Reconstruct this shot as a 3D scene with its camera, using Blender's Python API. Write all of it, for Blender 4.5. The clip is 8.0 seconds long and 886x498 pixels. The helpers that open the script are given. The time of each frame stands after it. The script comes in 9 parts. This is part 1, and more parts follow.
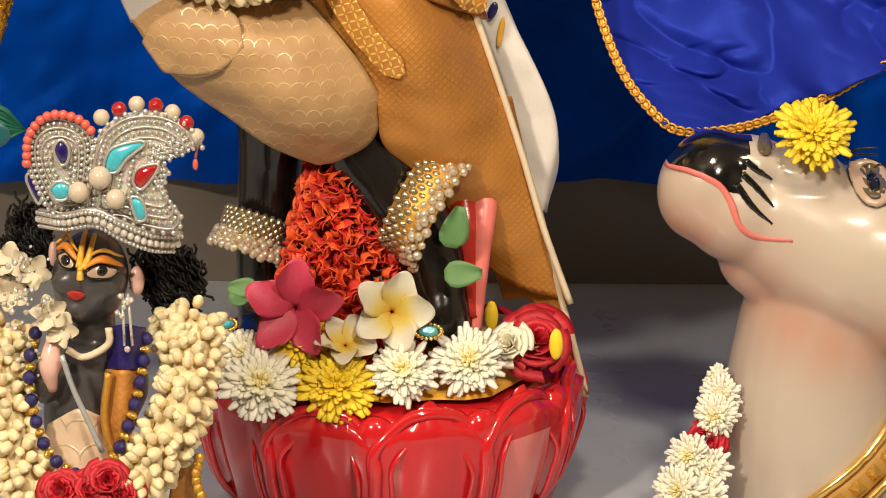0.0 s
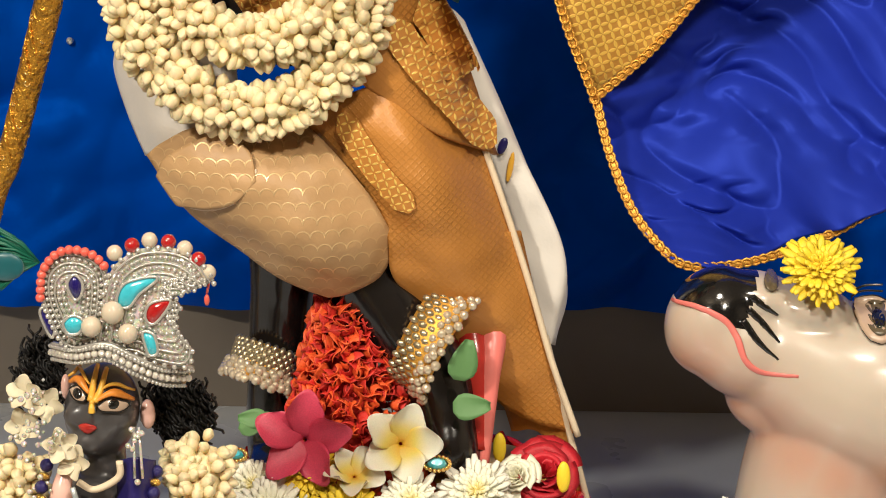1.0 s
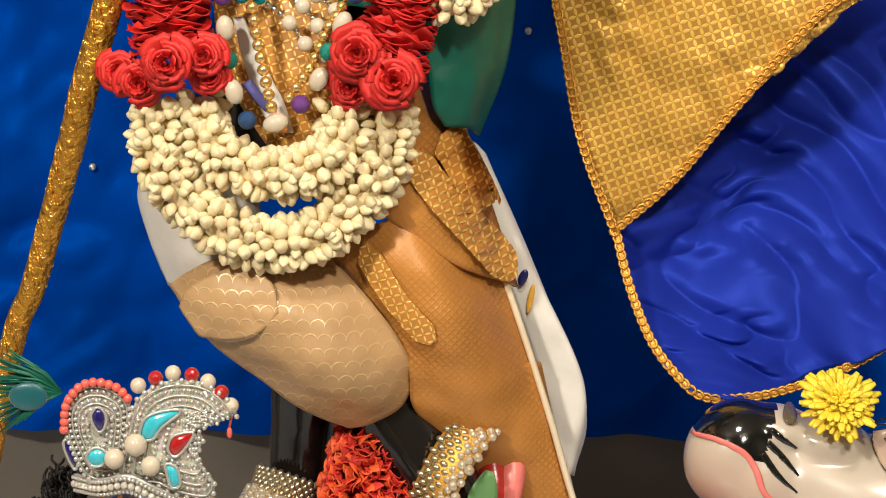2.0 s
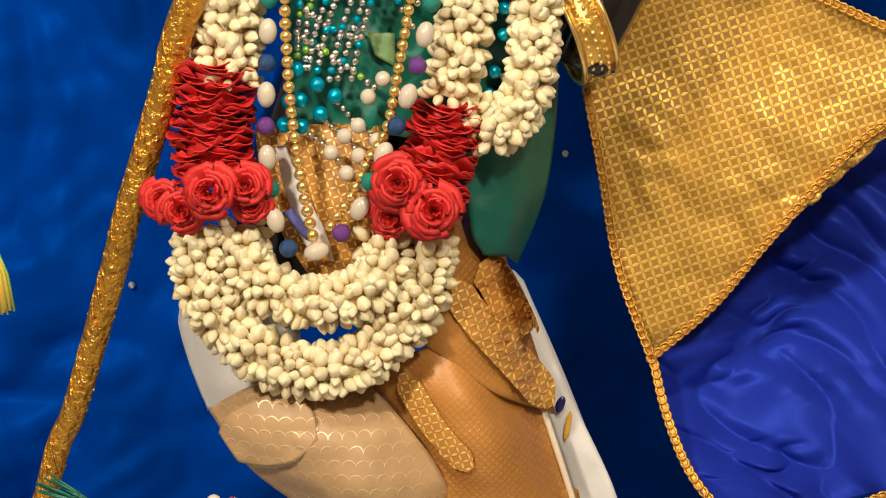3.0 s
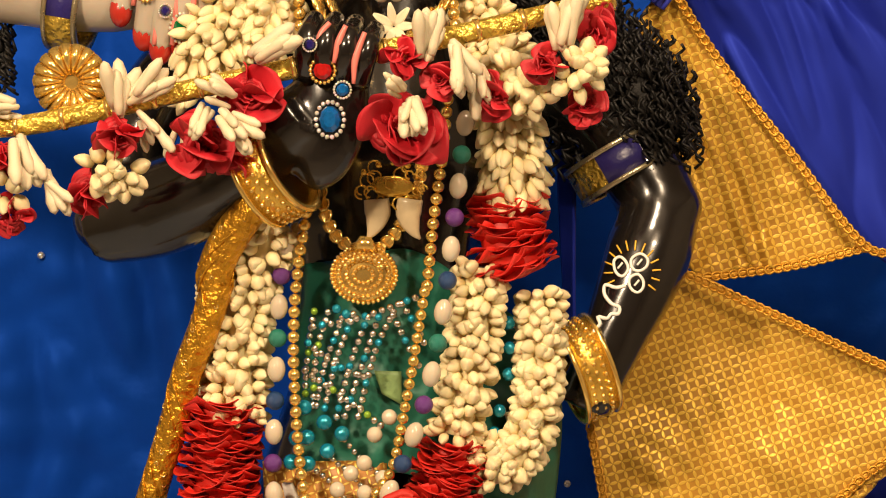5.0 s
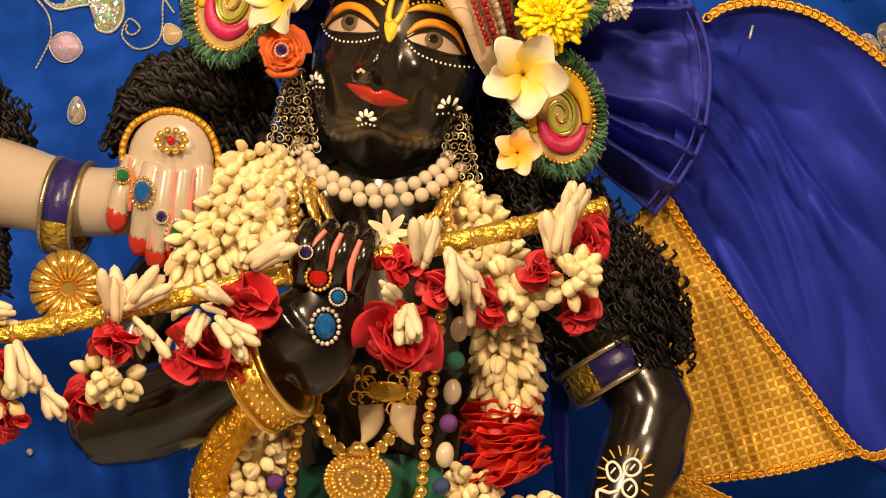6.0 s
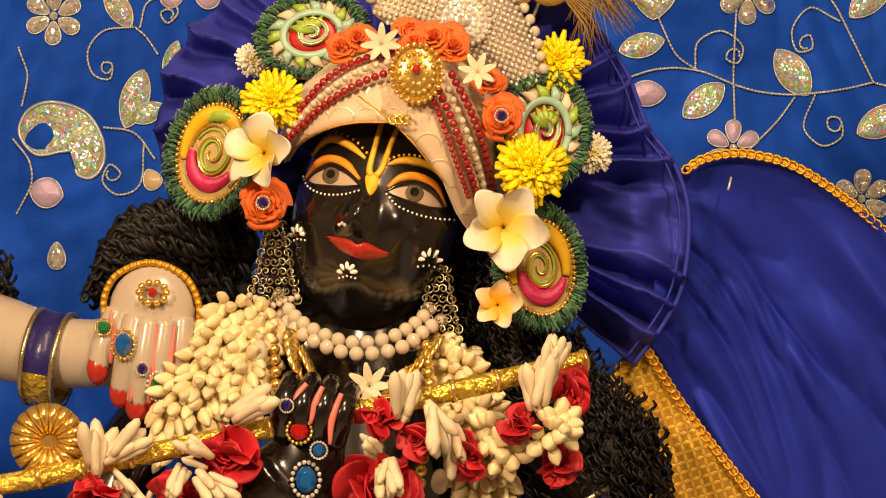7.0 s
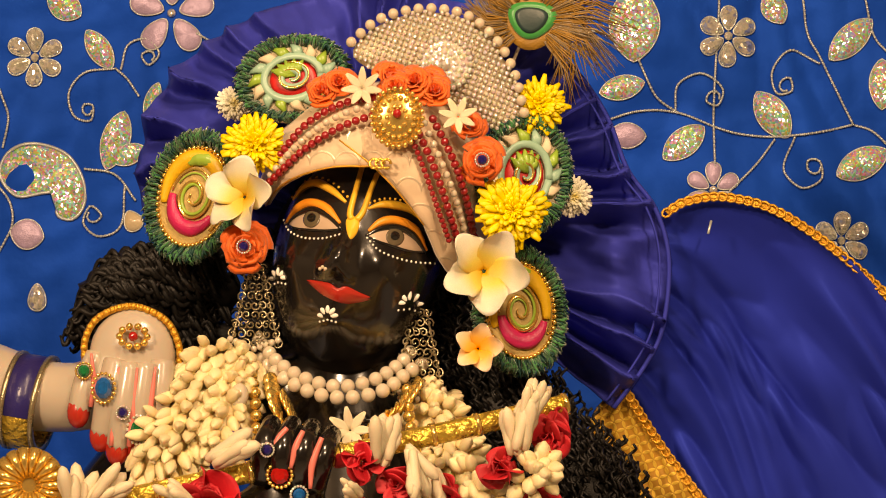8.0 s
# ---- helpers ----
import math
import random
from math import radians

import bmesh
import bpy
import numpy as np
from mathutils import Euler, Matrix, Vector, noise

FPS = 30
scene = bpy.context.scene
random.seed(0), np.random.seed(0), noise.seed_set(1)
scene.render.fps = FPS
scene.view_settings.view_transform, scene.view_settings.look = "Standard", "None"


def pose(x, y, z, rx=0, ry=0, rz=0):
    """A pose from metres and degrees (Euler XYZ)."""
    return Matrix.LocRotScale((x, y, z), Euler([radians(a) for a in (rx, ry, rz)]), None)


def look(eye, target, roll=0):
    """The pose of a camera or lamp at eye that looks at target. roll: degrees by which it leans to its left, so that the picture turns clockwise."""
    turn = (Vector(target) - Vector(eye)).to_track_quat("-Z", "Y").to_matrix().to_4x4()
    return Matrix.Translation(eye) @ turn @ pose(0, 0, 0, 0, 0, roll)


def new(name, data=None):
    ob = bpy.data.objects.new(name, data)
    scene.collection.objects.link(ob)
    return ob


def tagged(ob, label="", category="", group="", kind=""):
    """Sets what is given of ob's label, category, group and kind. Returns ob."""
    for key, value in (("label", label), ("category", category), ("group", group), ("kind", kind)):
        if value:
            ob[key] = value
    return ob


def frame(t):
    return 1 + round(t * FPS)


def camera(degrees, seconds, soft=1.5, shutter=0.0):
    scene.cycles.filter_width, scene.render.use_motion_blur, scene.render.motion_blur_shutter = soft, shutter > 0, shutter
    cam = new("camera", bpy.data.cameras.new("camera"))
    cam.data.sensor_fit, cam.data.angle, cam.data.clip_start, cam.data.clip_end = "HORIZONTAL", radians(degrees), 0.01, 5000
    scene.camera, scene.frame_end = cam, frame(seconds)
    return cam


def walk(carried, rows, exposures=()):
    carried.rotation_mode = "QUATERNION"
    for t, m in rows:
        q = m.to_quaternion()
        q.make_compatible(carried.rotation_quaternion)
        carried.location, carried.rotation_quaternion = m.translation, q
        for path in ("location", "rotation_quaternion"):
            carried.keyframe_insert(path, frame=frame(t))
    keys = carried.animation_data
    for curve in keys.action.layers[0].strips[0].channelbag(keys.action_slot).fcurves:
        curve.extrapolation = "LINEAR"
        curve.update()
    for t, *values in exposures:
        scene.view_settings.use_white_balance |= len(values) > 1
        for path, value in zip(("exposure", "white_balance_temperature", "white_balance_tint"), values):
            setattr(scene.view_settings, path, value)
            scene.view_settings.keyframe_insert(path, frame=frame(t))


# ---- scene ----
cam = camera(18.0, 8.0, soft=1.0)
PATH = [
    (0, (0.0181, -2.3757, 0.8498), (-0.0006, -0.4537, 0.2970), 0.22),
    (0.5, (0.0184, -2.3826, 0.8636), (-0.0072, -0.4512, 0.3452), 0.44),
    (1, (0.0226, -2.3930, 0.8758), (-0.0072, -0.4511, 0.3983), 0.54),
    (1.5, (0.0203, -2.3994, 0.8846), (-0.0114, -0.4479, 0.4479), 0.64),
    (3, (0.0076, -2.4165, 0.9271), (-0.0550, -0.4456, 0.5930), 1.05),
    (3.5, (0.0042, -2.4272, 0.9351), (-0.0595, -0.4497, 0.6431), 1.17),
    (4, (0.0052, -2.4348, 0.9338), (-0.0662, -0.4497, 0.7004), 1.21),
    (4.5, (0.0047, -2.4375, 0.9445), (-0.0651, -0.4467, 0.7662), 1.32),
    (6, (-0.0167, -2.4494, 0.9878), (-0.0674, -0.4500, 0.9912), 1.58),
    (6.5, (-0.0183, -2.4546, 1.0004), (-0.0618, -0.4559, 1.0575), 1.62),
    (7, (-0.0215, -2.4572, 1.0114), (-0.0570, -0.4597, 1.1036), 1.59),
    (7.5, (-0.0231, -2.4579, 1.0147), (-0.0529, -0.4612, 1.1264), 1.52),
    (8, (-0.0215, -2.4603, 1.0187), (-0.0439, -0.4639, 1.1362), 1.60),
]
walk(cam, [(t, look(eye, target, roll)) for t, eye, target, roll in PATH],
     exposures=[(0.0, -0.12, 5800, 10), (1.5, -0.02, 5300, 6), (3.5, -0.24, 5600, 9), (4.5, -0.22, 6500, 12),
                (6.0, -0.4, 7800, 18), (8.0, -0.56, 8400, 22)])

# ---- light ----
world = bpy.data.worlds.new("world")
scene.world = world
world.use_nodes = True
world.node_tree.nodes["Background"].inputs[0].default_value = (0.9, 0.85, 0.8, 1)
world.node_tree.nodes["Background"].inputs[1].default_value = 0.15


def area_lamp(eye, target, watts, size, colour):
    data = bpy.data.lights.new("area_lamp", "AREA")
    data.shape, data.size, data.energy, data.color = "DISK", size, watts, colour
    ob = new("area_lamp", data)
    ob.matrix_world = look(eye, target)
    return ob


WARM = (1.0, 0.8, 0.56)
area_lamp((-1.25, -2.4, 2.0), (-0.05, 0, 0.6), 82, 0.28, WARM)
area_lamp((0.75, -2.6, 2.3), (0.05, 0, 0.6), 58, 0.22, WARM)
# added fill with no known source: brightens table, pedestal and flowers from above
area_lamp((0.1, -1.3, 2.4), (0.0, 0.1, 0.1), 24, 0.35, WARM)


# ---- materials ----
def mat(name, colour, rough=0.5, metal=0.0, var=0.2, scale=30.0, bump=0.15, bscale=300.0, colour2=None,
        coat=0.0, sheen=0.0, sss=0.0, tone=None, per=0.0, trans=0.0, spec=0.5, dist=0.001, gloss=None):
    """A surface with broad stains and fine grain. tone: the colours along a petal; per: change from piece to piece."""
    m = bpy.data.materials.new(name)
    m.use_nodes = True
    nt = m.node_tree
    n, l = nt.nodes, nt.links
    b = n["Principled BSDF"]
    co = n.new("ShaderNodeTexCoord")
    big = n.new("ShaderNodeTexNoise")
    big.inputs["Scale"].default_value, big.inputs["Detail"].default_value = scale, 4
    l.new(co.outputs["Object"], big.inputs["Vector"])
    mix = n.new("ShaderNodeMix")
    mix.data_type = "RGBA"
    l.new(big.outputs["Fac"], mix.inputs[0])
    c2 = colour2 or tuple(c * (1 - var) for c in colour)
    mix.inputs[6].default_value = (*[min(1, c * (1 + var * 0.5)) for c in colour], 1)
    mix.inputs[7].default_value = (*c2, 1)
    out = mix.outputs[2]
    if tone:
        at = n.new("ShaderNodeAttribute")
        at.attribute_name = "tone"
        ramp = n.new("ShaderNodeValToRGB")
        els = ramp.color_ramp.elements
        for i, (p, c) in enumerate(tone):
            e = els[i] if i < 2 else els.new(p)
            e.position, e.color = p, (*c, 1)
        l.new(at.outputs["Fac"], ramp.inputs[0])
        mul = n.new("ShaderNodeMix")
        mul.data_type, mul.blend_type = "RGBA", "MULTIPLY"
        mul.inputs[0].default_value = 1.0
        l.new(ramp.outputs[0], mul.inputs[6])
        l.new(out, mul.inputs[7])
        out = mul.outputs[2]
    if per:
        info = n.new("ShaderNodeObjectInfo")
        hsv = n.new("ShaderNodeHueSaturation")
        mr = n.new("ShaderNodeMapRange")
        mr.inputs["To Min"].default_value, mr.inputs["To Max"].default_value = 1 - per, 1 + per * 0.6
        l.new(info.outputs["Random"], mr.inputs["Value"])
        l.new(mr.outputs[0], hsv.inputs["Value"])
        l.new(out, hsv.inputs["Color"])
        out = hsv.outputs[0]
    l.new(out, b.inputs["Base Color"])
    fine = n.new("ShaderNodeTexNoise")
    fine.inputs["Scale"].default_value, fine.inputs["Detail"].default_value = bscale, 3
    l.new(co.outputs["Object"], fine.inputs["Vector"])
    bp = n.new("ShaderNodeBump")
    bp.inputs["Strength"].default_value, bp.inputs["Distance"].default_value = bump, dist
    l.new(fine.outputs["Fac"], bp.inputs["Height"])
    l.new(bp.outputs[0], b.inputs["Normal"])
    rr = n.new("ShaderNodeMapRange")
    rr.inputs["To Min"].default_value, rr.inputs["To Max"].default_value = max(0.02, rough * 0.8), min(1, rough * 1.2)
    l.new(big.outputs["Fac"], rr.inputs["Value"])
    l.new(rr.outputs[0], b.inputs["Roughness"])
    b.inputs["Metallic"].default_value = metal
    b.inputs["Coat Weight"].default_value, b.inputs["Coat Roughness"].default_value = coat, 0.08
    b.inputs["Sheen Weight"].default_value = sheen
    b.inputs["Specular IOR Level"].default_value = spec
    b.inputs["Transmission Weight"].default_value = trans
    if gloss:
        b.inputs["Specular Tint"].default_value = (*gloss, 1)
    if sss:
        b.inputs["Subsurface Weight"].default_value, b.inputs["Subsurface Scale"].default_value = sss, 0.01
    return m


def wire(m, kind, *links, operation=""):
    """A node of that kind in material m, its inputs linked or set in order."""
    nd = m.node_tree.nodes.new(kind)
    if operation:
        nd.operation = operation
    for i, x in enumerate(links):
        if x is None:
            continue
        if isinstance(x, (int, float)):
            nd.inputs[i].default_value = x
        else:
            m.node_tree.links.new(x, nd.inputs[i])
    return nd.outputs[0]


def lattice(m, freq, shape, thread, width=0.25, rough=(0.28, 0.6), patch=0.0):
    """Weaves a metal-thread lattice of that many diamonds a metre into cloth m."""
    nt = m.node_tree
    n, l = nt.nodes, nt.links
    b = n["Principled BSDF"]
    co = n.new("ShaderNodeTexCoord")
    sep = n.new("ShaderNodeSeparateXYZ")
    l.new(co.outputs["Object"], sep.inputs[0])
    x, z = sep.outputs["X"], sep.outputs["Z"]
    if shape == "diamond":
        u = wire(m, "ShaderNodeMath", x, z, operation="ADD")
        v = wire(m, "ShaderNodeMath", x, z, operation="SUBTRACT")
    else:
        u, v = x, z
    u = wire(m, "ShaderNodeMath", u, freq, operation="MULTIPLY")
    v = wire(m, "ShaderNodeMath", v, freq, operation="MULTIPLY")
    if shape == "petals":
        # interlocking rings: a lens-shaped petal on every side of every cell, turned a little on the cloth
        tu = wire(m, "ShaderNodeMath", wire(m, "ShaderNodeMath", u, 0.95, operation="MULTIPLY"), wire(m, "ShaderNodeMath", v, 0.31, operation="MULTIPLY"), operation="ADD")
        tv = wire(m, "ShaderNodeMath", wire(m, "ShaderNodeMath", v, 0.95, operation="MULTIPLY"), wire(m, "ShaderNodeMath", u, 0.31, operation="MULTIPLY"), operation="SUBTRACT")
        au = wire(m, "ShaderNodeMath", wire(m, "ShaderNodeMath", wire(m, "ShaderNodeMath", tu, operation="FRACT"), 0.5, operation="SUBTRACT"), operation="ABSOLUTE")
        av = wire(m, "ShaderNodeMath", wire(m, "ShaderNodeMath", wire(m, "ShaderNodeMath", tv, operation="FRACT"), 0.5, operation="SUBTRACT"), operation="ABSOLUTE")
        far = []
        for p, q in ((au, av), (av, au)):
            w = wire(m, "ShaderNodeMath", 1.0, p, operation="SUBTRACT")
            far.append(wire(m, "ShaderNodeMath", wire(m, "ShaderNodeMath", wire(m, "ShaderNodeMath", w, w, operation="MULTIPLY"),
                                                      wire(m, "ShaderNodeMath", q, q, operation="MULTIPLY"), operation="ADD"), operation="SQRT"))
        d = wire(m, "ShaderNodeMath", wire(m, "ShaderNodeMath", far[0], far[1], operation="MINIMUM"), 0.49, operation="SUBTRACT")
    elif shape == "scale":
        row = wire(m, "ShaderNodeMath", v, operation="FLOOR")
        off = wire(m, "ShaderNodeMath", row, 0.5, operation="MULTIPLY")
        u = wire(m, "ShaderNodeMath", u, off, operation="ADD")
        fu = wire(m, "ShaderNodeMath", wire(m, "ShaderNodeMath", u, operation="FRACT"), 0.5, operation="SUBTRACT")
        fv = wire(m, "ShaderNodeMath", v, operation="FRACT")
        r = wire(m, "ShaderNodeMath", wire(m, "ShaderNodeMath", fu, fu, operation="MULTIPLY"),
                 wire(m, "ShaderNodeMath", fv, fv, operation="MULTIPLY"), operation="ADD")
        r = wire(m, "ShaderNodeMath", r, operation="SQRT")
        d = wire(m, "ShaderNodeMath", wire(m, "ShaderNodeMath", r, 0.52, operation="SUBTRACT"), operation="ABSOLUTE")
        d = wire(m, "ShaderNodeMath", d, 1.6, operation="MULTIPLY")
    else:
        fu = wire(m, "ShaderNodeMath", wire(m, "ShaderNodeMath", u, operation="FRACT"), 0.5, operation="SUBTRACT")
        fv = wire(m, "ShaderNodeMath", wire(m, "ShaderNodeMath", v, operation="FRACT"), 0.5, operation="SUBTRACT")
        au, av = wire(m, "ShaderNodeMath", fu, operation="ABSOLUTE"), wire(m, "ShaderNodeMath", fv, operation="ABSOLUTE")
        d = wire(m, "ShaderNodeMath", 0.5, wire(m, "ShaderNodeMath", au, av, operation="MAXIMUM"), operation="SUBTRACT")
    line = wire(m, "ShaderNodeMapRange", d, width * 0.45, width * 0.8, 1.0, 0.0)
    if patch:
        nz = n.new("ShaderNodeTexNoise")
        nz.inputs["Scale"].default_value = patch
        l.new(co.outputs["Object"], nz.inputs["Vector"])
        line = wire(m, "ShaderNodeMath", line, wire(m, "ShaderNodeMapRange", nz.outputs["Fac"], 0.36, 0.62, 0.15, 1.0), operation="MULTIPLY")
    old = b.inputs["Base Color"].links[0].from_socket
    mix = n.new("ShaderNodeMix")
    mix.data_type = "RGBA"
    l.new(line, mix.inputs[0])
    l.new(old, mix.inputs[6])
    mix.inputs[7].default_value = (*thread, 1)
    l.new(mix.outputs[2], b.inputs["Base Color"])
    l.new(wire(m, "ShaderNodeMath", line, 0.5, operation="MULTIPLY"), b.inputs["Metallic"])
    l.new(wire(m, "ShaderNodeMapRange", line, 0.0, 1.0, rough[1], rough[0]), b.inputs["Roughness"])
    bp = n.new("ShaderNodeBump")
    bp.inputs["Strength"].default_value, bp.inputs["Distance"].default_value = 0.5, 0.0006
    l.new(line, bp.inputs["Height"])
    l.new(b.inputs["Normal"].links[0].from_socket, bp.inputs["Normal"])
    l.new(bp.outputs[0], b.inputs["Normal"])
    return m


def glitter(m, scale, strength=0.9, tint=0.45):
    """Sequins: small flat facets that each face their own way and throw back another hue."""
    nt = m.node_tree
    n, l = nt.nodes, nt.links
    b = n["Principled BSDF"]
    co = n.new("ShaderNodeTexCoord")
    vo = n.new("ShaderNodeTexVoronoi")
    vo.inputs["Scale"].default_value = scale
    l.new(co.outputs["Object"], vo.inputs["Vector"])
    hue = n.new("ShaderNodeHueSaturation")
    l.new(vo.outputs["Color"], hue.inputs["Color"])
    hue.inputs["Saturation"].default_value, hue.inputs["Value"].default_value = 1.5, 1.1
    mix = n.new("ShaderNodeMix")
    mix.data_type = "RGBA"
    mix.inputs[0].default_value = tint
    l.new(b.inputs["Base Color"].links[0].from_socket, mix.inputs[6])
    l.new(hue.outputs[0], mix.inputs[7])
    l.new(mix.outputs[2], b.inputs["Base Color"])
    sub = wire(m, "ShaderNodeVectorMath", vo.outputs["Color"], operation="SUBTRACT")
    sub.node.inputs[1].default_value = (0.5, 0.5, 0.5)
    sc = wire(m, "ShaderNodeVectorMath", sub, operation="SCALE")
    sc.node.inputs["Scale"].default_value = strength
    geo = n.new("ShaderNodeNewGeometry")
    ad = wire(m, "ShaderNodeVectorMath", sc, geo.outputs["Normal"], operation="ADD")
    l.new(wire(m, "ShaderNodeVectorMath", ad, operation="NORMALIZE"), b.inputs["Normal"])
    return m


M_MARBLE = mat("white_marble", (0.46, 0.49, 0.53), 0.28, var=0.18, scale=5, bump=0.05)
M_LEDGE = mat("brown_stone", (0.17, 0.145, 0.115), 0.35, var=0.25, scale=9, bump=0.1)
M_PLASTER = mat("beige_plaster", (0.42, 0.36, 0.28), 0.8, var=0.08, scale=3, bump=0.2, bscale=90)
M_FLOOR = mat("polished_floor", (0.45, 0.4, 0.34), 0.3, var=0.15, scale=3)
M_SATIN = mat("royal_blue_satin", (0.003, 0.064, 0.47), 0.5, var=0.55, scale=7, bump=0.35, bscale=38, spec=0.75, gloss=(0.03, 0.16, 0.9), dist=0.004)
M_CAPE = mat("indigo_satin", (0.017, 0.032, 0.34), 0.42, var=0.45, scale=9, bump=0.12, bscale=30, spec=0.7, gloss=(0.08, 0.14, 0.9), dist=0.004)
M_RUFF = mat("violet_blue_cotton", (0.036, 0.046, 0.36), 0.45, var=0.25, scale=14, bump=0.2, bscale=120, spec=0.5, gloss=(0.15, 0.18, 0.9))
M_BLACK = mat("polished_black_marble", (0.008, 0.0065, 0.006), 0.2, var=0.3, scale=25, bump=0.03, coat=0.5)
M_WHITEST = mat("pale_marble", (0.45, 0.385, 0.31), 0.25, var=0.08, scale=14, bump=0.03, coat=0.4, sss=0.15)
M_COW = mat("blushed_pale_marble", (0.52, 0.445, 0.36), 0.25, var=0.08, scale=14, bump=0.03, coat=0.4, sss=0.1,
            tone=[(0.0, (1, 1, 1)), (1.0, (1.0, 0.6, 0.5))])
M_BLUSH = mat("blushed_marble", (0.8, 0.5, 0.42), 0.25, var=0.1, scale=14, bump=0.03, coat=0.4)
M_EYE = mat("eye_white", (0.48, 0.35, 0.25), 0.25, var=0.05, coat=0.5)
M_IRIS = mat("iris_brown", (0.11, 0.085, 0.05), 0.15, coat=0.8)
M_PUPIL = mat("pupil_black", (0.006, 0.006, 0.006), 0.1, coat=0.8)
M_ORANGE = mat("orange_paint", (0.85, 0.3, 0.03), 0.4, var=0.15, scale=60)
M_YELLOWP = mat("yellow_paint", (0.85, 0.48, 0.05), 0.35, var=0.15, scale=60)
M_LIP = mat("red_lip_paint", (0.42, 0.026, 0.017), 0.25, var=0.2, scale=80, coat=0.4)
M_WHITEP = mat("white_paint", (0.85, 0.82, 0.75), 0.4, var=0.1)
M_PINKP = mat("pink_paint", (0.75, 0.2, 0.17), 0.35, var=0.2, scale=60)
M_GOLD = mat("gold", (0.95, 0.58, 0.11), 0.24, metal=0.85, var=0.25, scale=60, bump=0.5, bscale=420)
M_FOIL = mat("embossed_gold_foil", (1.0, 0.6, 0.11), 0.28, metal=0.75, var=0.5, scale=110, bump=1.0, bscale=120, dist=0.008)
M_STAFF = mat("carved_antique_gold", (0.78, 0.39, 0.035), 0.3, metal=0.8, var=0.6, scale=90, bump=1.0, bscale=150, dist=0.006)
M_GOLDS = mat("smooth_gold", (1.0, 0.66, 0.2), 0.18, metal=0.85, var=0.15, scale=90, bump=0.05)
M_TRIM = mat("gold_braid", (0.78, 0.42, 0.06), 0.42, metal=0.7, var=0.3, scale=200, bump=0.7, bscale=900)
M_SILVER = mat("silver_thread", (0.5, 0.54, 0.54), 0.35, metal=0.4, var=0.2, scale=200, bump=0.4, bscale=900)
M_BRIGHT = mat("bright_silver", (0.66, 0.64, 0.59), 0.22, metal=0.6, var=0.25, scale=200, bump=0.3, bscale=900)
M_RHINE = glitter(mat("rhinestone", (0.85, 0.8, 0.68), 0.12, metal=0.4, var=0.25, scale=200), 600, 0.7, 0.2)
M_SEQUIN = glitter(mat("holographic_sequin", (0.46, 0.6, 0.42), 0.2, metal=0.3, var=0.3), 420, 0.6, 0.5)
M_CRYSTAL = glitter(mat("clear_crystal", (0.92, 0.88, 0.76), 0.1, metal=0.65, var=0.3, scale=300), 240, 0.95, 0.05)
M_PEARL = mat("pearl", (0.58, 0.5, 0.38), 0.12, var=0.12, scale=40, bump=0.02, coat=0.7, sss=0.1)
M_BUD = mat("jasmine_bud", (0.82, 0.7, 0.43), 0.5, var=0.16, scale=60, bump=0.25, bscale=260, sss=0.12, per=0.16,
            tone=[(0.0, (0.98, 0.9, 0.66)), (1.0, (1, 1, 1)), (0.5, (1, 0.98, 0.92))])
M_TUBEROSE = mat("tuberose_petal", (0.7, 0.6, 0.42), 0.5, var=0.14, scale=60, bump=0.2, sss=0.12, per=0.1)
M_ROSE = mat("red_rose_petal", (0.7, 0.022, 0.014), 0.5, var=0.4, scale=45, bump=0.3, bscale=200, per=0.18)
M_PINKROSE = mat("crimson_petal", (0.6, 0.016, 0.03), 0.5, var=0.4, scale=45, bump=0.3, bscale=200, per=0.2)
M_MARI = mat("orange_marigold", (0.82, 0.11, 0.015), 0.6, var=0.5, scale=60, bump=0.3, per=0.15)
M_YMUM = mat("yellow_petal", (0.94, 0.68, 0.015), 0.5, var=0.2, scale=80, bump=0.2, per=0.1)
M_WMUM = mat("white_petal", (0.88, 0.86, 0.76), 0.55, var=0.15, scale=80, bump=0.2, per=0.06,
             tone=[(0.0, (1, 0.85, 0.25)), (1.0, (1, 1, 1)), (0.35, (1, 1, 0.85))])
M_FRANG = mat("frangipani_petal", (0.72, 0.66, 0.55), 0.42, var=0.16, scale=40, bump=0.1, sss=0.15,
              tone=[(0.0, (1.0, 0.55, 0.02)), (1.0, (1, 1, 1)), (0.3, (1.0, 0.82, 0.2)), (0.62, (1, 0.97, 0.86))])
M_FRANGO = mat("orange_frangipani_petal", (0.9, 0.82, 0.74), 0.42, var=0.08, scale=40, sss=0.15,
               tone=[(0.0, (1.0, 0.35, 0.0)), (1.0, (1, 0.8, 0.66)), (0.4, (1.0, 0.55, 0.1))])
M_FRANGP = mat("pink_frangipani_petal", (0.62, 0.06, 0.12), 0.42, var=0.35, scale=30, bump=0.2, sss=0.1,
               tone=[(0.0, (0.62, 0.3, 0.4)), (1.0, (1, 1, 1)), (0.5, (0.92, 0.75, 0.8))])
M_LEAF = mat("green_leaf", (0.13, 0.27, 0.09), 0.45, var=0.3, scale=60, bump=0.3)
M_REDBASE = mat("red_lacquer", (0.58, 0.012, 0.016), 0.14, var=0.25, scale=18, bump=0.06, bscale=60, coat=0.8)
# the pink reflection on the red lacquer, put into the colour
M_PINKGLEAM = mat("painted_pink_reflection", (0.72, 0.2, 0.18), 0.2, var=0.15, scale=20, coat=0.6)
M_YCLOTH = mat("yellow_cloth", (0.85, 0.45, 0.02), 0.7, var=0.15, scale=30, bump=0.3, sheen=0.3)
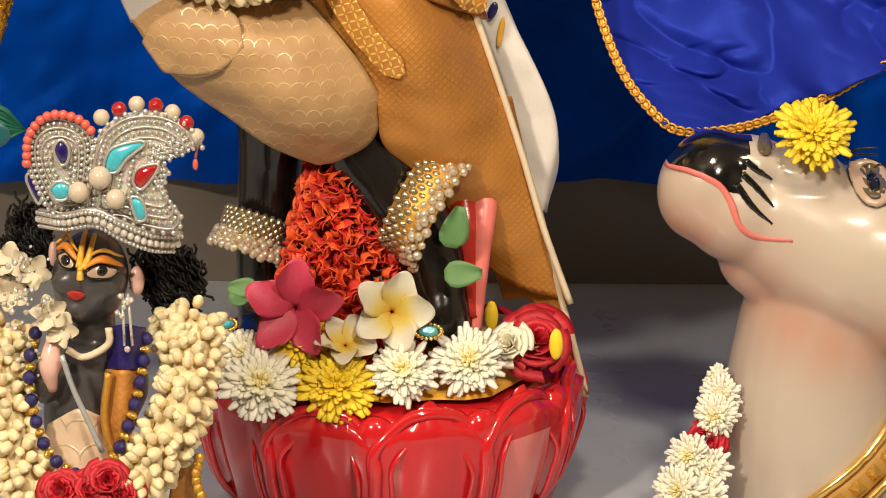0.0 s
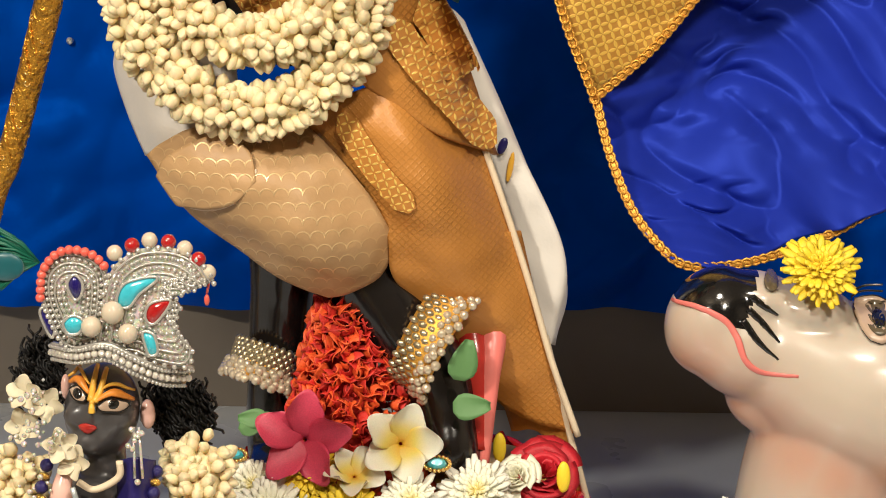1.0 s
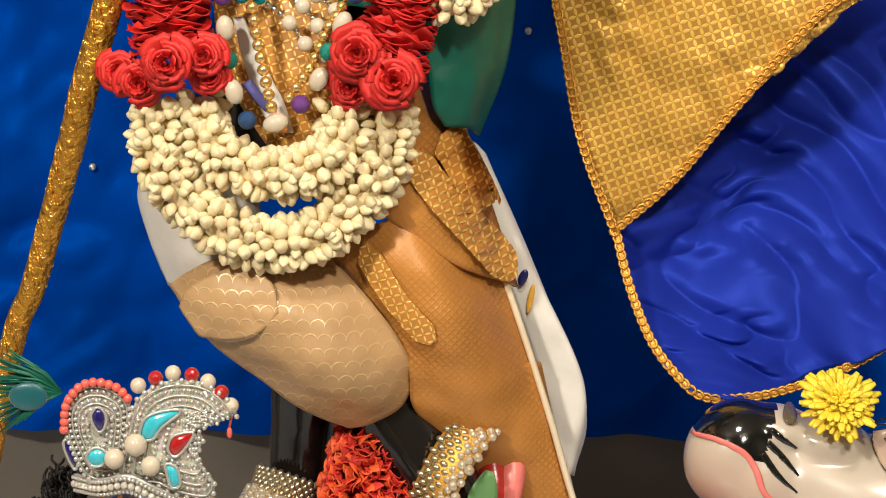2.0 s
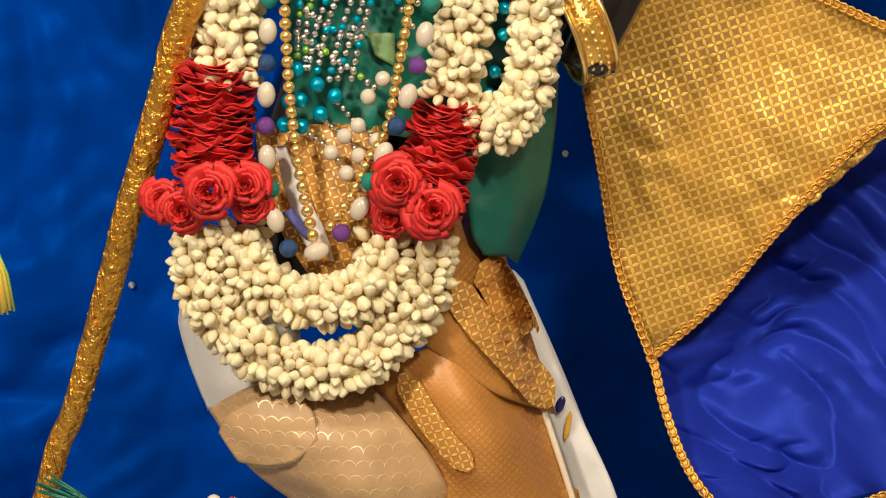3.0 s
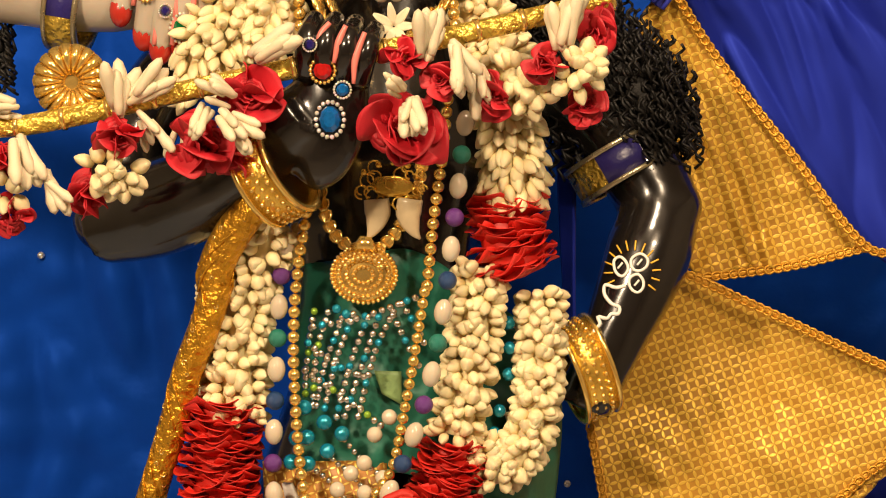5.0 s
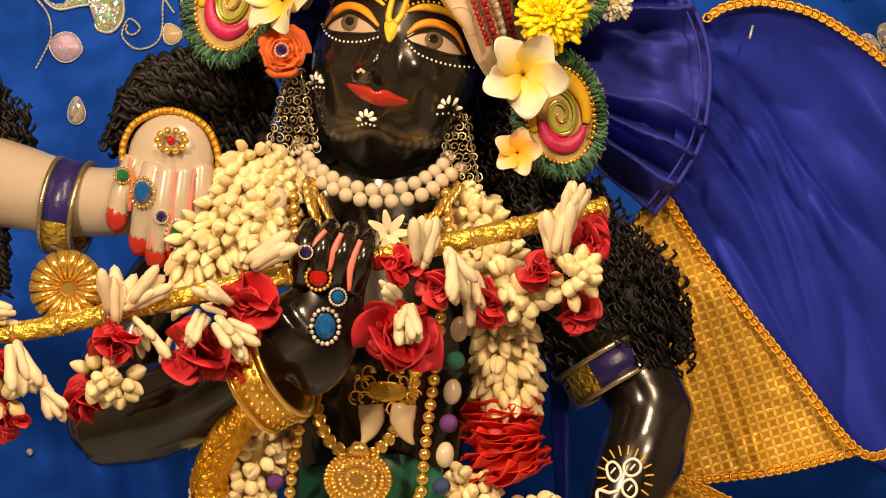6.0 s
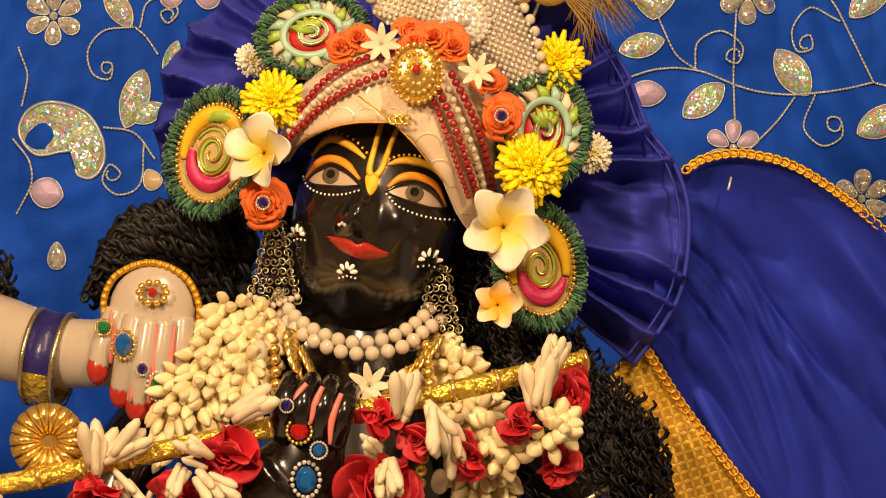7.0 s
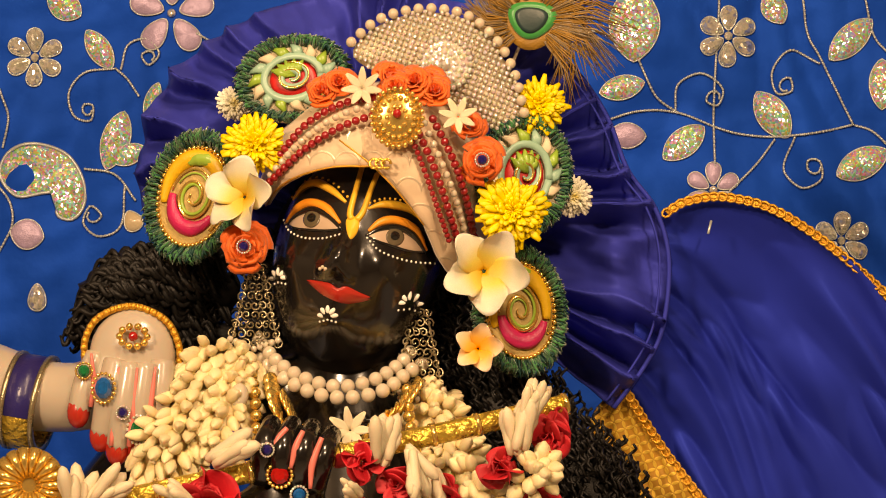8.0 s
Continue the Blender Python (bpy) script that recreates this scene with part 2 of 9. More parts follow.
M_GREEN = mat("sea_green_silk", (0.012, 0.15, 0.1), 0.45, var=0.45, scale=22, bump=0.35, bscale=130)
M_WCLOTH = mat("white_cotton", (0.74, 0.7, 0.64), 0.75, var=0.08, scale=16, bump=0.3, bscale=300, sheen=0.2)
M_PEACH = lattice(mat("peach_brocade", (0.5, 0.31, 0.14), 0.5, var=0.3, scale=14, bump=0.3, bscale=200),
                  84, "scale", (0.74, 0.53, 0.26), 0.13, (0.3, 0.5), patch=12.0)
M_OCHRE = lattice(mat("ochre_silk", (0.5, 0.215, 0.035), 0.42, var=0.3, scale=12, bump=0.3, bscale=160),
                  150, "diamond", (0.5, 0.225, 0.04), 0.22, (0.4, 0.44), patch=9.0)
M_ZARI = lattice(mat("gold_zari_band", (0.5, 0.215, 0.035), 0.44, var=0.25, scale=12, bump=0.2, bscale=160),
                 130, "petals", (1.0, 0.74, 0.18), 0.2, (0.3, 0.44))
M_BROC = lattice(mat("gold_tissue_brocade", (0.46, 0.225, 0.024), 0.5, var=0.4, scale=14, bump=0.4, bscale=60),
                 118, "petals", (0.86, 0.56, 0.09), 0.3, (0.5, 0.6))
M_TURBAN = lattice(mat("cream_silk", (0.74, 0.56, 0.38), 0.5, var=0.12, scale=18, bump=0.2, bscale=240, sheen=0.3),
                   48, "scale", (0.85, 0.7, 0.5), 0.1, (0.3, 0.5))
M_HAIR = mat("black_hair", (0.005, 0.0042, 0.004), 0.5, var=0.3, scale=60, bump=0.5, bscale=900, spec=0.35)
M_REDBEAD = mat("dark_red_bead", (0.3, 0.01, 0.015), 0.2, coat=0.5)
M_FRINGE = mat("green_fringe", (0.008, 0.11, 0.03), 0.6, var=0.6, scale=80, bump=0.8, bscale=500, sheen=0.5, per=0.3)
M_GILT = mat("gilt_felt", (0.5, 0.36, 0.13), 0.5, metal=0.3, var=0.4, scale=160, bump=0.6, bscale=600)
M_YELLOWB = mat("yellow_silk", (0.8, 0.48, 0.03), 0.4, var=0.25, scale=90, bump=0.4, bscale=500)
M_MINT = mat("mint_enamel", (0.3, 0.5, 0.38), 0.35, var=0.3, scale=60)
M_LIME = mat("lime_enamel", (0.28, 0.45, 0.06), 0.35, var=0.2, scale=60)
M_MAG = mat("magenta_silk", (0.6, 0.02, 0.12), 0.4, var=0.2, scale=60, bump=0.5, bscale=500)
M_REDF = mat("red_enamel", (0.6, 0.02, 0.02), 0.35, var=0.2)
M_CREAMF = mat("cream_felt", (0.72, 0.6, 0.42), 0.7, var=0.2, scale=60, bump=0.4)
M_PURPLE = mat("purple_bead", (0.13, 0.03, 0.22), 0.4, var=0.3, scale=200, bump=0.5, bscale=700)
M_BLUEB = mat("blue_bead", (0.01, 0.05, 0.16), 0.4, var=0.3, scale=200, bump=0.5, bscale=700)
M_TEALB = mat("teal_bead", (0.01, 0.2, 0.15), 0.4, var=0.3, scale=200, bump=0.5, bscale=700)
M_TURQ = mat("turquoise_pearl", (0.0, 0.3, 0.45), 0.18, metal=0.5, var=0.2, coat=0.6)
M_STEEL = mat("silver_bead", (0.75, 0.72, 0.66), 0.15, metal=1.0, var=0.15)
M_LIMEB = mat("lime_bead", (0.25, 0.45, 0.05), 0.2, metal=0.5, var=0.2)
M_GEMB = mat("blue_gem", (0.0, 0.1, 0.34), 0.05, var=0.6, scale=300, coat=1.0)
M_GEMT = mat("turquoise_gem", (0.08, 0.5, 0.62), 0.15, var=0.3, scale=200, coat=0.8)
M_GEMG = mat("emerald_gem", (0.0, 0.16, 0.05), 0.05, var=0.4, scale=300, coat=1.0)
M_GEMR = mat("ruby_gem", (0.4, 0.01, 0.01), 0.08, var=0.4, scale=300, coat=1.0)
M_GEMN = mat("navy_gem", (0.015, 0.01, 0.12), 0.08, var=0.4, scale=300, coat=1.0)
M_NAVY = mat("navy_satin", (0.02, 0.015, 0.12), 0.3, var=0.3, scale=60, bump=0.4)
M_TCORAL = mat("coral_bead", (0.75, 0.12, 0.08), 0.25, var=0.2, coat=0.5)
M_FEATHER = mat("bronze_feather", (0.22, 0.13, 0.03), 0.5, var=0.5, scale=60, bump=0.6, bscale=500, sheen=0.5)
M_FGREEN = mat("green_feather", (0.02, 0.3, 0.06), 0.35, var=0.4, scale=60, sheen=0.5)
M_FBLUE = mat("dark_feather_eye", (0.02, 0.05, 0.05), 0.4, var=0.4, scale=60)
M_ANTIQUE = mat("antique_silver_gilt", (0.5, 0.43, 0.28), 0.28, metal=0.85, var=0.4, scale=120, bump=0.3, bscale=500)
M_IVORY = mat("ivory_claw", (0.6, 0.48, 0.3), 0.3, var=0.3, scale=70, coat=0.4)
M_PINKTH = mat("lilac_sequin", (0.5, 0.38, 0.56), 0.4, metal=0.2, var=0.3, scale=200, bump=0.6, bscale=700)
M_SKIN = mat("dark_grey_stone", (0.07, 0.066, 0.068), 0.3, var=0.3, scale=50, coat=0.3)


# ---- shaping ----
class Geo:
    def __init__(self):
        self.v, self.f, self.m, self.t = [], [], [], []

    def add(self, verts, faces, mi=0, tone=None):
        k = len(self.v)
        self.v += [tuple(p) for p in verts]
        self.f += [tuple(k + i for i in f) for f in faces]
        self.m += [mi] * len(faces)
        self.t += list(tone) if tone is not None else [0.5] * len(verts)
        return self


def mesh_of(name, g, mats, smooth=True, at=(0, 0, 0)):
    me = bpy.data.meshes.new(name)
    me.from_pydata([(x - at[0], y - at[1], z - at[2]) for x, y, z in g.v], [], g.f)
    mats = mats if isinstance(mats, (list, tuple)) else [mats]
    for m in mats:
        me.materials.append(m)
    if len(mats) > 1:
        me.polygons.foreach_set("material_index", g.m)
    a = me.attributes.new("tone", "FLOAT", "POINT")
    a.data.foreach_set("value", g.t)
    me.polygons.foreach_set("use_smooth", [smooth] * len(g.f))
    bm = bmesh.new()
    bm.from_mesh(me)
    bmesh.ops.recalc_face_normals(bm, faces=bm.faces)
    bm.to_mesh(me)
    bm.free()
    return me


def place_of(ob):
    p = Vector((0, 0, 0))
    while ob:
        p += ob.location
        ob = ob.parent
    return p


def part(name, g, mats, parent=None, label="", smooth=True):
    """One mesh object, in world coordinates, under a thing or a part."""
    at = place_of(parent) if parent else (0, 0, 0)
    ob = new(name, mesh_of(name, g, mats, smooth, at))
    ob.parent = parent
    return tagged(ob, label)


def thing(name, at, label, category, group=""):
    ob = new(name)
    ob.empty_display_size = 0.02
    ob.location = at
    return tagged(ob, label, category, group)


def solo(name, g, mats, label, category, group="", kind="", smooth=True):
    """A thing that is one mesh; its origin is its lowest middle point."""
    vs = np.array(g.v)
    at = (*((vs[:, :2].min(0) + vs[:, :2].max(0)) / 2), vs[:, 2].min())
    ob = new(name, mesh_of(name, g, mats, smooth, at))
    ob.location = at
    return tagged(ob, label, category, group, kind)


def spline(pts, n, closed=False):
    """n points along a smooth curve through pts."""
    p = np.array(pts, float)
    if len(p) == 2:
        return [tuple(p[0] + (p[1] - p[0]) * i / (n - 1)) for i in range(n)]
    k = len(p)
    if closed:
        q = np.vstack([p[-1], p, p[0], p[1]])
        segs = k
    else:
        q = np.vstack([2 * p[0] - p[1], p, 2 * p[-1] - p[-2]])
        segs = k - 1
    fine = []
    for s in range(segs):
        a, b, c, d = q[s], q[s + 1], q[s + 2], q[s + 3]
        for u in np.linspace(0, 1, 16, endpoint=False):
            fine.append(0.5 * (2 * b + (c - a) * u + (2 * a - 5 * b + 4 * c - d) * u * u + (3 * b - a - 3 * c + d) * u ** 3))
    fine.append(p[0] if closed else p[-1])
    fine = np.array(fine)
    run = np.r_[0, np.cumsum(np.linalg.norm(np.diff(fine, axis=0), axis=1))]
    want = np.linspace(0, run[-1], n + 1)[:-1] if closed else np.linspace(0, run[-1], n)
    return [tuple(np.interp(w, run, fine[:, c]) for c in range(fine.shape[1])) for w in want]


def length(pts):
    p = np.array(pts, float)
    return float(np.linalg.norm(np.diff(p, axis=0), axis=1).sum())


def tube(g, pts, r, n=8, mi=0, flat=1.0, closed=False, tone=None):
    """A round (or flattened along y) tube along pts; r: one radius or one for each point."""
    p = np.array(pts, float)
    k = len(p)
    rs = [r] * k if isinstance(r, (int, float)) else list(np.interp(np.linspace(0, 1, k), np.linspace(0, 1, len(r)), r))
    verts, faces = [], []
    side = None
    for i in range(k):
        if closed:
            t = p[(i + 1) % k] - p[i - 1]
        else:
            t = p[min(i + 1, k - 1)] - p[max(i - 1, 0)]
        t = t / (np.linalg.norm(t) + 1e-12)
        if side is None:
            ref = np.array((0, 1.0, 0)) if abs(t[1]) < 0.9 else np.array((1.0, 0, 0))
            side = np.cross(t, ref)
        side = side - t * side.dot(t)
        side /= np.linalg.norm(side) + 1e-12
        up = np.cross(side, t)
        for j in range(n):
            a = 2 * math.pi * j / n
            verts.append(p[i] + rs[i] * (math.cos(a) * side + math.sin(a) * up * flat))
    rows = k if closed else k - 1
    for i in range(rows):
        for j in range(n):
            a, b = i * n + j, i * n + (j + 1) % n
            c, d = ((i + 1) % k) * n + (j + 1) % n, ((i + 1) % k) * n + j
            faces.append((a, b, c, d))
    if not closed:
        faces += [tuple(range(n - 1, -1, -1)), tuple((k - 1) * n + j for j in range(n))]
    tn = None
    if tone is not None:
        tn = [tone[0] + (tone[1] - tone[0]) * (i / max(1, k - 1)) for i in range(k) for _ in range(n)]
    return g.add(verts, faces, mi, tn)


def ball(g, c, r, rot=None, nu=10, nv=7, mi=0):
    """An ellipsoid."""
    r = (r, r, r) if isinstance(r, (int, float)) else r
    rot = rot or Matrix.Identity(3)
    verts = [Vector((0, 0, r[2]))]
    for i in range(1, nv):
        b = math.pi * i / nv
        for j in range(nu):
            a = 2 * math.pi * j / nu
            verts.append(Vector((r[0] * math.sin(b) * math.cos(a), r[1] * math.sin(b) * math.sin(a), r[2] * math.cos(b))))
    verts.append(Vector((0, 0, -r[2])))
    faces = [(0, 1 + j, 1 + (j + 1) % nu) for j in range(nu)]
    for i in range(nv - 2):
        for j in range(nu):
            a, b = 1 + i * nu + j, 1 + i * nu + (j + 1) % nu
            faces.append((a, a + nu, b + nu, b))
    last = len(verts) - 1
    faces += [(last, last - nu + (j + 1) % nu, last - nu + j) for j in range(nu)]
    return g.add([Vector(c) + rot @ p for p in verts], faces, mi)


def turn(rx=0, ry=0, rz=0):
    return Euler((radians(rx), radians(ry), radians(rz))).to_matrix()


def patch(g, outline, bulge=0.004, thick=0.004, rings=5, n=40, mi=0, onto=None, lift=0.0):
    """A filled, slightly swollen plate inside a closed outline; onto(x, z) gives the y of a surface to lie on."""
    o = np.array(spline(outline, n, True))
    c = o.mean(0)
    verts, faces = [], []
    for back in (0, 1):
        base = len(verts)
        for i in range(rings, 0, -1):
            f = i / rings
            for p in o:
                q = c + (p - c) * f
                y = onto(q[0], q[2]) - lift if onto else q[1]
                y += thick if back else -bulge * (1 - f ** 2.2)
                verts.append((q[0], y, q[2]))
        y = onto(c[0], c[2]) - lift if onto else c[1]
        verts.append((c[0], y + (thick if back else -bulge), c[2]))
        for i in range(rings - 1):
            for j in range(n):
                a, b = base + i * n + j, base + i * n + (j + 1) % n
                faces.append((a, b, b + n, a + n))
        mid = base + rings * n
        for j in range(n):
            faces.append((base + (rings - 1) * n + j, base + (rings - 1) * n + (j + 1) % n, mid))
    half = rings * n + 1
    for j in range(n):
        faces.append((j, half + j, half + (j + 1) % n, (j + 1) % n))
    return g.add(verts, faces, mi)


def loft(g, curves, nu=40, nv=20, thick=0.004, fold=0.0, freq=20.0, seed=0, mi=0, ripple=None):
    """Cloth through a row of curves, with soft folds and a real thickness."""
    rows = [spline(c, nu) for c in curves]
    cols = [spline([r[i] for r in rows], nv) for i in range(nu)]
    v = np.array(cols)
    if fold:
        for i in range(nu):
            for j in range(nv):
                q = Vector(v[i, j]) * freq
                d = noise.noise(q + Vector((seed * 7.1, 0, 0))) + 0.5 * noise.noise(q * 2.3 + Vector((0, seed * 3.3, 0)))
                v[i, j, 1] += fold * d
    if ripple:
        for i in range(nu):
            for j in range(nv):
                v[i, j, 1] += ripple(i / (nu - 1), j / (nv - 1))
    du, dv = np.gradient(v, axis=0), np.gradient(v, axis=1)
    nn = np.cross(du, dv)
    nn /= np.linalg.norm(nn, axis=2, keepdims=True) + 1e-12
    if nn[..., 1].mean() < 0:
        nn = -nn
    w = v + thick * nn
    verts = [tuple(p) for p in v.reshape(-1, 3)] + [tuple(p) for p in w.reshape(-1, 3)]
    faces, k = [], nu * nv
    for i in range(nu - 1):
        for j in range(nv - 1):
            a = i * nv + j
            faces.append((a, a + 1, a + nv + 1, a + nv))
            faces.append((k + a, k + a + nv, k + a + nv + 1, k + a + 1))
    rim = [i * nv for i in range(nu)] + [(nu - 1) * nv + j for j in range(1, nv)] + \
          [i * nv + nv - 1 for i in range(nu - 2, -1, -1)] + [j for j in range(nv - 2, 0, -1)]
    for a, b in zip(rim, rim[1:] + rim[:1]):
        faces.append((a, b, k + b, k + a))
    return g.add(verts, faces, mi)


def fused(g, voxel, steps=6):
    """One smooth skin round all the shapes of g."""
    me = mesh_of("raw", g, M_BLACK)
    ob = new("raw", me)
    rm = ob.modifiers.new("skin", "REMESH")
    rm.mode, rm.voxel_size, rm.adaptivity = "VOXEL", voxel, 0.0
    sm = ob.modifiers.new("soft", "SMOOTH")
    sm.factor, sm.iterations = 0.5, steps
    dg = bpy.context.evaluated_depsgraph_get()
    done = ob.evaluated_get(dg).to_mesh()
    out = Geo().add([tuple(v.co) for v in done.vertices], [tuple(p.vertices) for p in done.polygons])
    ob.evaluated_get(dg).to_mesh_clear()
    bpy.data.objects.remove(ob)
    bpy.data.meshes.remove(me)
    return out


def slab(g, lo, hi, mi=0):
    (a, b, c), (d, e, f) = lo, hi
    v = [(a, b, c), (d, b, c), (d, e, c), (a, e, c), (a, b, f), (d, b, f), (d, e, f), (a, e, f)]
    return g.add(v, [(0, 3, 2, 1), (4, 5, 6, 7), (0, 1, 5, 4), (1, 2, 6, 5), (2, 3, 7, 6), (3, 0, 4, 7)], mi)


def along(pts, step):
    """Evenly spaced places and headings along a curve."""
    n = max(2, int(length(spline(pts, 60)) / step) + 1)
    s = spline(pts, n)
    out = []
    for i, p in enumerate(s):
        t = Vector(s[min(i + 1, n - 1)]) - Vector(s[max(i - 1, 0)])
        out.append((Vector(p), t.normalized()))
    return out


# ---- the room and the altar ----
TABLE = -0.06
BACK = 0.62


def structure(name, g, m, label, category, smooth=False):
    return tagged(part(name, g, m, smooth=smooth), label, category, "", "structure")


structure("floor", slab(Geo(), (-2.6, -4.2, -0.96), (2.6, 1.1, -0.86)), M_FLOOR, "polished beige stone floor of the hall", "floor")
structure("ceiling", slab(Geo(), (-2.6, -4.2, 2.5), (2.6, 1.1, 2.6)), M_PLASTER, "plain cream plaster ceiling", "ceiling")
structure("wall_north", slab(Geo(), (-2.6, 1.0, -0.86), (2.6, 1.1, 2.5)), M_PLASTER, "plain cream plaster wall behind the altar", "wall")
structure("wall_south", slab(Geo(), (-2.6, -4.2, -0.86), (2.6, -4.1, 2.5)), M_PLASTER, "plain cream plaster wall of the hall", "wall")
structure("wall_west", slab(Geo(), (-2.6, -4.1, -0.86), (-2.5, 1.0, 2.5)), M_PLASTER, "plain cream plaster side wall", "wall")
structure("wall_east", slab(Geo(), (2.5, -4.1, -0.86), (2.6, 1.0, 2.5)), M_PLASTER, "plain cream plaster side wall", "wall")
structure("altar_top", slab(Geo(), (-1.6, -0.75, -0.86), (1.6, BACK + 0.03, TABLE)), M_MARBLE, "polished white marble altar platform", "altar")
structure("altar_ledge", slab(Geo(), (-1.6, BACK + 0.03, -0.86), (1.6, 0.9, 0.075)), M_LEDGE, "brown polished stone step behind the altar platform", "ledge")

def cloth_y(x, z):
    """How far the hung backdrop bellies out at that place."""
    soft = max(0.25, 1 - z / 1.15)
    w = noise.noise(Vector((x * 2.1, 9, z * 1.7)))
    a = noise.noise(Vector((x * 3.2 + w, 0, z * 1.1)))
    b = noise.noise(Vector((x * 6 + z * 4 + w * 3, 3, z * 5 - x * 3)))
    c = noise.noise(Vector((x * 15 - z * 9, 6, z * 17)))
    return BACK - 0.008 + soft * (0.036 * a + 0.06 * (0.3 - abs(b) * 1.5) + 0.016 * (0.3 - abs(c) * 1.4)) \
        + 0.004 * (0.3 - abs(noise.noise(Vector((x * 24 + z * 8, 2, z * 21 - w * 4)))) * 1.5)


# backdrop cloth, hung in shallow folds
g = Geo()
N, K = 300, 200
for back in (0, 1):
    for i in range(N):
        for j in range(K):
            x, z = -1.3 + 2.6 * i / (N - 1), 0.064 + 1.75 * j / (K - 1)
            y = cloth_y(x, z)
            g.v.append((x, y + 0.004 * back, z))
            g.t.append(0.5)
for b in (0, N * K):
    for i in range(N - 1):
        for j in range(K - 1):
            a = b + i * K + j
            g.f.append((a, a + 1, a + K + 1, a + K))
g.m = [0] * len(g.f)
backdrop = structure("backdrop_cloth", g, M_SATIN, "royal blue satin backdrop cloth with silver embroidery", "backdrop", True)


# ---- lotus pedestal ----
PX0, PR = -0.052, 0.168
ped = thing("lotus_pedestal", (PX0, 0, TABLE), "glossy red lacquered lotus pedestal with rounded petals, on the altar", "pedestal")
g = Geo()
prof = [(0.135, TABLE), (0.142, -0.05), (0.148, -0.02), (0.16, 0.02), (0.163, 0.045), (0.158, 0.06), (0.14, 0.066), (0.0, 0.068)]
ns = 64
for r, z in prof:
    for j in range(ns):
        a = 2 * math.pi * j / ns
        g.v.append((PX0 + r * math.cos(a), r * math.sin(a), z))
        g.t.append(0.5)
for i in range(len(prof) - 1):
    for j in range(ns):
        a, b = i * ns + j, i * ns + (j + 1) % ns
        g.f.append((a, b, b + ns, a + ns))
        g.m.append(0)
part("body", g, M_REDBASE, ped)
g = Geo()
nr, nc = 14, 11
pet = Geo()
for i in range(nr):
    u = i / (nr - 1)
    half = 0.046 * min(1.0, 1.25 * math.sqrt(max(0.02, 1 - max(0, u - 0.45) ** 2 / 0.31)))
    for j in range(nc):
        w = -1 + 2 * j / (nc - 1)
        ang = half * w / 0.16
        z = TABLE + 0.004 + (0.135 - 0.012 * w * w) * u
        rad = 0.137 + 0.026 * math.sin(u * 1.9) + 0.012 * (1 - w * w) + (0.008 * (abs(w) > 0.75) if u > 0.1 else 0)
        if u > 0.92:
            rad -= 0.012
        pet.v.append((rad * math.sin(ang), -rad * math.cos(ang), z - TABLE))
        pet.t.append(u)
for i in range(nr - 1):
    for j in range(nc - 1):
        a = i * nc + j
        pet.f.append((a, a + 1, a + nc + 1, a + nc))
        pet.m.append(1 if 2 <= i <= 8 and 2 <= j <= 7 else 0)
rim_pts = [pet.v[i * nc] for i in range(1, nr - 1)] + [pet.v[(nr - 2) * nc + j] for j in range(1, nc - 1)] + [pet.v[i * nc + nc - 1] for i in range(nr - 2, 0, -1)]
tube(pet, spline([(x * 1.015, y * 1.015, z) for x, y, z in rim_pts[::3] + rim_pts[-1:]], 40), 0.0058, 8)
tube(pet, spline([(x * 0.72, y * 1.06 if abs(x) < 0.02 else y * 1.045, z * 0.86) for x, y, z in rim_pts[::3] + rim_pts[-1:]], 40), 0.0022, 6)
me = mesh_of("petal", pet, [M_REDBASE, M_REDBASE])
# one red petal carries a painted pink reflection on its middle faces
me2 = mesh_of("petal", pet, [M_REDBASE, M_PINKGLEAM])
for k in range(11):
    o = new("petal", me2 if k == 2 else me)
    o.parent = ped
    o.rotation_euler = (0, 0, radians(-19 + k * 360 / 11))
knob = Geo()
ball(knob, (0, 0, 0), (0.02, 0.014, 0.022), nu=14, nv=10)
mk = mesh_of("small_petal", knob, M_REDBASE)
for k in range(11):
    a = radians(-19 + (k + 0.5) * 360 / 11)
    o = new("small_petal", mk)
    o.parent = ped
    o.location = (0.16 * math.sin(a), -0.16 * math.cos(a), 0.105)
    o.rotation_euler = (radians(12), 0, a)

g = Geo()
pts = []
for j in range(40):
    a = 2 * math.pi * j / 40
    r = 0.143 + 0.006 * math.sin(5 * a) + 0.004 * math.sin(11 * a)
    pts.append((PX0 + r * math.cos(a), r * math.sin(a), 0.0715))
top = [(x, y, z + 0.004) for x, y, z in pts]
g.add(pts + top + [(PX0, 0, 0.076)], [(j, (j + 1) % 40, 40 + (j + 1) % 40, 40 + j) for j in range(40)] + [(40 + j, 40 + (j + 1) % 40, 80) for j in range(40)])
solo("yellow_cloth", g, M_YCLOTH, "bright yellow cloth lying on the lotus pedestal", "cloth")

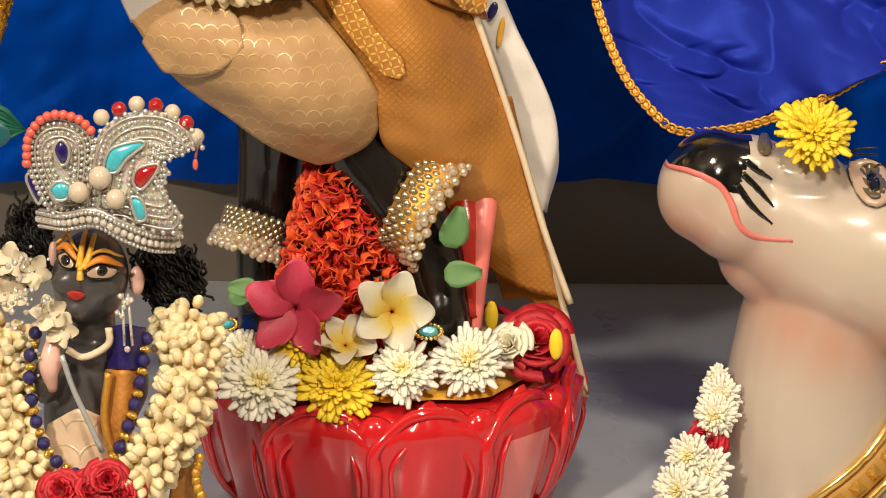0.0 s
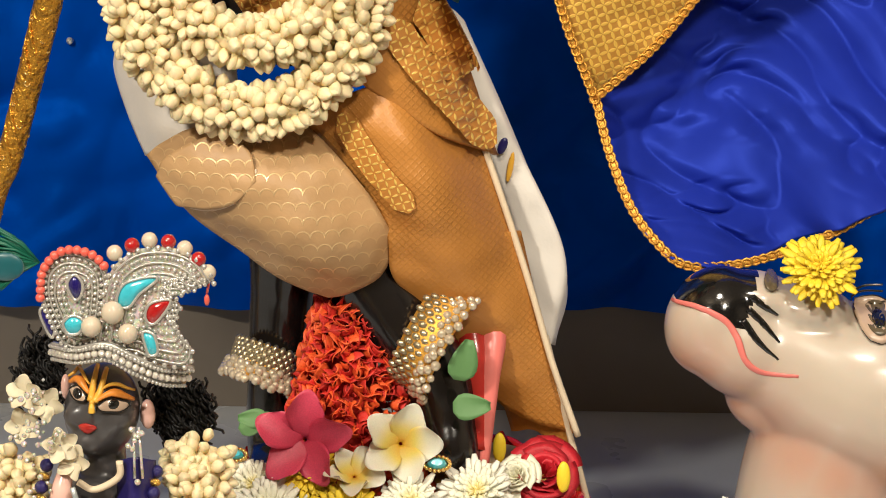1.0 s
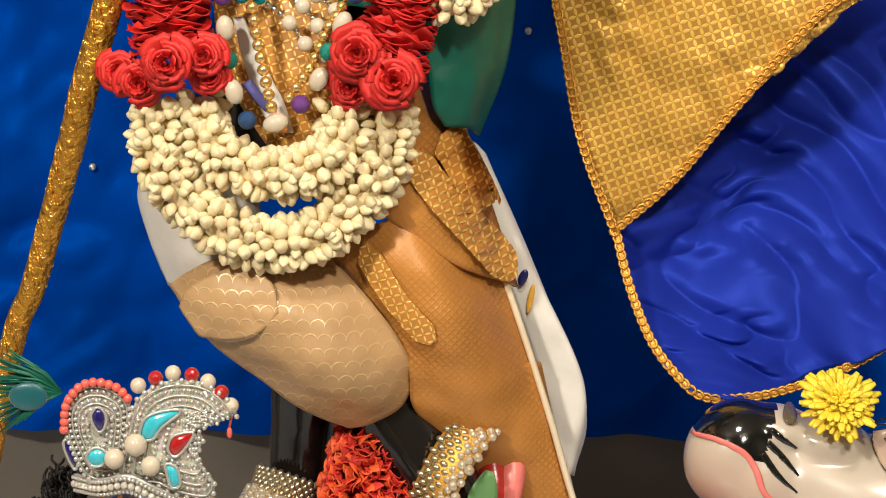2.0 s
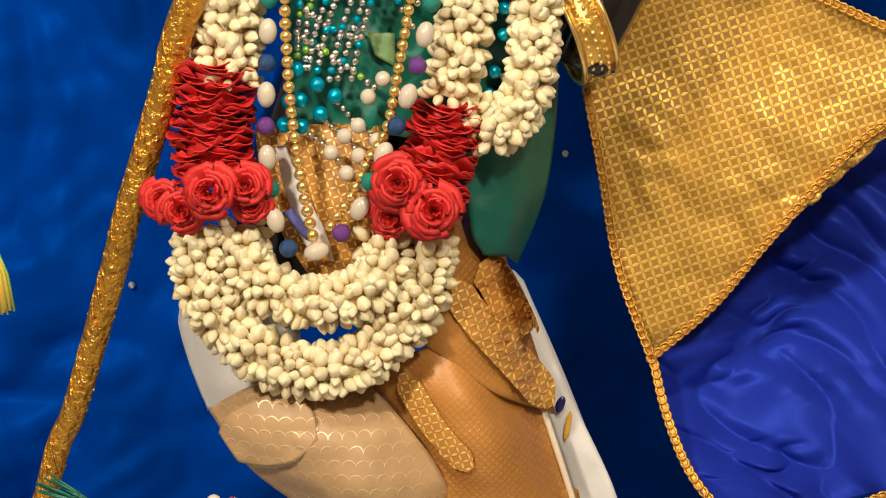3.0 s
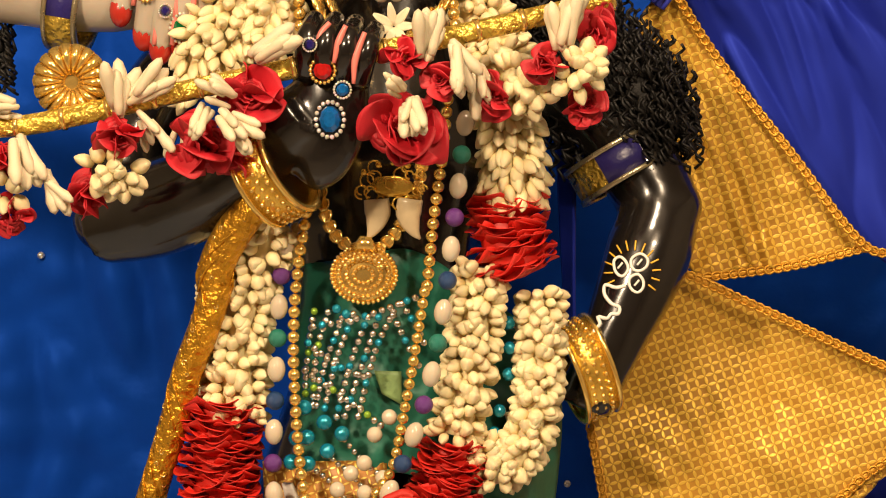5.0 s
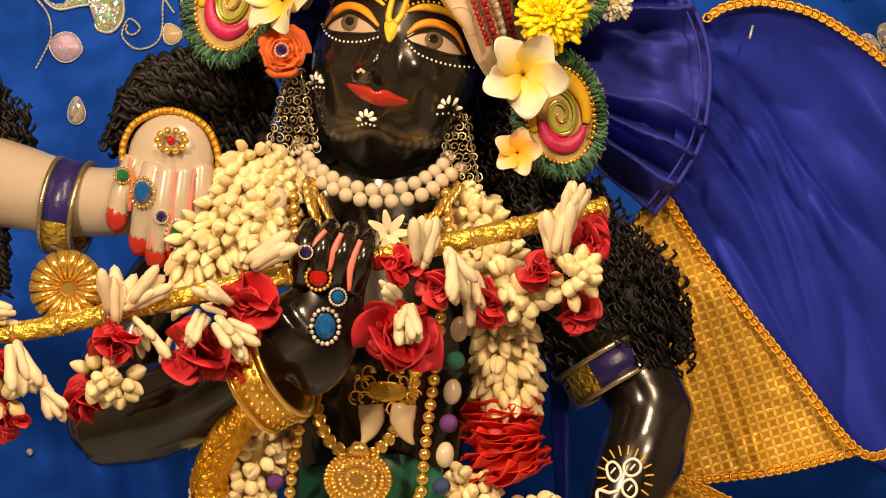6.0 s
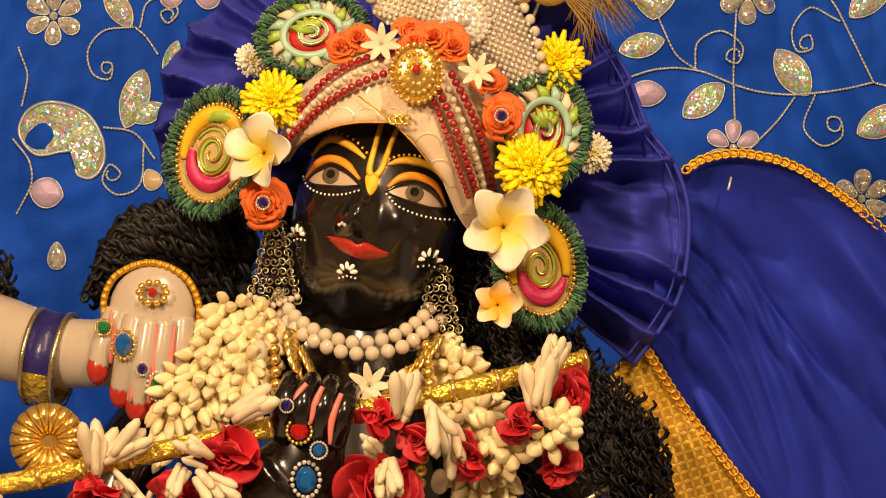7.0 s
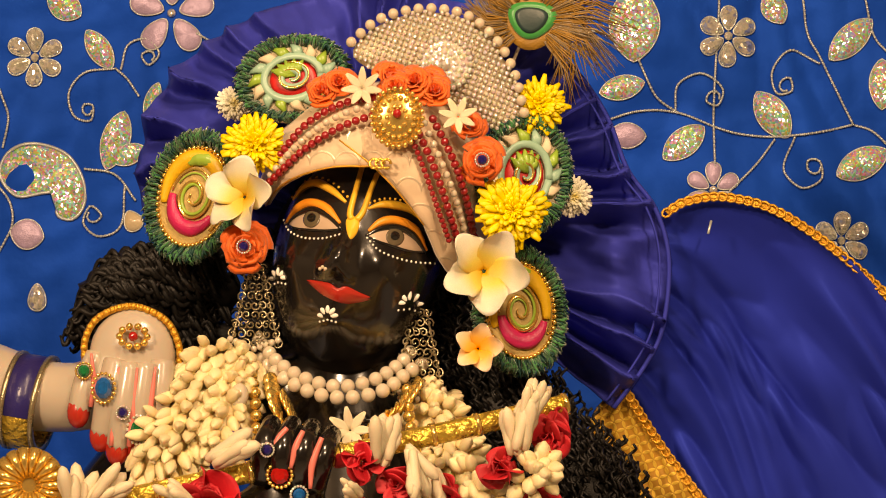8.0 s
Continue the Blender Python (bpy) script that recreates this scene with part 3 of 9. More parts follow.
# ---- main statue: one plain mesh ----
HEAD = (-0.122, -0.05, 1.148)
HA, HB, HD, HROLL = 0.0725, 0.1, 0.087, radians(12)
BUMPS = [(*(-0.137, -0.12, 1.141), 0.02, 0.0075), (*(-0.132, -0.12, 1.152), 0.0135, 0.0062), (*(-0.129, -0.12, 1.162), 0.006, 0.0062),
         (*(-0.147, -0.12, 1.136), 0.0075, 0.0045), (*(-0.125, -0.12, 1.132), 0.0075, 0.0045),
         (*(-0.134, -0.12, 1.119), 0.0085, 0.011), (*(-0.141, -0.12, 1.095), 0.0125, 0.0105),
         (*(-0.173, -0.12, 1.143), 0.0075, 0.013), (*(-0.098, -0.12, 1.139), 0.009, 0.0145),
         (*(-0.158, -0.12, 1.18), -0.003, 0.014), (*(-0.087, -0.12, 1.165), -0.003, 0.014)]


def face_bump(x, z):
    return sum(h * math.exp(-((x - bx) ** 2 + (z - bz) ** 2) / (2 * s * s)) for bx, by, bz, h, s in BUMPS)


def face_y(x, z):
    dx, dz = x - HEAD[0], z - HEAD[2]
    u, w = dx * math.cos(HROLL) - dz * math.sin(HROLL), dx * math.sin(HROLL) + dz * math.cos(HROLL)
    q = 1 - (u / HA) ** 2 - (w / HB) ** 2
    return HEAD[1] - HD * math.sqrt(max(0.0, q)) - face_bump(x, z) * min(1.0, max(0.0, q) * 4)


body = Geo()
# legs
tube(body, spline([(-0.144, 0, 0.419), (-0.149, 0, 0.329), (-0.156, 0, 0.238), (-0.162, 0, 0.156), (-0.158, 0, 0.087)], 20), [0.045, 0.042, 0.03, 0.026, 0.03], 16)
tube(body, spline([(-0.115, 0, 0.409), (-0.095, -0.03, 0.306), (-0.05, -0.05, 0.237), (-0.016, -0.06, 0.184), (-0.001, -0.06, 0.108)], 20), [0.06, 0.055, 0.04, 0.03, 0.028], 16)
ball(body, (-0.004, -0.07, 0.126), (0.026, 0.03, 0.04), nu=16, nv=12)
ball(body, (-0.156, -0.03, 0.097), (0.03, 0.05, 0.02), nu=16, nv=12)
# trunk
tube(body, spline([(-0.167, 0, 0.468), (-0.15, 0, 0.595), (-0.127, 0, 0.721), (-0.134, 0, 0.819), (-0.131, 0, 0.913), (-0.134, 0, 1.016)], 24), [0.1, 0.09, 0.078, 0.085, 0.1, 0.06], 24)
# shoulders and neck
tube(body, spline([(-0.306, 0.02, 0.981), (-0.23, 0, 1.013), (-0.141, -0.01, 1.035), (-0.042, 0, 1.003), (0.035, 0.01, 0.936)], 20), [0.035, 0.045, 0.05, 0.045, 0.038], 16)
tube(body, spline([(-0.126, -0.02, 1.101), (-0.124, -0.02, 1.032), (-0.12, -0.02, 1.003)], 8), [0.046, 0.045, 0.06], 20)
# arm that holds the flute
tube(body, spline([(-0.304, 0, 0.981), (-0.338, -0.03, 0.926), (-0.365, -0.08, 0.845)], 12), [0.033, 0.034, 0.032], 16)
tube(body, spline([(-0.368, -0.09, 0.833), (-0.321, -0.11, 0.846), (-0.266, -0.14, 0.87), (-0.217, -0.17, 0.903), (-0.184, -0.19, 0.934)], 16), [0.036, 0.042, 0.04, 0.031, 0.028], 16)
ball(body, (-0.362, -0.085, 0.837), (0.031, 0.031, 0.031), nu=16, nv=12)
ball(body, (-0.17, -0.185, 0.93), (0.034, 0.022, 0.062), turn(0, 8, 0), 18, 14)
# lowered arm
tube(body, spline([(0.02, 0, 0.965), *[(0.0601, 0.0, 0.929), (0.0879, -0.005, 0.8908), (0.1039, -0.015, 0.8646), (0.107, -0.02, 0.8527)]], 14), [0.04, 0.04, 0.039, 0.038, 0.034], 18)
tube(body, spline([(0.1079, -0.02, 0.8537), (0.1015, -0.028, 0.8287), (0.0882, -0.042, 0.7904), (0.0703, -0.054, 0.7473), (0.0539, -0.06, 0.7087), (0.0439, -0.062, 0.6844)], 18), [0.034, 0.0385, 0.0345, 0.029, 0.026, 0.025], 18)
ball(body, (0.1233, -0.02, 0.857), (0.021, 0.03, 0.022), nu=16, nv=12)
statue = fused(body, 0.0042, 8)
sv = np.array(statue.v)


def limb_y(x, z):
    """The front of the statue's limbs at that place."""
    near = np.hypot(sv[:, 0] - x, sv[:, 2] - z) < 0.005
    return float(sv[near, 1].min()) if near.any() else -0.07


# head
hd = Geo()
ball(hd, (0, 0, 0), 1.0, None, 96, 72)
R = Matrix.Rotation(HROLL, 3, "Y")
for i, p in enumerate(hd.v):
    q = R @ Vector((p[0] * HA, p[1] * HD, p[2] * HB))
    x, y, z = q.x + HEAD[0], q.y + HEAD[1], q.z + HEAD[2]
    if p[1] < 0:
        y -= face_bump(x, z) * min(1.0, (1 - p[0] ** 2 - p[2] ** 2) * 4)
    hd.v[i] = (x, y, z)
statue.add(hd.v, hd.f)
MATS = [M_BLACK, M_EYE, M_IRIS, M_PUPIL, M_ORANGE, M_YELLOWP, M_LIP, M_WHITEP, M_PINKP]
NAMES = {"eye": 1, "iris": 2, "pupil": 3, "orange": 4, "yellow": 5, "lip": 6, "white": 7, "pink": 8}


def on_face(outline, mi, bulge=0.0012, lift=0.0008):
    patch(statue, outline, bulge, 0.002, 6, 36, mi, face_y, lift)


def face_line(pts, r, mi, n=24):
    s = [(x, face_y(x, z) - 0.0004, z) for x, y, z in spline(pts, n)]
    tube(statue, s, r, 6, mi)


def face_dots(pts, n, r, mi):
    for x, y, z in spline(pts, n):
        ball(statue, (x, face_y(x, z), z), r, None, 6, 5, mi)


for eye, iris, lid, rim, brow, dots, bdots in [
    ([(-0.18, -0.12, 1.175), (-0.171, -0.12, 1.183), (-0.158, -0.12, 1.187), (-0.144, -0.12, 1.181), (-0.134, -0.12, 1.169), (-0.147, -0.12, 1.168), (-0.161, -0.12, 1.169), (-0.173, -0.12, 1.171)], (-0.159, -0.12, 1.18),
     [(-0.182, -0.12, 1.177), (-0.173, -0.12, 1.188), (-0.161, -0.12, 1.193), (-0.147, -0.12, 1.188), (-0.134, -0.12, 1.175)], [(-0.181, -0.12, 1.175), (-0.172, -0.12, 1.184), (-0.158, -0.12, 1.189), (-0.144, -0.12, 1.182), (-0.133, -0.12, 1.169)],
     [(-0.178, -0.12, 1.198), (-0.169, -0.12, 1.208), (-0.157, -0.12, 1.211), (-0.142, -0.12, 1.203), (-0.13, -0.12, 1.193)], [(-0.185, -0.12, 1.18), (-0.179, -0.12, 1.17), (-0.166, -0.12, 1.163), (-0.149, -0.12, 1.162), (-0.134, -0.12, 1.165)],
     [(-0.18, -0.12, 1.202), (-0.169, -0.12, 1.214), (-0.155, -0.12, 1.216), (-0.14, -0.12, 1.209), (-0.129, -0.12, 1.198)]),
    ([(-0.111, -0.12, 1.165), (-0.101, -0.12, 1.171), (-0.088, -0.12, 1.173), (-0.074, -0.12, 1.166), (-0.064, -0.12, 1.153), (-0.076, -0.12, 1.153), (-0.088, -0.12, 1.156), (-0.101, -0.12, 1.16)], (-0.088, -0.12, 1.166),
     [(-0.11, -0.12, 1.169), (-0.1, -0.12, 1.177), (-0.087, -0.12, 1.179), (-0.072, -0.12, 1.172), (-0.062, -0.12, 1.156)], [(-0.112, -0.12, 1.165), (-0.101, -0.12, 1.172), (-0.087, -0.12, 1.175), (-0.073, -0.12, 1.168), (-0.063, -0.12, 1.153)],
     [(-0.111, -0.12, 1.188), (-0.1, -0.12, 1.192), (-0.088, -0.12, 1.192), (-0.076, -0.12, 1.189), (-0.067, -0.12, 1.182)], [(-0.111, -0.12, 1.163), (-0.101, -0.12, 1.153), (-0.085, -0.12, 1.147), (-0.069, -0.12, 1.145), (-0.055, -0.12, 1.146)],
     [(-0.11, -0.12, 1.193), (-0.099, -0.12, 1.197), (-0.086, -0.12, 1.197), (-0.074, -0.12, 1.194), (-0.066, -0.12, 1.187)])]:
    ez = sum(q[2] for q in eye) / len(eye)
    on_face([(x, y, ez + (z - ez) * 0.84) for x, y, z in eye], 1)
    on_face([(iris[0] + 0.0076 * math.cos(a * 0.7854), 0, iris[2] - 0.001 + 0.0076 * math.sin(a * 0.7854)) for a in range(8)], 2, 0.001, 0.0022)
    on_face([(iris[0] + 0.0038 * math.cos(a * 0.7854), 0, iris[2] + 0.0038 * math.sin(a * 0.7854)) for a in range(8)], 3, 0.0006, 0.0034)
    face_line(lid, [0.0014, 0.004, 0.0046, 0.004, 0.0014], 4)
    face_line([(x, y, ez + (z - ez) * 0.9) for x, y, z in rim], [0.0012, 0.003, 0.0034, 0.0014], 3)
    low = [eye[0], *eye[:3:-1]]
    face_line([(x, y, ez + (z - ez) * 0.9) for x, y, z in low], [0.001, 0.0013, 0.001], 3)
    face_line(brow, [0.001, 0.0032, 0.004, 0.0032, 0.0014], 5)
    face_dots(dots, 17, 0.0011, 7)
    face_dots(bdots, 12, 0.0013, 5)
face_line([(-0.118, -0.12, 1.225), (-0.122, -0.12, 1.205), (-0.126, -0.12, 1.184), (-0.124, -0.12, 1.178)], [0.0022, 0.0025, 0.003], 5)
face_line([(-0.105, -0.12, 1.219), (-0.11, -0.12, 1.203), (-0.115, -0.12, 1.186), (-0.12, -0.12, 1.178)], [0.0022, 0.0025, 0.003], 5)
on_face([(-0.129, -0.12, 1.178), (-0.123, -0.12, 1.181), (-0.118, -0.12, 1.177), (-0.119, -0.12, 1.168), (-0.124, -0.12, 1.161), (-0.128, -0.12, 1.168)], 5, 0.002)
on_face([(-0.161, -0.12, 1.127), (-0.15, -0.12, 1.126), (-0.14, -0.12, 1.124), (-0.134, -0.12, 1.12), (-0.127, -0.12, 1.122), (-0.115, -0.12, 1.117), (-0.106, -0.12, 1.113), (-0.117, -0.12, 1.109), (-0.131, -0.12, 1.108), (-0.146, -0.12, 1.114), (-0.155, -0.12, 1.121)], 6, 0.0035)
face_line([(-0.16, -0.12, 1.126), (-0.146, -0.12, 1.121), (-0.133, -0.12, 1.117), (-0.12, -0.12, 1.114), (-0.106, -0.12, 1.113)], 0.0009, 3)
for cx, cz, s in ((-0.075, -0.12, 1.11)[::2] + (1.0,), (-0.142, -0.12, 1.097)[::2] + (0.75,), (-0.187, -0.12, 1.129)[::2] + (0.8,)):
    for k in range(5):
        a = radians(90 + 42 * (k - 2))
        px, pz = cx + 0.0075 * s * math.cos(a), cz + 0.0075 * s * math.sin(a)
        ball(statue, (px, face_y(px, pz), pz), (0.0021, 0.0012, 0.0046 * s), turn(0, 90 - math.degrees(a), 0), 7, 6, 7)
    for k in range(5):
        px, pz = cx + (-0.009 + 0.0045 * k) * s, cz - 0.004 * s - 0.0008 * abs(k - 2)
        ball(statue, (px, face_y(px, pz), pz), 0.0011, None, 6, 5, 7)
# fingers of the flute hand, with painted lines between them
for k, (root, mid, tip) in enumerate([[(-0.188, -0.2, 0.962), (-0.185, -0.215, 0.989), (-0.182, -0.19, 1.006)], [(-0.173, -0.205, 0.96), (-0.17, -0.22, 0.989), (-0.165, -0.19, 1.006)],
                                      [(-0.159, -0.205, 0.959), (-0.153, -0.22, 0.988), (-0.149, -0.19, 1.004)], [(-0.146, -0.2, 0.957), (-0.138, -0.215, 0.983), (-0.133, -0.19, 0.999)]]):
    tube(statue, spline([root, mid, tip], 10), [0.0105, 0.0098, 0.008], 12, 0)
    ball(statue, tip, 0.008, None, 10, 8, 0)
for line in ([(-0.177, -0.223, 0.976), (-0.174, -0.223, 0.994), (-0.167, -0.223, 1.004)], [(-0.163, -0.226, 0.972), (-0.159, -0.226, 0.99), (-0.154, -0.226, 1.002)], [(-0.147, -0.224, 0.956), (-0.146, -0.224, 0.976), (-0.139, -0.224, 0.997)]):
    tube(statue, spline(line, 10), [0.0015, 0.0032, 0.002], 8, 8)
# foot sole seen from the side
tube(statue, spline([(0.02, -0.03, 0.247), (0.031, -0.04, 0.23), (0.029, -0.06, 0.19), (0.026, -0.07, 0.147), (0.024, -0.075, 0.112)], 18), [0.006, 0.012, 0.0085, 0.007, 0.005], 10, 8)
tube(statue, spline([(0.009, -0.035, 0.243), (0.016, -0.05, 0.202), (0.02, -0.06, 0.164), (0.018, -0.07, 0.126)], 14), [0.01, 0.016, 0.014, 0.012], 10, 6)
# white flower painted on the forearm
def limb_line(pts, r, mi, n=24, closed=False):
    tube(statue, [(x, limb_y(x, z) + r * 0.5, z) for x, z in spline(pts, n, closed)], r, 6, mi, closed=closed)


for petal in [[(0.0679, 0.812), (0.0726, 0.8149), (0.0774, 0.8113), (0.0795, 0.8046), (0.0749, 0.7988), (0.0696, 0.8015), (0.0676, 0.8072)], [(0.0821, 0.8133), (0.0891, 0.8182), (0.0954, 0.8145), (0.0951, 0.8079), (0.0891, 0.8039), (0.0833, 0.8057)], [(0.0807, 0.797), (0.0872, 0.801), (0.0921, 0.7964), (0.0923, 0.7897), (0.0877, 0.7857), (0.0819, 0.7894)]]:
    limb_line(petal, 0.0014, 7, 26, True)
    mx, mz = np.mean(petal, 0)
    limb_line([(mx - 0.002, mz - 0.002), (mx + 0.002, mz + 0.003)], 0.001, 7, 5)
limb_line([(0.078, 0.7912), (0.0695, 0.7891), (0.0609, 0.7908), (0.0601, 0.7832), (0.0661, 0.7757), (0.0728, 0.773), (0.072, 0.7672), (0.0663, 0.7671), (0.0626, 0.7631), (0.055, 0.7639), (0.057, 0.7582), (0.0524, 0.7524), (0.0516, 0.7466)], 0.0017, 7, 60)
for k in range(13):
    a = radians(-35 + 20 * k)
    limb_line([(0.0834 + f * math.cos(a), 0.8028 + 1.1 * f * math.sin(a)) for f in (0.0165, 0.024)], 0.0008, 5, 4)
tagged(part("black_statue", statue, MATS), "polished black marble temple statue with painted eyes and tilted head", "statue")

# ---- draped cloth of the main statue ----
dhoti = thing("dhoti", (0.003, 0, 0.104), "ochre silk dhoti with gold zari bands and white lining", "garment")
g = Geo()
loft(g, [[(-0.177, -0.09, 0.53), (-0.137, -0.1, 0.469), (-0.108, -0.1, 0.421), (-0.078, -0.1, 0.368)],
         [(-0.111, -0.09, 0.551), (-0.071, -0.09, 0.493), (-0.046, -0.09, 0.445), (-0.015, -0.09, 0.377)],
         [(-0.044, -0.03, 0.533), (-0.014, -0.03, 0.484), (0.012, -0.03, 0.424), (0.039, -0.03, 0.354)]], 30, 24, 0.004, 0.004, 22, 1)
a1 = [(-0.132, -0.09, 0.42), (-0.086, -0.1, 0.37), (-0.061, -0.1, 0.326), (-0.057, -0.085, 0.287), (-0.04, -0.06, 0.256)]
a2 = [(-0.062, -0.1, 0.452), (-0.028, -0.115, 0.379), (-0.009, -0.1, 0.312), (0.016, -0.06, 0.232), (0.037, -0.02, 0.153)]
a3 = [(0.014, -0.03, 0.405), (0.042, -0.03, 0.326), (0.065, -0.03, 0.255), (0.084, -0.03, 0.193), (0.107, -0.03, 0.126)]
g = Geo()
loft(g, [a1, a2, a3], 50, 30, 0.004, 0.005, 18, 2)
loft(g, [[(-0.036, -0.06, 0.299), (0.003, -0.04, 0.26), (0.028, 0, 0.203), (0.038, 0.03, 0.148), (0.049, 0.03, 0.111)], [(0.012, -0.06, 0.314), (0.042, -0.04, 0.25), (0.063, -0.01, 0.176), (0.079, 0, 0.115)],
         [(0.054, -0.03, 0.312), (0.077, -0.02, 0.214), (0.098, -0.02, 0.132), (0.123, -0.03, 0.041)]], 40, 20, 0.004, 0.004, 20, 3)
loft(g, [[(-0.16, -0.085, 0.616), (-0.158, -0.1, 0.585), (-0.138, -0.11, 0.534), (-0.099, -0.1, 0.465)], [(-0.102, -0.09, 0.599), (-0.081, -0.1, 0.553), (-0.061, -0.11, 0.497), (-0.031, -0.1, 0.418)],
         [(-0.05, -0.03, 0.567), (-0.025, -0.04, 0.525), (0.004, -0.03, 0.464), (0.033, -0.03, 0.379)]], 30, 20, 0.004, 0.004, 20, 4)
part("drape", g, M_OCHRE, dhoti)
dr = np.array(g.v)


def drape_y(x, z):
    """The front of the drape at that place."""
    near = np.hypot(dr[:, 0] - x, dr[:, 2] - z) < 0.009
    return float(dr[near, 1].min()) if near.any() else -0.09


for centre, half in (([(-0.0984, 0.4281), (-0.0851, 0.4057), (-0.0661, 0.378), (-0.0383, 0.3483)], 0.011), ([(-0.0584, 0.5089), (-0.0416, 0.4819), (-0.0152, 0.4486), (0.0137, 0.4127), (0.0284, 0.3885)], 0.0125), ([(-0.0304, 0.5211), (-0.0111, 0.4878), (0.006, 0.4518)], 0.016)):
    g = Geo()
    line = spline(centre, 44)
    for i, (x, z) in enumerate(line):
        tx, tz = np.array(line[min(i + 1, 43)]) - np.array(line[max(i - 1, 0)])
        k = half / math.hypot(tx, tz) * min(1.0, 0.35 + i / 7, 0.35 + (43 - i) / 7)
        for j in range(9):
            f = -1 + j / 4
            px, pz = x - tz * k * f, z + tx * k * f
            g.v.append((px, drape_y(px, pz) - 0.0016, pz))
            g.t.append(0.5)
    g.f = [(i * 9 + j, i * 9 + j + 1, i * 9 + j + 10, i * 9 + j + 9) for i in range(43) for j in range(8)]
    g.m = [0] * len(g.f)
    part("zari_band", g, M_ZARI, dhoti, "bright gold woven zari band")
g = Geo()
loft(g, [[(-0.227, -0.08, 0.633), (-0.22, -0.095, 0.587), (-0.199, -0.1, 0.54), (-0.16, -0.1, 0.483)], [(-0.163, -0.1, 0.638), (-0.156, -0.112, 0.591), (-0.141, -0.112, 0.544), (-0.116, -0.105, 0.485)], [(-0.12, -0.1, 0.639), (-0.114, -0.11, 0.592), (-0.103, -0.11, 0.545), (-0.083, -0.1, 0.485)]], 24, 16, 0.003, 0.004, 30, 61)
part("zari_band", g, M_ZARI, dhoti, "bright gold woven zari band")
g = Geo()
edge = [(0.014, -0.036, 0.407), (0.042, -0.036, 0.327), (0.065, -0.036, 0.256), (0.083, -0.036, 0.195), (0.107, -0.036, 0.128)]
tube(g, spline(edge, 40), 0.003, 8)
tube(g, spline([(0.077, -0.025, 0.216), (0.098, -0.025, 0.134), (0.111, -0.025, 0.087), (0.123, -0.025, 0.039)], 30), 0.003, 8)
part("piping", g, M_CREAMF, dhoti, "cream edging of the drape")
g = Geo()
loft(g, [[(-0.02, 0, 0.509), (0.013, 0, 0.409), (0.055, 0, 0.288), (0.079, 0, 0.198)], [(0, 0, 0.494), (0.038, 0, 0.4), (0.09, 0, 0.289), (0.084, 0, 0.203)], [(0.005, 0.02, 0.481), (0.046, 0.02, 0.391), (0.095, 0.02, 0.263), (0.087, 0.02, 0.195)]], 40, 14, 0.003, 0.004, 25, 5)
part("lining", g, M_WCLOTH, dhoti, "white cotton lining printed with small motifs")
g = Geo()
ball(g, (0.037, -0.006, 0.382), (0.004, 0.0015, 0.008), turn(0, 20, 0), 8, 6, 0)
ball(g, (0.044, -0.006, 0.363), (0.0028, 0.0015, 0.014), turn(0, 10, 0), 8, 6, 1)
part("printed_motif", g, [M_NAVY, M_YCLOTH], dhoti, "small dark blue and yellow print")
g = Geo()
c0, c1 = [(-0.264, -0.09, 0.387), (-0.234, -0.1, 0.348), (-0.186, -0.1, 0.309), (-0.143, -0.095, 0.279), (-0.11, -0.085, 0.264)], [(-0.248, -0.1, 0.401), (-0.207, -0.13, 0.37), (-0.159, -0.14, 0.334), (-0.117, -0.13, 0.303), (-0.09, -0.09, 0.27)]
c2, c3 = [(-0.214, -0.1, 0.416), (-0.173, -0.14, 0.392), (-0.13, -0.145, 0.355), (-0.093, -0.13, 0.318), (-0.066, -0.09, 0.284)], [(-0.134, -0.09, 0.42), (-0.104, -0.11, 0.396), (-0.076, -0.11, 0.362), (-0.059, -0.1, 0.331), (-0.054, -0.085, 0.307)]
loft(g, [c0, c1, c2, c3], 44, 30, 0.005, 0.006, 20, 6)
part("knee_fold", g, M_PEACH, dhoti, "peach brocade fold over the bent knee")
g = Geo()
loft(g, [[(-0.2524, -0.118, 0.3759), (-0.2448, -0.125, 0.392), (-0.2229, -0.13, 0.4068), (-0.197, -0.13, 0.4168)], [(-0.2368, -0.124, 0.3542), (-0.2224, -0.137, 0.3757), (-0.2006, -0.143, 0.3917), (-0.1728, -0.14, 0.4035)], [(-0.2311, -0.124, 0.3509), (-0.2061, -0.138, 0.3521), (-0.184, -0.147, 0.3603), (-0.1666, -0.148, 0.379)]], 30, 20, 0.003, 0.002, 30, 63)
part("turned_flap", g, M_PEACH, dhoti, "rounded flap of peach brocade turned over the knee fold")
g = Geo()
tube(g, spline([(-0.239, -0.105, 0.358), (-0.224, -0.122, 0.351), (-0.202, -0.135, 0.352), (-0.182, -0.142, 0.361), (-0.17, -0.143, 0.373), (-0.167, -0.143, 0.388)], 24), 0.0013, 8)
part("seam", g, M_TURBAN, dhoti)
g = Geo()
loft(g, [[(-0.291, -0.03, 0.485), (-0.298, -0.03, 0.451), (-0.285, -0.03, 0.406), (-0.272, -0.03, 0.374)], [(-0.257, -0.09, 0.496), (-0.253, -0.09, 0.457), (-0.244, -0.09, 0.419), (-0.234, -0.09, 0.392)], [(-0.192, -0.08, 0.505), (-0.187, -0.08, 0.456), (-0.183, -0.08, 0.418), (-0.178, -0.08, 0.383)]], 30, 16, 0.004, 0.006, 22, 7)
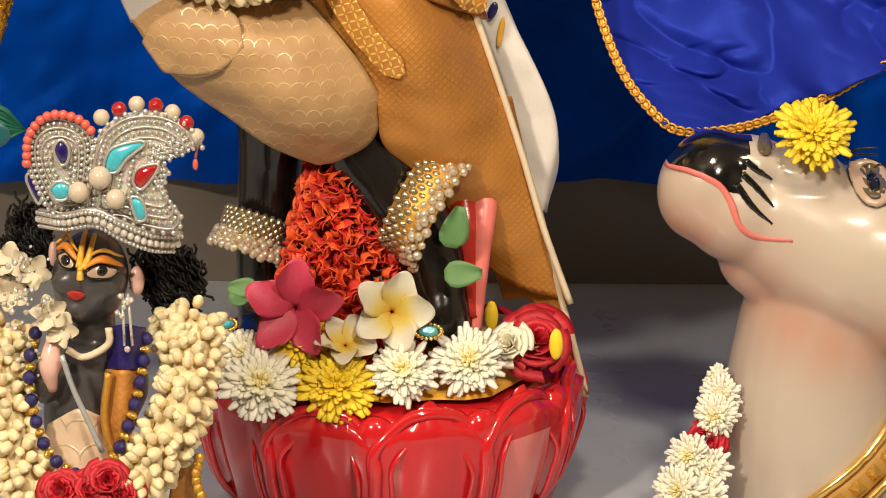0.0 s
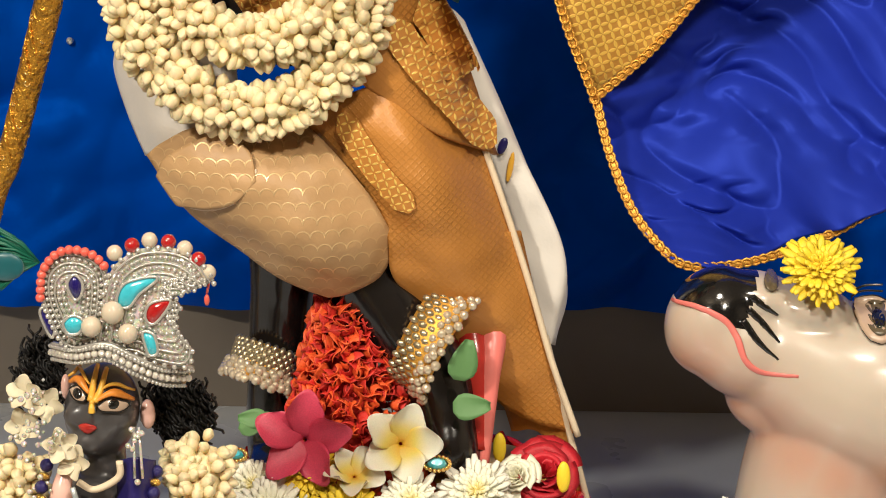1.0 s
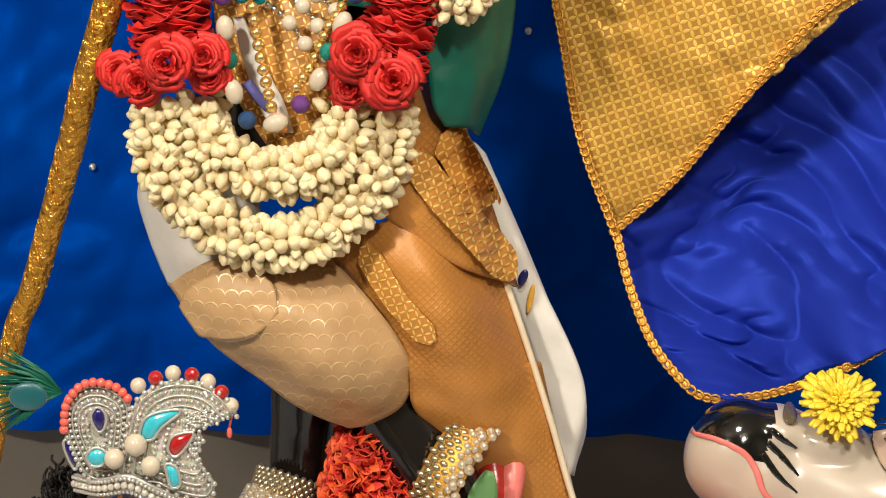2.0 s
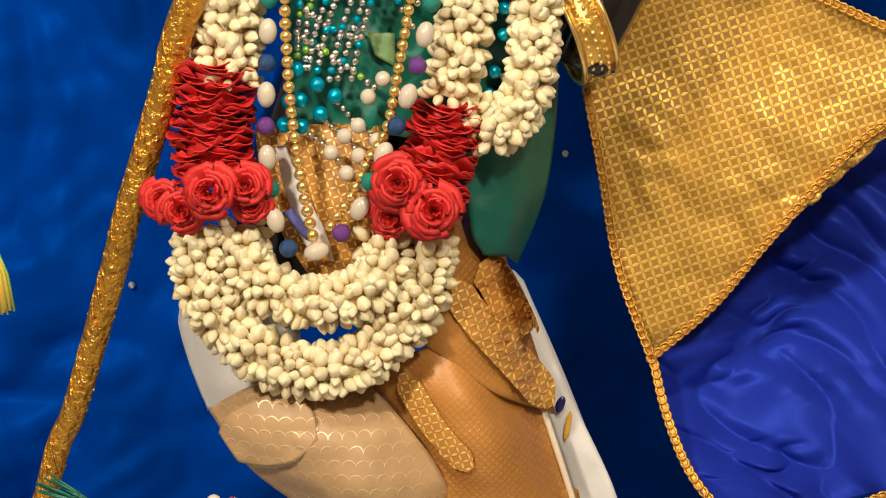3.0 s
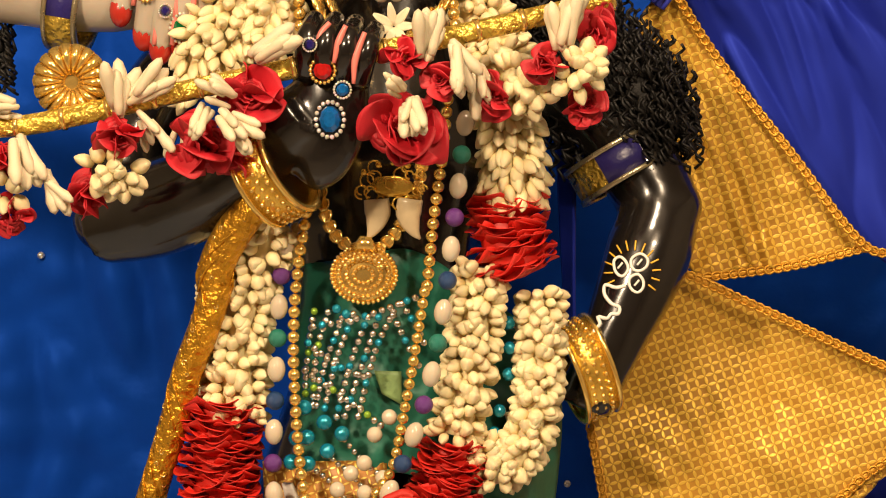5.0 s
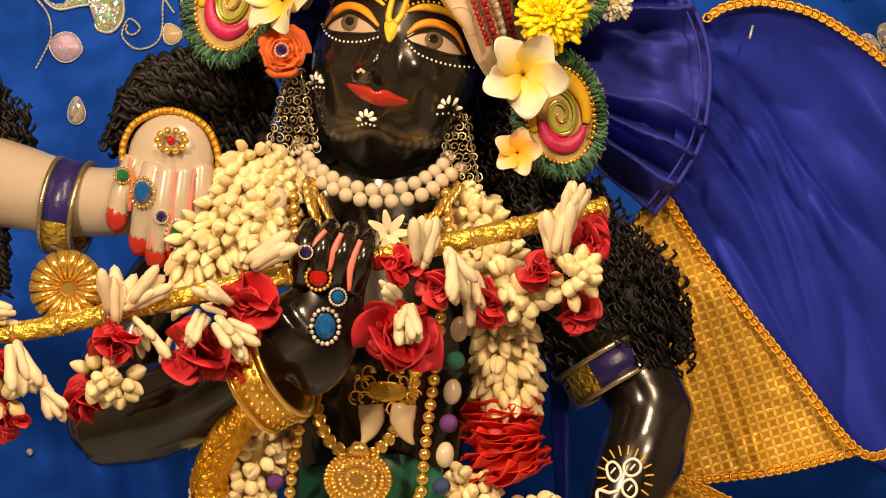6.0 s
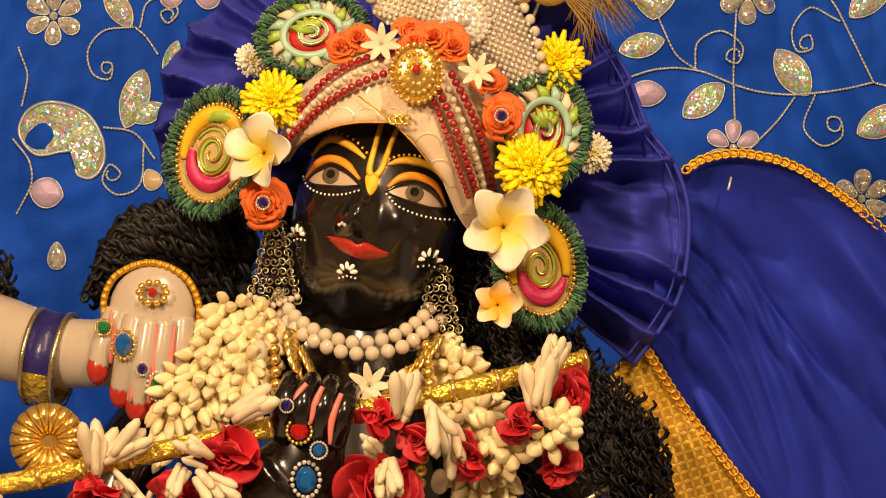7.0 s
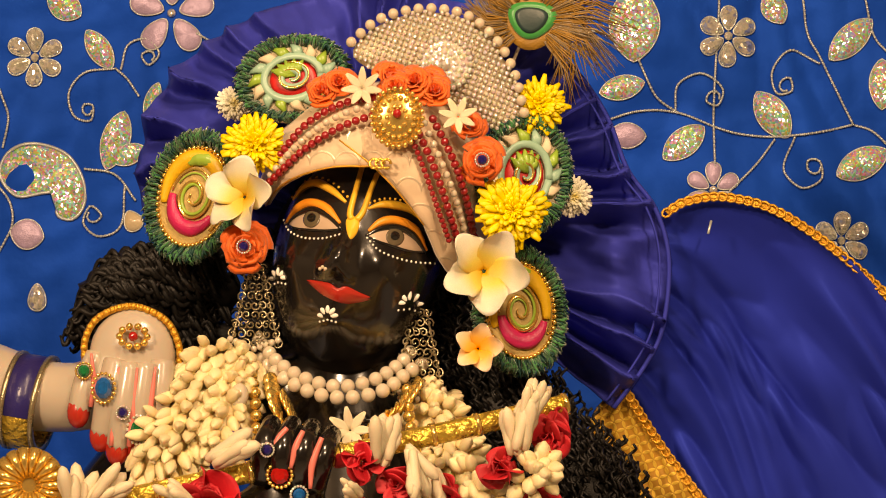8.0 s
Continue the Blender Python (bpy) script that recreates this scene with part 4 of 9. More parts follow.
loft(g, [[(-0.207, -0.112, 0.619), (-0.199, -0.112, 0.585), (-0.186, -0.112, 0.547), (-0.172, -0.112, 0.524)], [(-0.199, -0.118, 0.62), (-0.182, -0.118, 0.582), (-0.165, -0.118, 0.549), (-0.157, -0.118, 0.525)]], 20, 8, 0.003, 0.003, 30, 62)
part("white_fold", g, M_WCLOTH, dhoti, "white cotton fold at the hip")
g = Geo()
tube(g, spline([(-0.195, -0.122, 0.568), (-0.186, -0.122, 0.556), (-0.176, -0.122, 0.546)], 8), 0.0045, 8, 0, flat=0.4)
tube(g, spline([(-0.174, -0.122, 0.54), (-0.168, -0.122, 0.534), (-0.164, -0.122, 0.526)], 8), 0.004, 8, 1, flat=0.4)
part("printed_motif", g, [mat("violet_print", (0.12, 0.12, 0.4), 0.6, var=0.3, scale=80), M_ORANGE], dhoti, "violet and orange print on white cotton")

g = Geo()
loft(g, [[(-0.195, -0.07, 0.802), (-0.201, -0.07, 0.739), (-0.204, -0.07, 0.672), (-0.183, -0.085, 0.611)], [(-0.147, -0.1, 0.81), (-0.146, -0.1, 0.743), (-0.145, -0.1, 0.677), (-0.134, -0.1, 0.629)],
         [(-0.096, -0.09, 0.815), (-0.089, -0.09, 0.744), (-0.088, -0.09, 0.677), (-0.077, -0.09, 0.619)], [(-0.004, -0.03, 0.751), (0.003, -0.03, 0.673), (-0.02, -0.05, 0.606), (-0.028, -0.05, 0.556)]], 40, 40, 0.004, 0.008, 26, 8)
loft(g, [[(-0.054, -0.08, 0.633), (-0.048, -0.08, 0.59), (-0.042, -0.08, 0.546), (-0.032, -0.07, 0.525)], [(-0.012, -0.05, 0.674), (-0.01, -0.06, 0.627), (-0.009, -0.06, 0.568), (-0.01, -0.05, 0.52)],
         [(0.026, 0, 0.71), (0.028, 0, 0.65), (0.02, 0, 0.57), (-0.003, 0, 0.506)]], 30, 24, 0.004, 0.006, 24, 9)
wrap = solo("silk_wrap", g, M_GREEN, "sea green silk cloth wrapped round the statue's waist", "garment")
g = Geo()
loft(g, [[(-0.132, -0.108, 0.716), (-0.125, -0.108, 0.697)], [(-0.109, -0.108, 0.716), (-0.108, -0.108, 0.688)]], 8, 8, 0.002)
part("woven_square", g, mat("pale_woven_green", (0.2, 0.32, 0.12), 0.5, var=0.4, scale=90, bump=0.4), wrap, "pale lime woven square")


def creases(seed, amp, across=1.0):
    """Long soft folds crossed by short sharp crumples."""
    off = Vector((seed * 13.7, seed * 5.1, 0))

    def ridge(q, k):
        return (0.32 - abs(noise.noise(q)) * 1.7) * k

    def at(u, v):
        v = v * across
        q = Vector((u * 2.0 - v * 2.4, v * 1.1 + u * 1.3, 0)) + off
        warp = noise.noise(q * 0.8) * 0.8
        a = noise.noise(Vector((q.x * 1.3 + warp, q.y * 0.55 + warp, 1.7)))
        b = ridge(Vector((q.x * 3.1 - q.y * 1.4 + warp, q.y * 1.6, 4.2)), 0.5)
        c = ridge(Vector((q.x * 4.2 + q.y * 2.1 + warp * 2, q.y * 3.6 - q.x * 1.5, 8.8)), 0.34) * max(0.0, 0.15 + 2.2 * noise.noise(q * 1.7))
        return amp * (0.9 * a + b + c)
    return at


# ---- cape: indigo satin with gold brocade corners ----
cape = thing("cape", (0.223, 0.1, 0.25), "indigo satin cape with gold brocade panels and braided gold trim", "cape")
g = Geo()
loft(g, [[(0.149, 0.04, 1.206), (0.206, 0.05, 1.219), (0.263, 0.06, 1.202), (0.353, 0.08, 1.135), (0.534, 0.12, 0.969)],
         [(0.113, 0.05, 1.057), (0.176, 0.08, 1.039), (0.244, 0.09, 1.011), (0.329, 0.1, 0.951), (0.514, 0.14, 0.81)],
         [(0.108, 0.05, 1.053), (0.16, 0.085, 0.988), (0.227, 0.095, 0.909), (0.299, 0.1, 0.821), (0.454, 0.14, 0.716)]], 170, 130, 0.004, 0.0, 9, 10, ripple=creases(8, 0.036, 0.75))
part("shoulder_panel", g, M_CAPE, cape)
g = Geo()
loft(g, [[(0.121, 0.085, 0.409), (0.133, 0.07, 0.361), (0.153, 0.04, 0.316), (0.181, 0.02, 0.285), (0.202, 0.015, 0.272)],
         [(0.168, 0.14, 0.448), (0.184, 0.12, 0.383), (0.198, 0.08, 0.334), (0.217, 0.04, 0.296), (0.226, 0.02, 0.274)], [(0.263, 0.2, 0.535), (0.264, 0.17, 0.444), (0.267, 0.12, 0.374), (0.27, 0.07, 0.316), (0.267, 0.03, 0.276)],
         [(0.339, 0.2, 0.609), (0.347, 0.18, 0.496), (0.35, 0.13, 0.399), (0.347, 0.09, 0.344), (0.344, 0.05, 0.306)], [(0.475, 0.2, 0.704), (0.48, 0.18, 0.551), (0.478, 0.14, 0.452), (0.475, 0.1, 0.391), (0.469, 0.06, 0.363)]], 150, 150, 0.004, 0.0, 9, 12, ripple=creases(5, 0.034))
part("swag", g, M_CAPE, cape)
g = Geo()
loft(g, [[(0.112, 0.04, 1.051), (0.159, 0.07, 0.986), (0.225, 0.08, 0.907), (0.299, 0.09, 0.82)], [(0.088, 0.04, 1.017), (0.126, 0.06, 0.958), (0.18, 0.08, 0.877), (0.239, 0.09, 0.804)],
         [(0.071, 0.05, 0.936), (0.093, 0.06, 0.886), (0.115, 0.07, 0.835), (0.145, 0.08, 0.79)]], 60, 50, 0.003, 0.005, 14, 13, ripple=creases(6, 0.012))
part("upper_brocade", g, M_BROC, cape, "gold tissue brocade panel")
g = Geo()
loft(g, [[(0.012, 0.02, 0.975), (0.017, 0.02, 0.887), (0.025, 0.02, 0.783), (0.031, 0.02, 0.713)], [(0.028, 0, 0.975), (0.032, 0, 0.887), (0.034, 0, 0.784), (0.037, 0, 0.715)]], 30, 10, 0.003, 0.004, 20, 71)
part("inner_edge", g, M_CAPE, cape)
g = Geo()
loft(g, [[(0.068, 0.03, 0.757), (0.06, 0.05, 0.695), (0.054, 0.06, 0.653), (0.069, 0.06, 0.582), (0.087, 0.07, 0.493), (0.12, 0.08, 0.409)], [(0.132, 0.05, 0.794), (0.131, 0.07, 0.705), (0.123, 0.06, 0.63), (0.125, 0.06, 0.563), (0.133, 0.07, 0.489), (0.138, 0.08, 0.428)],
         [(0.215, 0.07, 0.76), (0.213, 0.08, 0.685), (0.205, 0.07, 0.625), (0.191, 0.07, 0.569), (0.184, 0.075, 0.511), (0.173, 0.08, 0.457)], [(0.324, 0.09, 0.713), (0.321, 0.09, 0.677), (0.316, 0.085, 0.647), (0.283, 0.08, 0.595), (0.249, 0.08, 0.548), (0.219, 0.08, 0.516)],
         [(0.418, 0.1, 0.678), (0.399, 0.1, 0.657), (0.369, 0.1, 0.641), (0.333, 0.09, 0.623), (0.308, 0.085, 0.609), (0.293, 0.085, 0.602)]], 90, 80, 0.003, 0.006, 9, 14, ripple=creases(3, 0.014))
part("lower_brocade", g, M_BROC, cape, "gold tissue brocade panel")
TRIMS = [[(0.149, 0.03, 1.203), (0.167, 0.035, 1.214), (0.205, 0.042, 1.219), (0.262, 0.05, 1.202), (0.352, 0.07, 1.137), (0.532, 0.11, 0.974)],
         [(0.112, 0.03, 1.05), (0.158, 0.06, 0.986), (0.224, 0.07, 0.907), (0.298, 0.08, 0.821), (0.341, 0.09, 0.826)],
         [(0.298, 0.085, 0.82), (0.229, 0.085, 0.801), (0.148, 0.075, 0.789)],
         [(0.132, 0.04, 0.796), (0.214, 0.06, 0.76), (0.323, 0.08, 0.712), (0.417, 0.09, 0.679)],
         [(0.054, 0.05, 0.654), (0.069, 0.05, 0.584), (0.087, 0.06, 0.495), (0.119, 0.068, 0.411)],
         [(0.119, 0.068, 0.411), (0.172, 0.07, 0.459), (0.219, 0.07, 0.518), (0.292, 0.075, 0.604), (0.336, 0.08, 0.637)],
         [(0.12, 0.07, 0.412), (0.133, 0.055, 0.364), (0.153, 0.028, 0.319), (0.18, 0.008, 0.288), (0.201, 0.003, 0.275), (0.236, 0.012, 0.273), (0.276, 0.02, 0.28), (0.333, 0.035, 0.299), (0.377, 0.045, 0.322), (0.468, 0.05, 0.365)]]
for tr in TRIMS:
    g = Geo()
    tube(g, spline(tr, 60), 0.0032, 6, flat=0.4)
    for i, (p, t) in enumerate(along(tr, 0.0078)):
        s = t.cross(Vector((0, 1, 0))).normalized()
        tube(g, [p + t * (0.0048 * math.cos(a)) + s * (0.0037 * math.sin(a)) + Vector((0, -0.0018 - 0.0012 * math.cos(a), 0))
                 for a in np.linspace(0, 2 * math.pi, 9)[:-1]], 0.0012, 5, closed=True)
    part("trim", g, M_TRIM, cape, "braided gold trim")

# ---- cow statue: one plain mesh ----
raw = Geo()
ball(raw, (0.222, -0.07, 0.244), (0.044, 0.045, 0.05), turn(0, 25, 0), 24, 18)
ball(raw, (0.244, -0.07, 0.224), (0.055, 0.05, 0.045), turn(0, 35, 0), 24, 18)
tube(raw, spline([(0.24, -0.06, 0.231), (0.284, -0.06, 0.211), (0.334, -0.06, 0.187), (0.393, -0.06, 0.172)], 14), [0.046, 0.062, 0.078, 0.085], 24)
ball(raw, (0.394, -0.05, 0.169), (0.09, 0.075, 0.085), None, 24, 18)
tube(raw, spline([(0.336, -0.05, 0.163), (0.322, -0.05, 0.091), (0.32, -0.05, 0.018), (0.337, -0.03, -0.097)], 16), [0.07, 0.075, 0.083, 0.1], 24)
ball(raw, (0.269, -0.06, 0.171), (0.04, 0.035, 0.03), turn(0, 30, 0), 20, 14)
tube(raw, [(0.349, -0.03, -0.075), (0.46, 0.02, 0.02), (0.62, 0.1, 0.03), (0.8, 0.2, 0.03)], [0.1, 0.1, 0.1, 0.085], 20)
ball(raw, (0.2597, -0.07, 0.2678), (0.034, 0.036, 0.02), turn(0, 12, 0), 20, 14)
ball(raw, (0.3007, -0.07, 0.2591), (0.04, 0.04, 0.02), turn(0, 10, 0), 20, 14)
cow = fused(raw, 0.0034, 22)
cv = np.array([v for v in cow.v])


def cow_y(x, z):
    d = np.hypot(cv[:, 0] - x, cv[:, 2] - z)
    near = d < 0.004
    return float(cv[near, 1].min()) if near.any() else -0.07


LIPS = [(0.174, -0.1, 0.266), (0.183, -0.1, 0.266), (0.202, -0.1, 0.266), (0.223, -0.1, 0.258), (0.239, -0.1, 0.248), (0.255, -0.1, 0.244)]
ROSY = [(0.202, -0.1, 0.207), (0.238, -0.1, 0.182), (0.263, -0.1, 0.158), (0.293, -0.1, 0.138), (0.327, -0.1, 0.123), (0.361, -0.1, 0.118)]
for i, p in enumerate(cow.v):
    d = min(((p[0] - q[0]) ** 2 + (p[2] - q[2]) ** 2) / (2 * 0.026 ** 2) for q in ROSY)
    cow.t[i] = min(1.0, 0.75 * math.exp(-d))
for i, f in enumerate(cow.f):
    p = cv[list(f)].mean(0)
    nzx, nzz = p[0], p[2]
    cut0, cut1 = (0.185, -0.07, 0.258), (0.254, -0.07, 0.284)
    lo0, lo1 = (0.185, -0.07, 0.259), (0.239, -0.07, 0.243)
    top_line = float(np.interp(nzx, [q[0] for q in LIPS], [q[2] for q in LIPS]))
    side = (0.254, -0.07, 0.284)
    sl = side[0] - 0.35 * (side[2] - nzz)
    if nzz > top_line and nzx < sl:
        cow.m[i] = 1


def cow_line(pts, r, mi, n=24):
    tube(cow, [(x, cow_y(x, z) + 0.0006, z) for x, y, z in spline(pts, n)], r, 6, mi, flat=0.4)


cow_line([(0.183, -0.1, 0.266), (0.202, -0.1, 0.266), (0.224, -0.1, 0.257), (0.236, -0.1, 0.242), (0.244, -0.1, 0.222), (0.261, -0.1, 0.211), (0.289, -0.1, 0.21)], [0.002, 0.0035, 0.0035, 0.002], 2, 40)
for ln in ([(0.249, -0.1, 0.274), (0.259, -0.1, 0.267), (0.272, -0.1, 0.258)], [(0.246, -0.1, 0.264), (0.259, -0.1, 0.252), (0.273, -0.1, 0.237)], [(0.241, -0.1, 0.256), (0.256, -0.1, 0.237), (0.272, -0.1, 0.223)]):
    cow_line(ln, [0.0034, 0.0028, 0.001], 1)
c = (0.266, -0.1, 0.285)
patch(cow, [(c[0] + 0.0065 * math.cos(a * 0.7854), 0, c[2] + 0.006 * math.sin(a * 0.7854)) for a in range(8)], 0.001, 0.003, 4, 20, 3, cow_y, 0.001)
patch(cow, [(0.3375, -0.125, 0.2629), (0.3467, -0.125, 0.2673), (0.3607, -0.125, 0.2674), (0.3744, -0.125, 0.2568), (0.3703, -0.125, 0.2436), (0.3564, -0.125, 0.2387), (0.3449, -0.125, 0.2445)], 0.003, 0.003, 4, 24, 4, cow_y, 0.001)
cow_line([(0.3375, -0.125, 0.2629), (0.3467, -0.125, 0.2673), (0.3607, -0.125, 0.2674), (0.3744, -0.125, 0.2568), (0.3703, -0.125, 0.2436), (0.3564, -0.125, 0.2387), (0.3449, -0.125, 0.2445), (0.3375, -0.125, 0.2629)], 0.0012, 1, 40)
c = (0.3576, -0.125, 0.2552)
for r_, m_, lift in ((0.0105, 3, 0.0035), (0.0055, 1, 0.0052)):
    patch(cow, [(c[0] + r_ * math.cos(a * 0.7854), 0, c[2] + r_ * math.sin(a * 0.7854)) for a in range(8)], 0.001, 0.003, 4, 20, m_, cow_y, lift)
for pts in [[(0.3361, -0.12, 0.2664), (0.3462, -0.12, 0.2723), (0.364, -0.12, 0.2724)], [(0.3378, -0.12, 0.2722), (0.3483, -0.12, 0.2771), (0.3637, -0.12, 0.2782)]]:
    cow_line(pts, 0.001, 1)
tagged(part("cow_statue", cow, [M_COW, M_PUPIL, M_PINKP, M_IRIS, M_EYE]), "pale marble cow statue with painted black nose", "statue")

# ---- gold staff ----
STAFF = [(-0.2595, -0.15, 0.7904), (-0.2708, -0.145, 0.7525), (-0.2855, -0.135, 0.7136), (-0.2957, -0.125, 0.6745), (-0.3127, -0.11, 0.6196), (-0.3323, -0.095, 0.5589), (-0.3485, -0.075, 0.5026), (-0.3687, -0.055, 0.4357), (-0.3887, -0.04, 0.3716), (-0.416, -0.02, 0.2944)]
STAFFHEAD = [(-0.2625, -0.148, 0.7856), (-0.2613, -0.152, 0.8035), (-0.2505, -0.16, 0.826), (-0.2361, -0.168, 0.8474), (-0.2221, -0.172, 0.8616)]
st = thing("golden_staff", (-0.491, 0.03, TABLE), "carved golden herding staff wrapped with twisted ribbon", "staff")
line = spline([*STAFF, (-0.491, 0.03, TABLE + 0.004)], 260)


def carved_gold(name, path, radii, label=""):
    """A rod wrapped in embossed ribbon: two broad twists, the grooves between them and raised scrolls."""
    n = len(path)
    rad = np.interp(np.linspace(0, 1, n), np.linspace(0, 1, len(radii)), radii)
    g = Geo()
    tube(g, path, list(rad * 0.93), 16)
    rod = part(name, g, M_STAFF, st, label)
    step = length(path) / n
    for k in range(2):
        g = Geo()
        for edge in (-0.42, 0.42):
            hx = [(p[0] + r * math.cos(a), p[1] + r * math.sin(a), p[2] + 0.25 * r * math.cos(a))
                  for p, r, a in ((path[i], rad[i] * 0.95, i * step * 40 + k * math.pi + edge) for i in range(n))]
            tube(g, hx, 0.0013, 6)
        part("ribbon_edge", g, M_STAFF, rod, "raised ribbon edge")
    g = Geo()
    rnd = random.Random(n)
    for i in range(3, n - 3, 3):
        for q in range(2):
            a = i * step * 40 + rnd.uniform(0.6, 2.5) + q * math.pi
            if math.sin(a) > 0.35:
                continue
            p, r, w = Vector(path[i]), rad[i] * 0.93, rnd.uniform(0.0018, 0.0034)
            c0, sp = rnd.uniform(0, 6.3), rnd.choice((-1, 1))
            sc = []
            for m_ in range(8):
                b, rr_ = c0 + sp * m_ * 0.75, w * (1 - m_ / 11)
                aa = a + rr_ * math.cos(b) / r
                sc.append(p + Vector((r * math.cos(aa), r * math.sin(aa), rr_ * math.sin(b))))
            tube(g, sc, 0.0008, 5)
    tagged(part("embossing", g, M_GOLDS, rod, "raised gold scroll pattern"), kind="stuff")


carved_gold("shaft", line, [0.0145, 0.0135, 0.0125, 0.0115, 0.0105, 0.01])
carved_gold("crook", spline(STAFFHEAD, 30), [0.0155, 0.0165, 0.0165, 0.016], "foil-wrapped head of the staff")

# ---- flute ----
FL = [(-0.455, -0.21, 0.913), (-0.401, -0.21, 0.918), (-0.278, -0.21, 0.948), (-0.202, -0.205, 0.966), (-0.08, -0.19, 0.994), (0.056, -0.16, 1.029)]
fl = thing("golden_flute", FL[0], "slim golden flute with engraved bands, held by the statue", "flute")
g = Geo()
tube(g, spline(FL, 60), 0.0085, 14)
part("pipe", g, M_FOIL, fl)
for p, t in along(FL, 0.036):
    g = Geo()
    tube(g, [p - t * 0.002, p + t * 0.002], 0.0098, 14)
    part("band", g, M_GOLDS, fl)
c = Vector((-0.376, -0.195, 0.952))
g = Geo()
ball(g, c, (0.024, 0.003, 0.024), None, 26, 8)
ros = part("rosette", g, M_GOLDS, fl, "ribbed golden rosette")
for k in range(18):
    a = 2 * math.pi * k / 18
    g = Geo()
    tube(g, [c + Vector((r * math.cos(a), d, r * math.sin(a))) for r, d in ((0.006, -0.004), (0.018, -0.007), (0.029, -0.003))], [0.0012, 0.0032, 0.0056], 8)
    part("rib", g, M_GOLDS, ros)


# ---- flowers: kinds ----
def orient(facing, spin=0.0):
    """The turn that makes a flower built facing -y face that way."""
    q = Vector((0, -1, 0)).rotation_difference(Vector(facing).normalized())
    return (q.to_matrix() @ Matrix.Rotation(radians(spin), 3, "Y"))


def set_at(ob, at, facing, spin, size):
    ob.matrix_basis = Matrix.Translation(at) @ orient(facing, spin).to_4x4() @ Matrix.Diagonal((size, size, size, 1))
    return ob


MESH = {}


def mum_petals(m, layers):
    """One petal for each layer of a chrysanthemum, and its heart."""
    key = ("mum", m.name, layers)
    if key not in MESH:
        made = []
        for k in range(layers):
            f = k / (layers - 1)
            el, ln, w = radians(4 + 66 * f), 1.0 - 0.55 * f, 0.088 - 0.022 * f
            pts = []
            for u in (0.12, 0.45, 0.8, 1.0):
                pts.append((0, -(ln * u * math.sin(el) * (1 - 0.25 * u) + 0.1 + 0.12 * f), ln * u * math.cos(el) + 0.05))
            g = Geo()
            tube(g, pts, [w * 0.5, w * 0.95, w * 1.15, w * 0.6], 6, 0, flat=0.38, tone=(0.45 * (1 - f), 1 - 0.8 * f))
            made.append(mesh_of("petal", g, m))
        g = Geo()
        ball(g, (0, -0.14, 0), (0.3, 0.25, 0.3), None, 10, 7)
        g.t = [0.1] * len(g.v)
        MESH[key] = made, mesh_of("chrysanthemum", g, m)
    return MESH[key]


def grow_mum(ob, petals, seed):
    rnd = random.Random(seed)
    layers = len(petals)
    for k in range(layers):
        f = k / (layers - 1)
        count = int(38 - 16 * f)
        for i in range(count):
            p = new("petal", petals[k])
            p.parent = ob
            s = rnd.uniform(0.76, 1.1)
            p.matrix_basis = Matrix.Rotation(2 * math.pi * (i + 0.5 * (k % 2) + rnd.uniform(-0.25, 0.25)) / count, 4, "Y") @ \
                Matrix.Rotation(rnd.uniform(-0.16, 0.16), 4, "X") @ Matrix.Diagonal((s * 1.1, s, s, 1))
    return ob


def daisy(at, r, facing, m, label, seed=0, spin=0, layers=5, group="", parent=None):
    petals, heart = mum_petals(m, layers)
    ob = new("chrysanthemum", heart)
    if parent:
        ob.parent = parent
        at = Vector(at) - place_of(parent)
    set_at(ob, at, facing, spin, r)
    grow_mum(ob, petals, seed)
    return ob if parent else tagged(ob, label, "flower", group)


def petal_geo(long, wide, cup, curl, nu=7, nv=6, thick=0.03, twist=0.0, blunt=0.0):
    g = Geo()
    rows = []
    for i in range(nu):
        u = i / (nu - 1)
        half = wide * math.sin(math.pi * min(1, 0.08 + 0.86 * u ** 0.75)) ** 0.75
        if blunt:
            half = wide * math.sqrt(max(0.02, 1 - ((u - 0.62) / 0.66) ** 2))
        row = []
        for j in range(nv):
            w = -1 + 2 * j / (nv - 1)
            row.append((half * w, -cup * math.sin(u * 1.6) - curl * (w * w) * u + twist * w * u, 0.04 + long * u * (1 - (blunt * w * w * u if blunt else 0))))
        rows.append(row)
    verts = [p for row in rows for p in row] + [(x, y + thick, z) for row in rows for x, y, z in row]
    k = nu * nv
    faces = []
    for i in range(nu - 1):
        for j in range(nv - 1):
            a = i * nv + j
            faces += [(a, a + 1, a + nv + 1, a + nv), (k + a, k + a + nv, k + a + nv + 1, k + a + 1)]
    rim = [i * nv for i in range(nu)] + [(nu - 1) * nv + j for j in range(1, nv)] + [i * nv + nv - 1 for i in range(nu - 2, -1, -1)] + [j for j in range(nv - 2, 0, -1)]
    faces += [(a, b, k + b, k + a) for a, b in zip(rim, rim[1:] + rim[:1])]
    return g.add(verts, faces, 0, [(v % k) // nv / (nu - 1) for v in range(2 * k)])


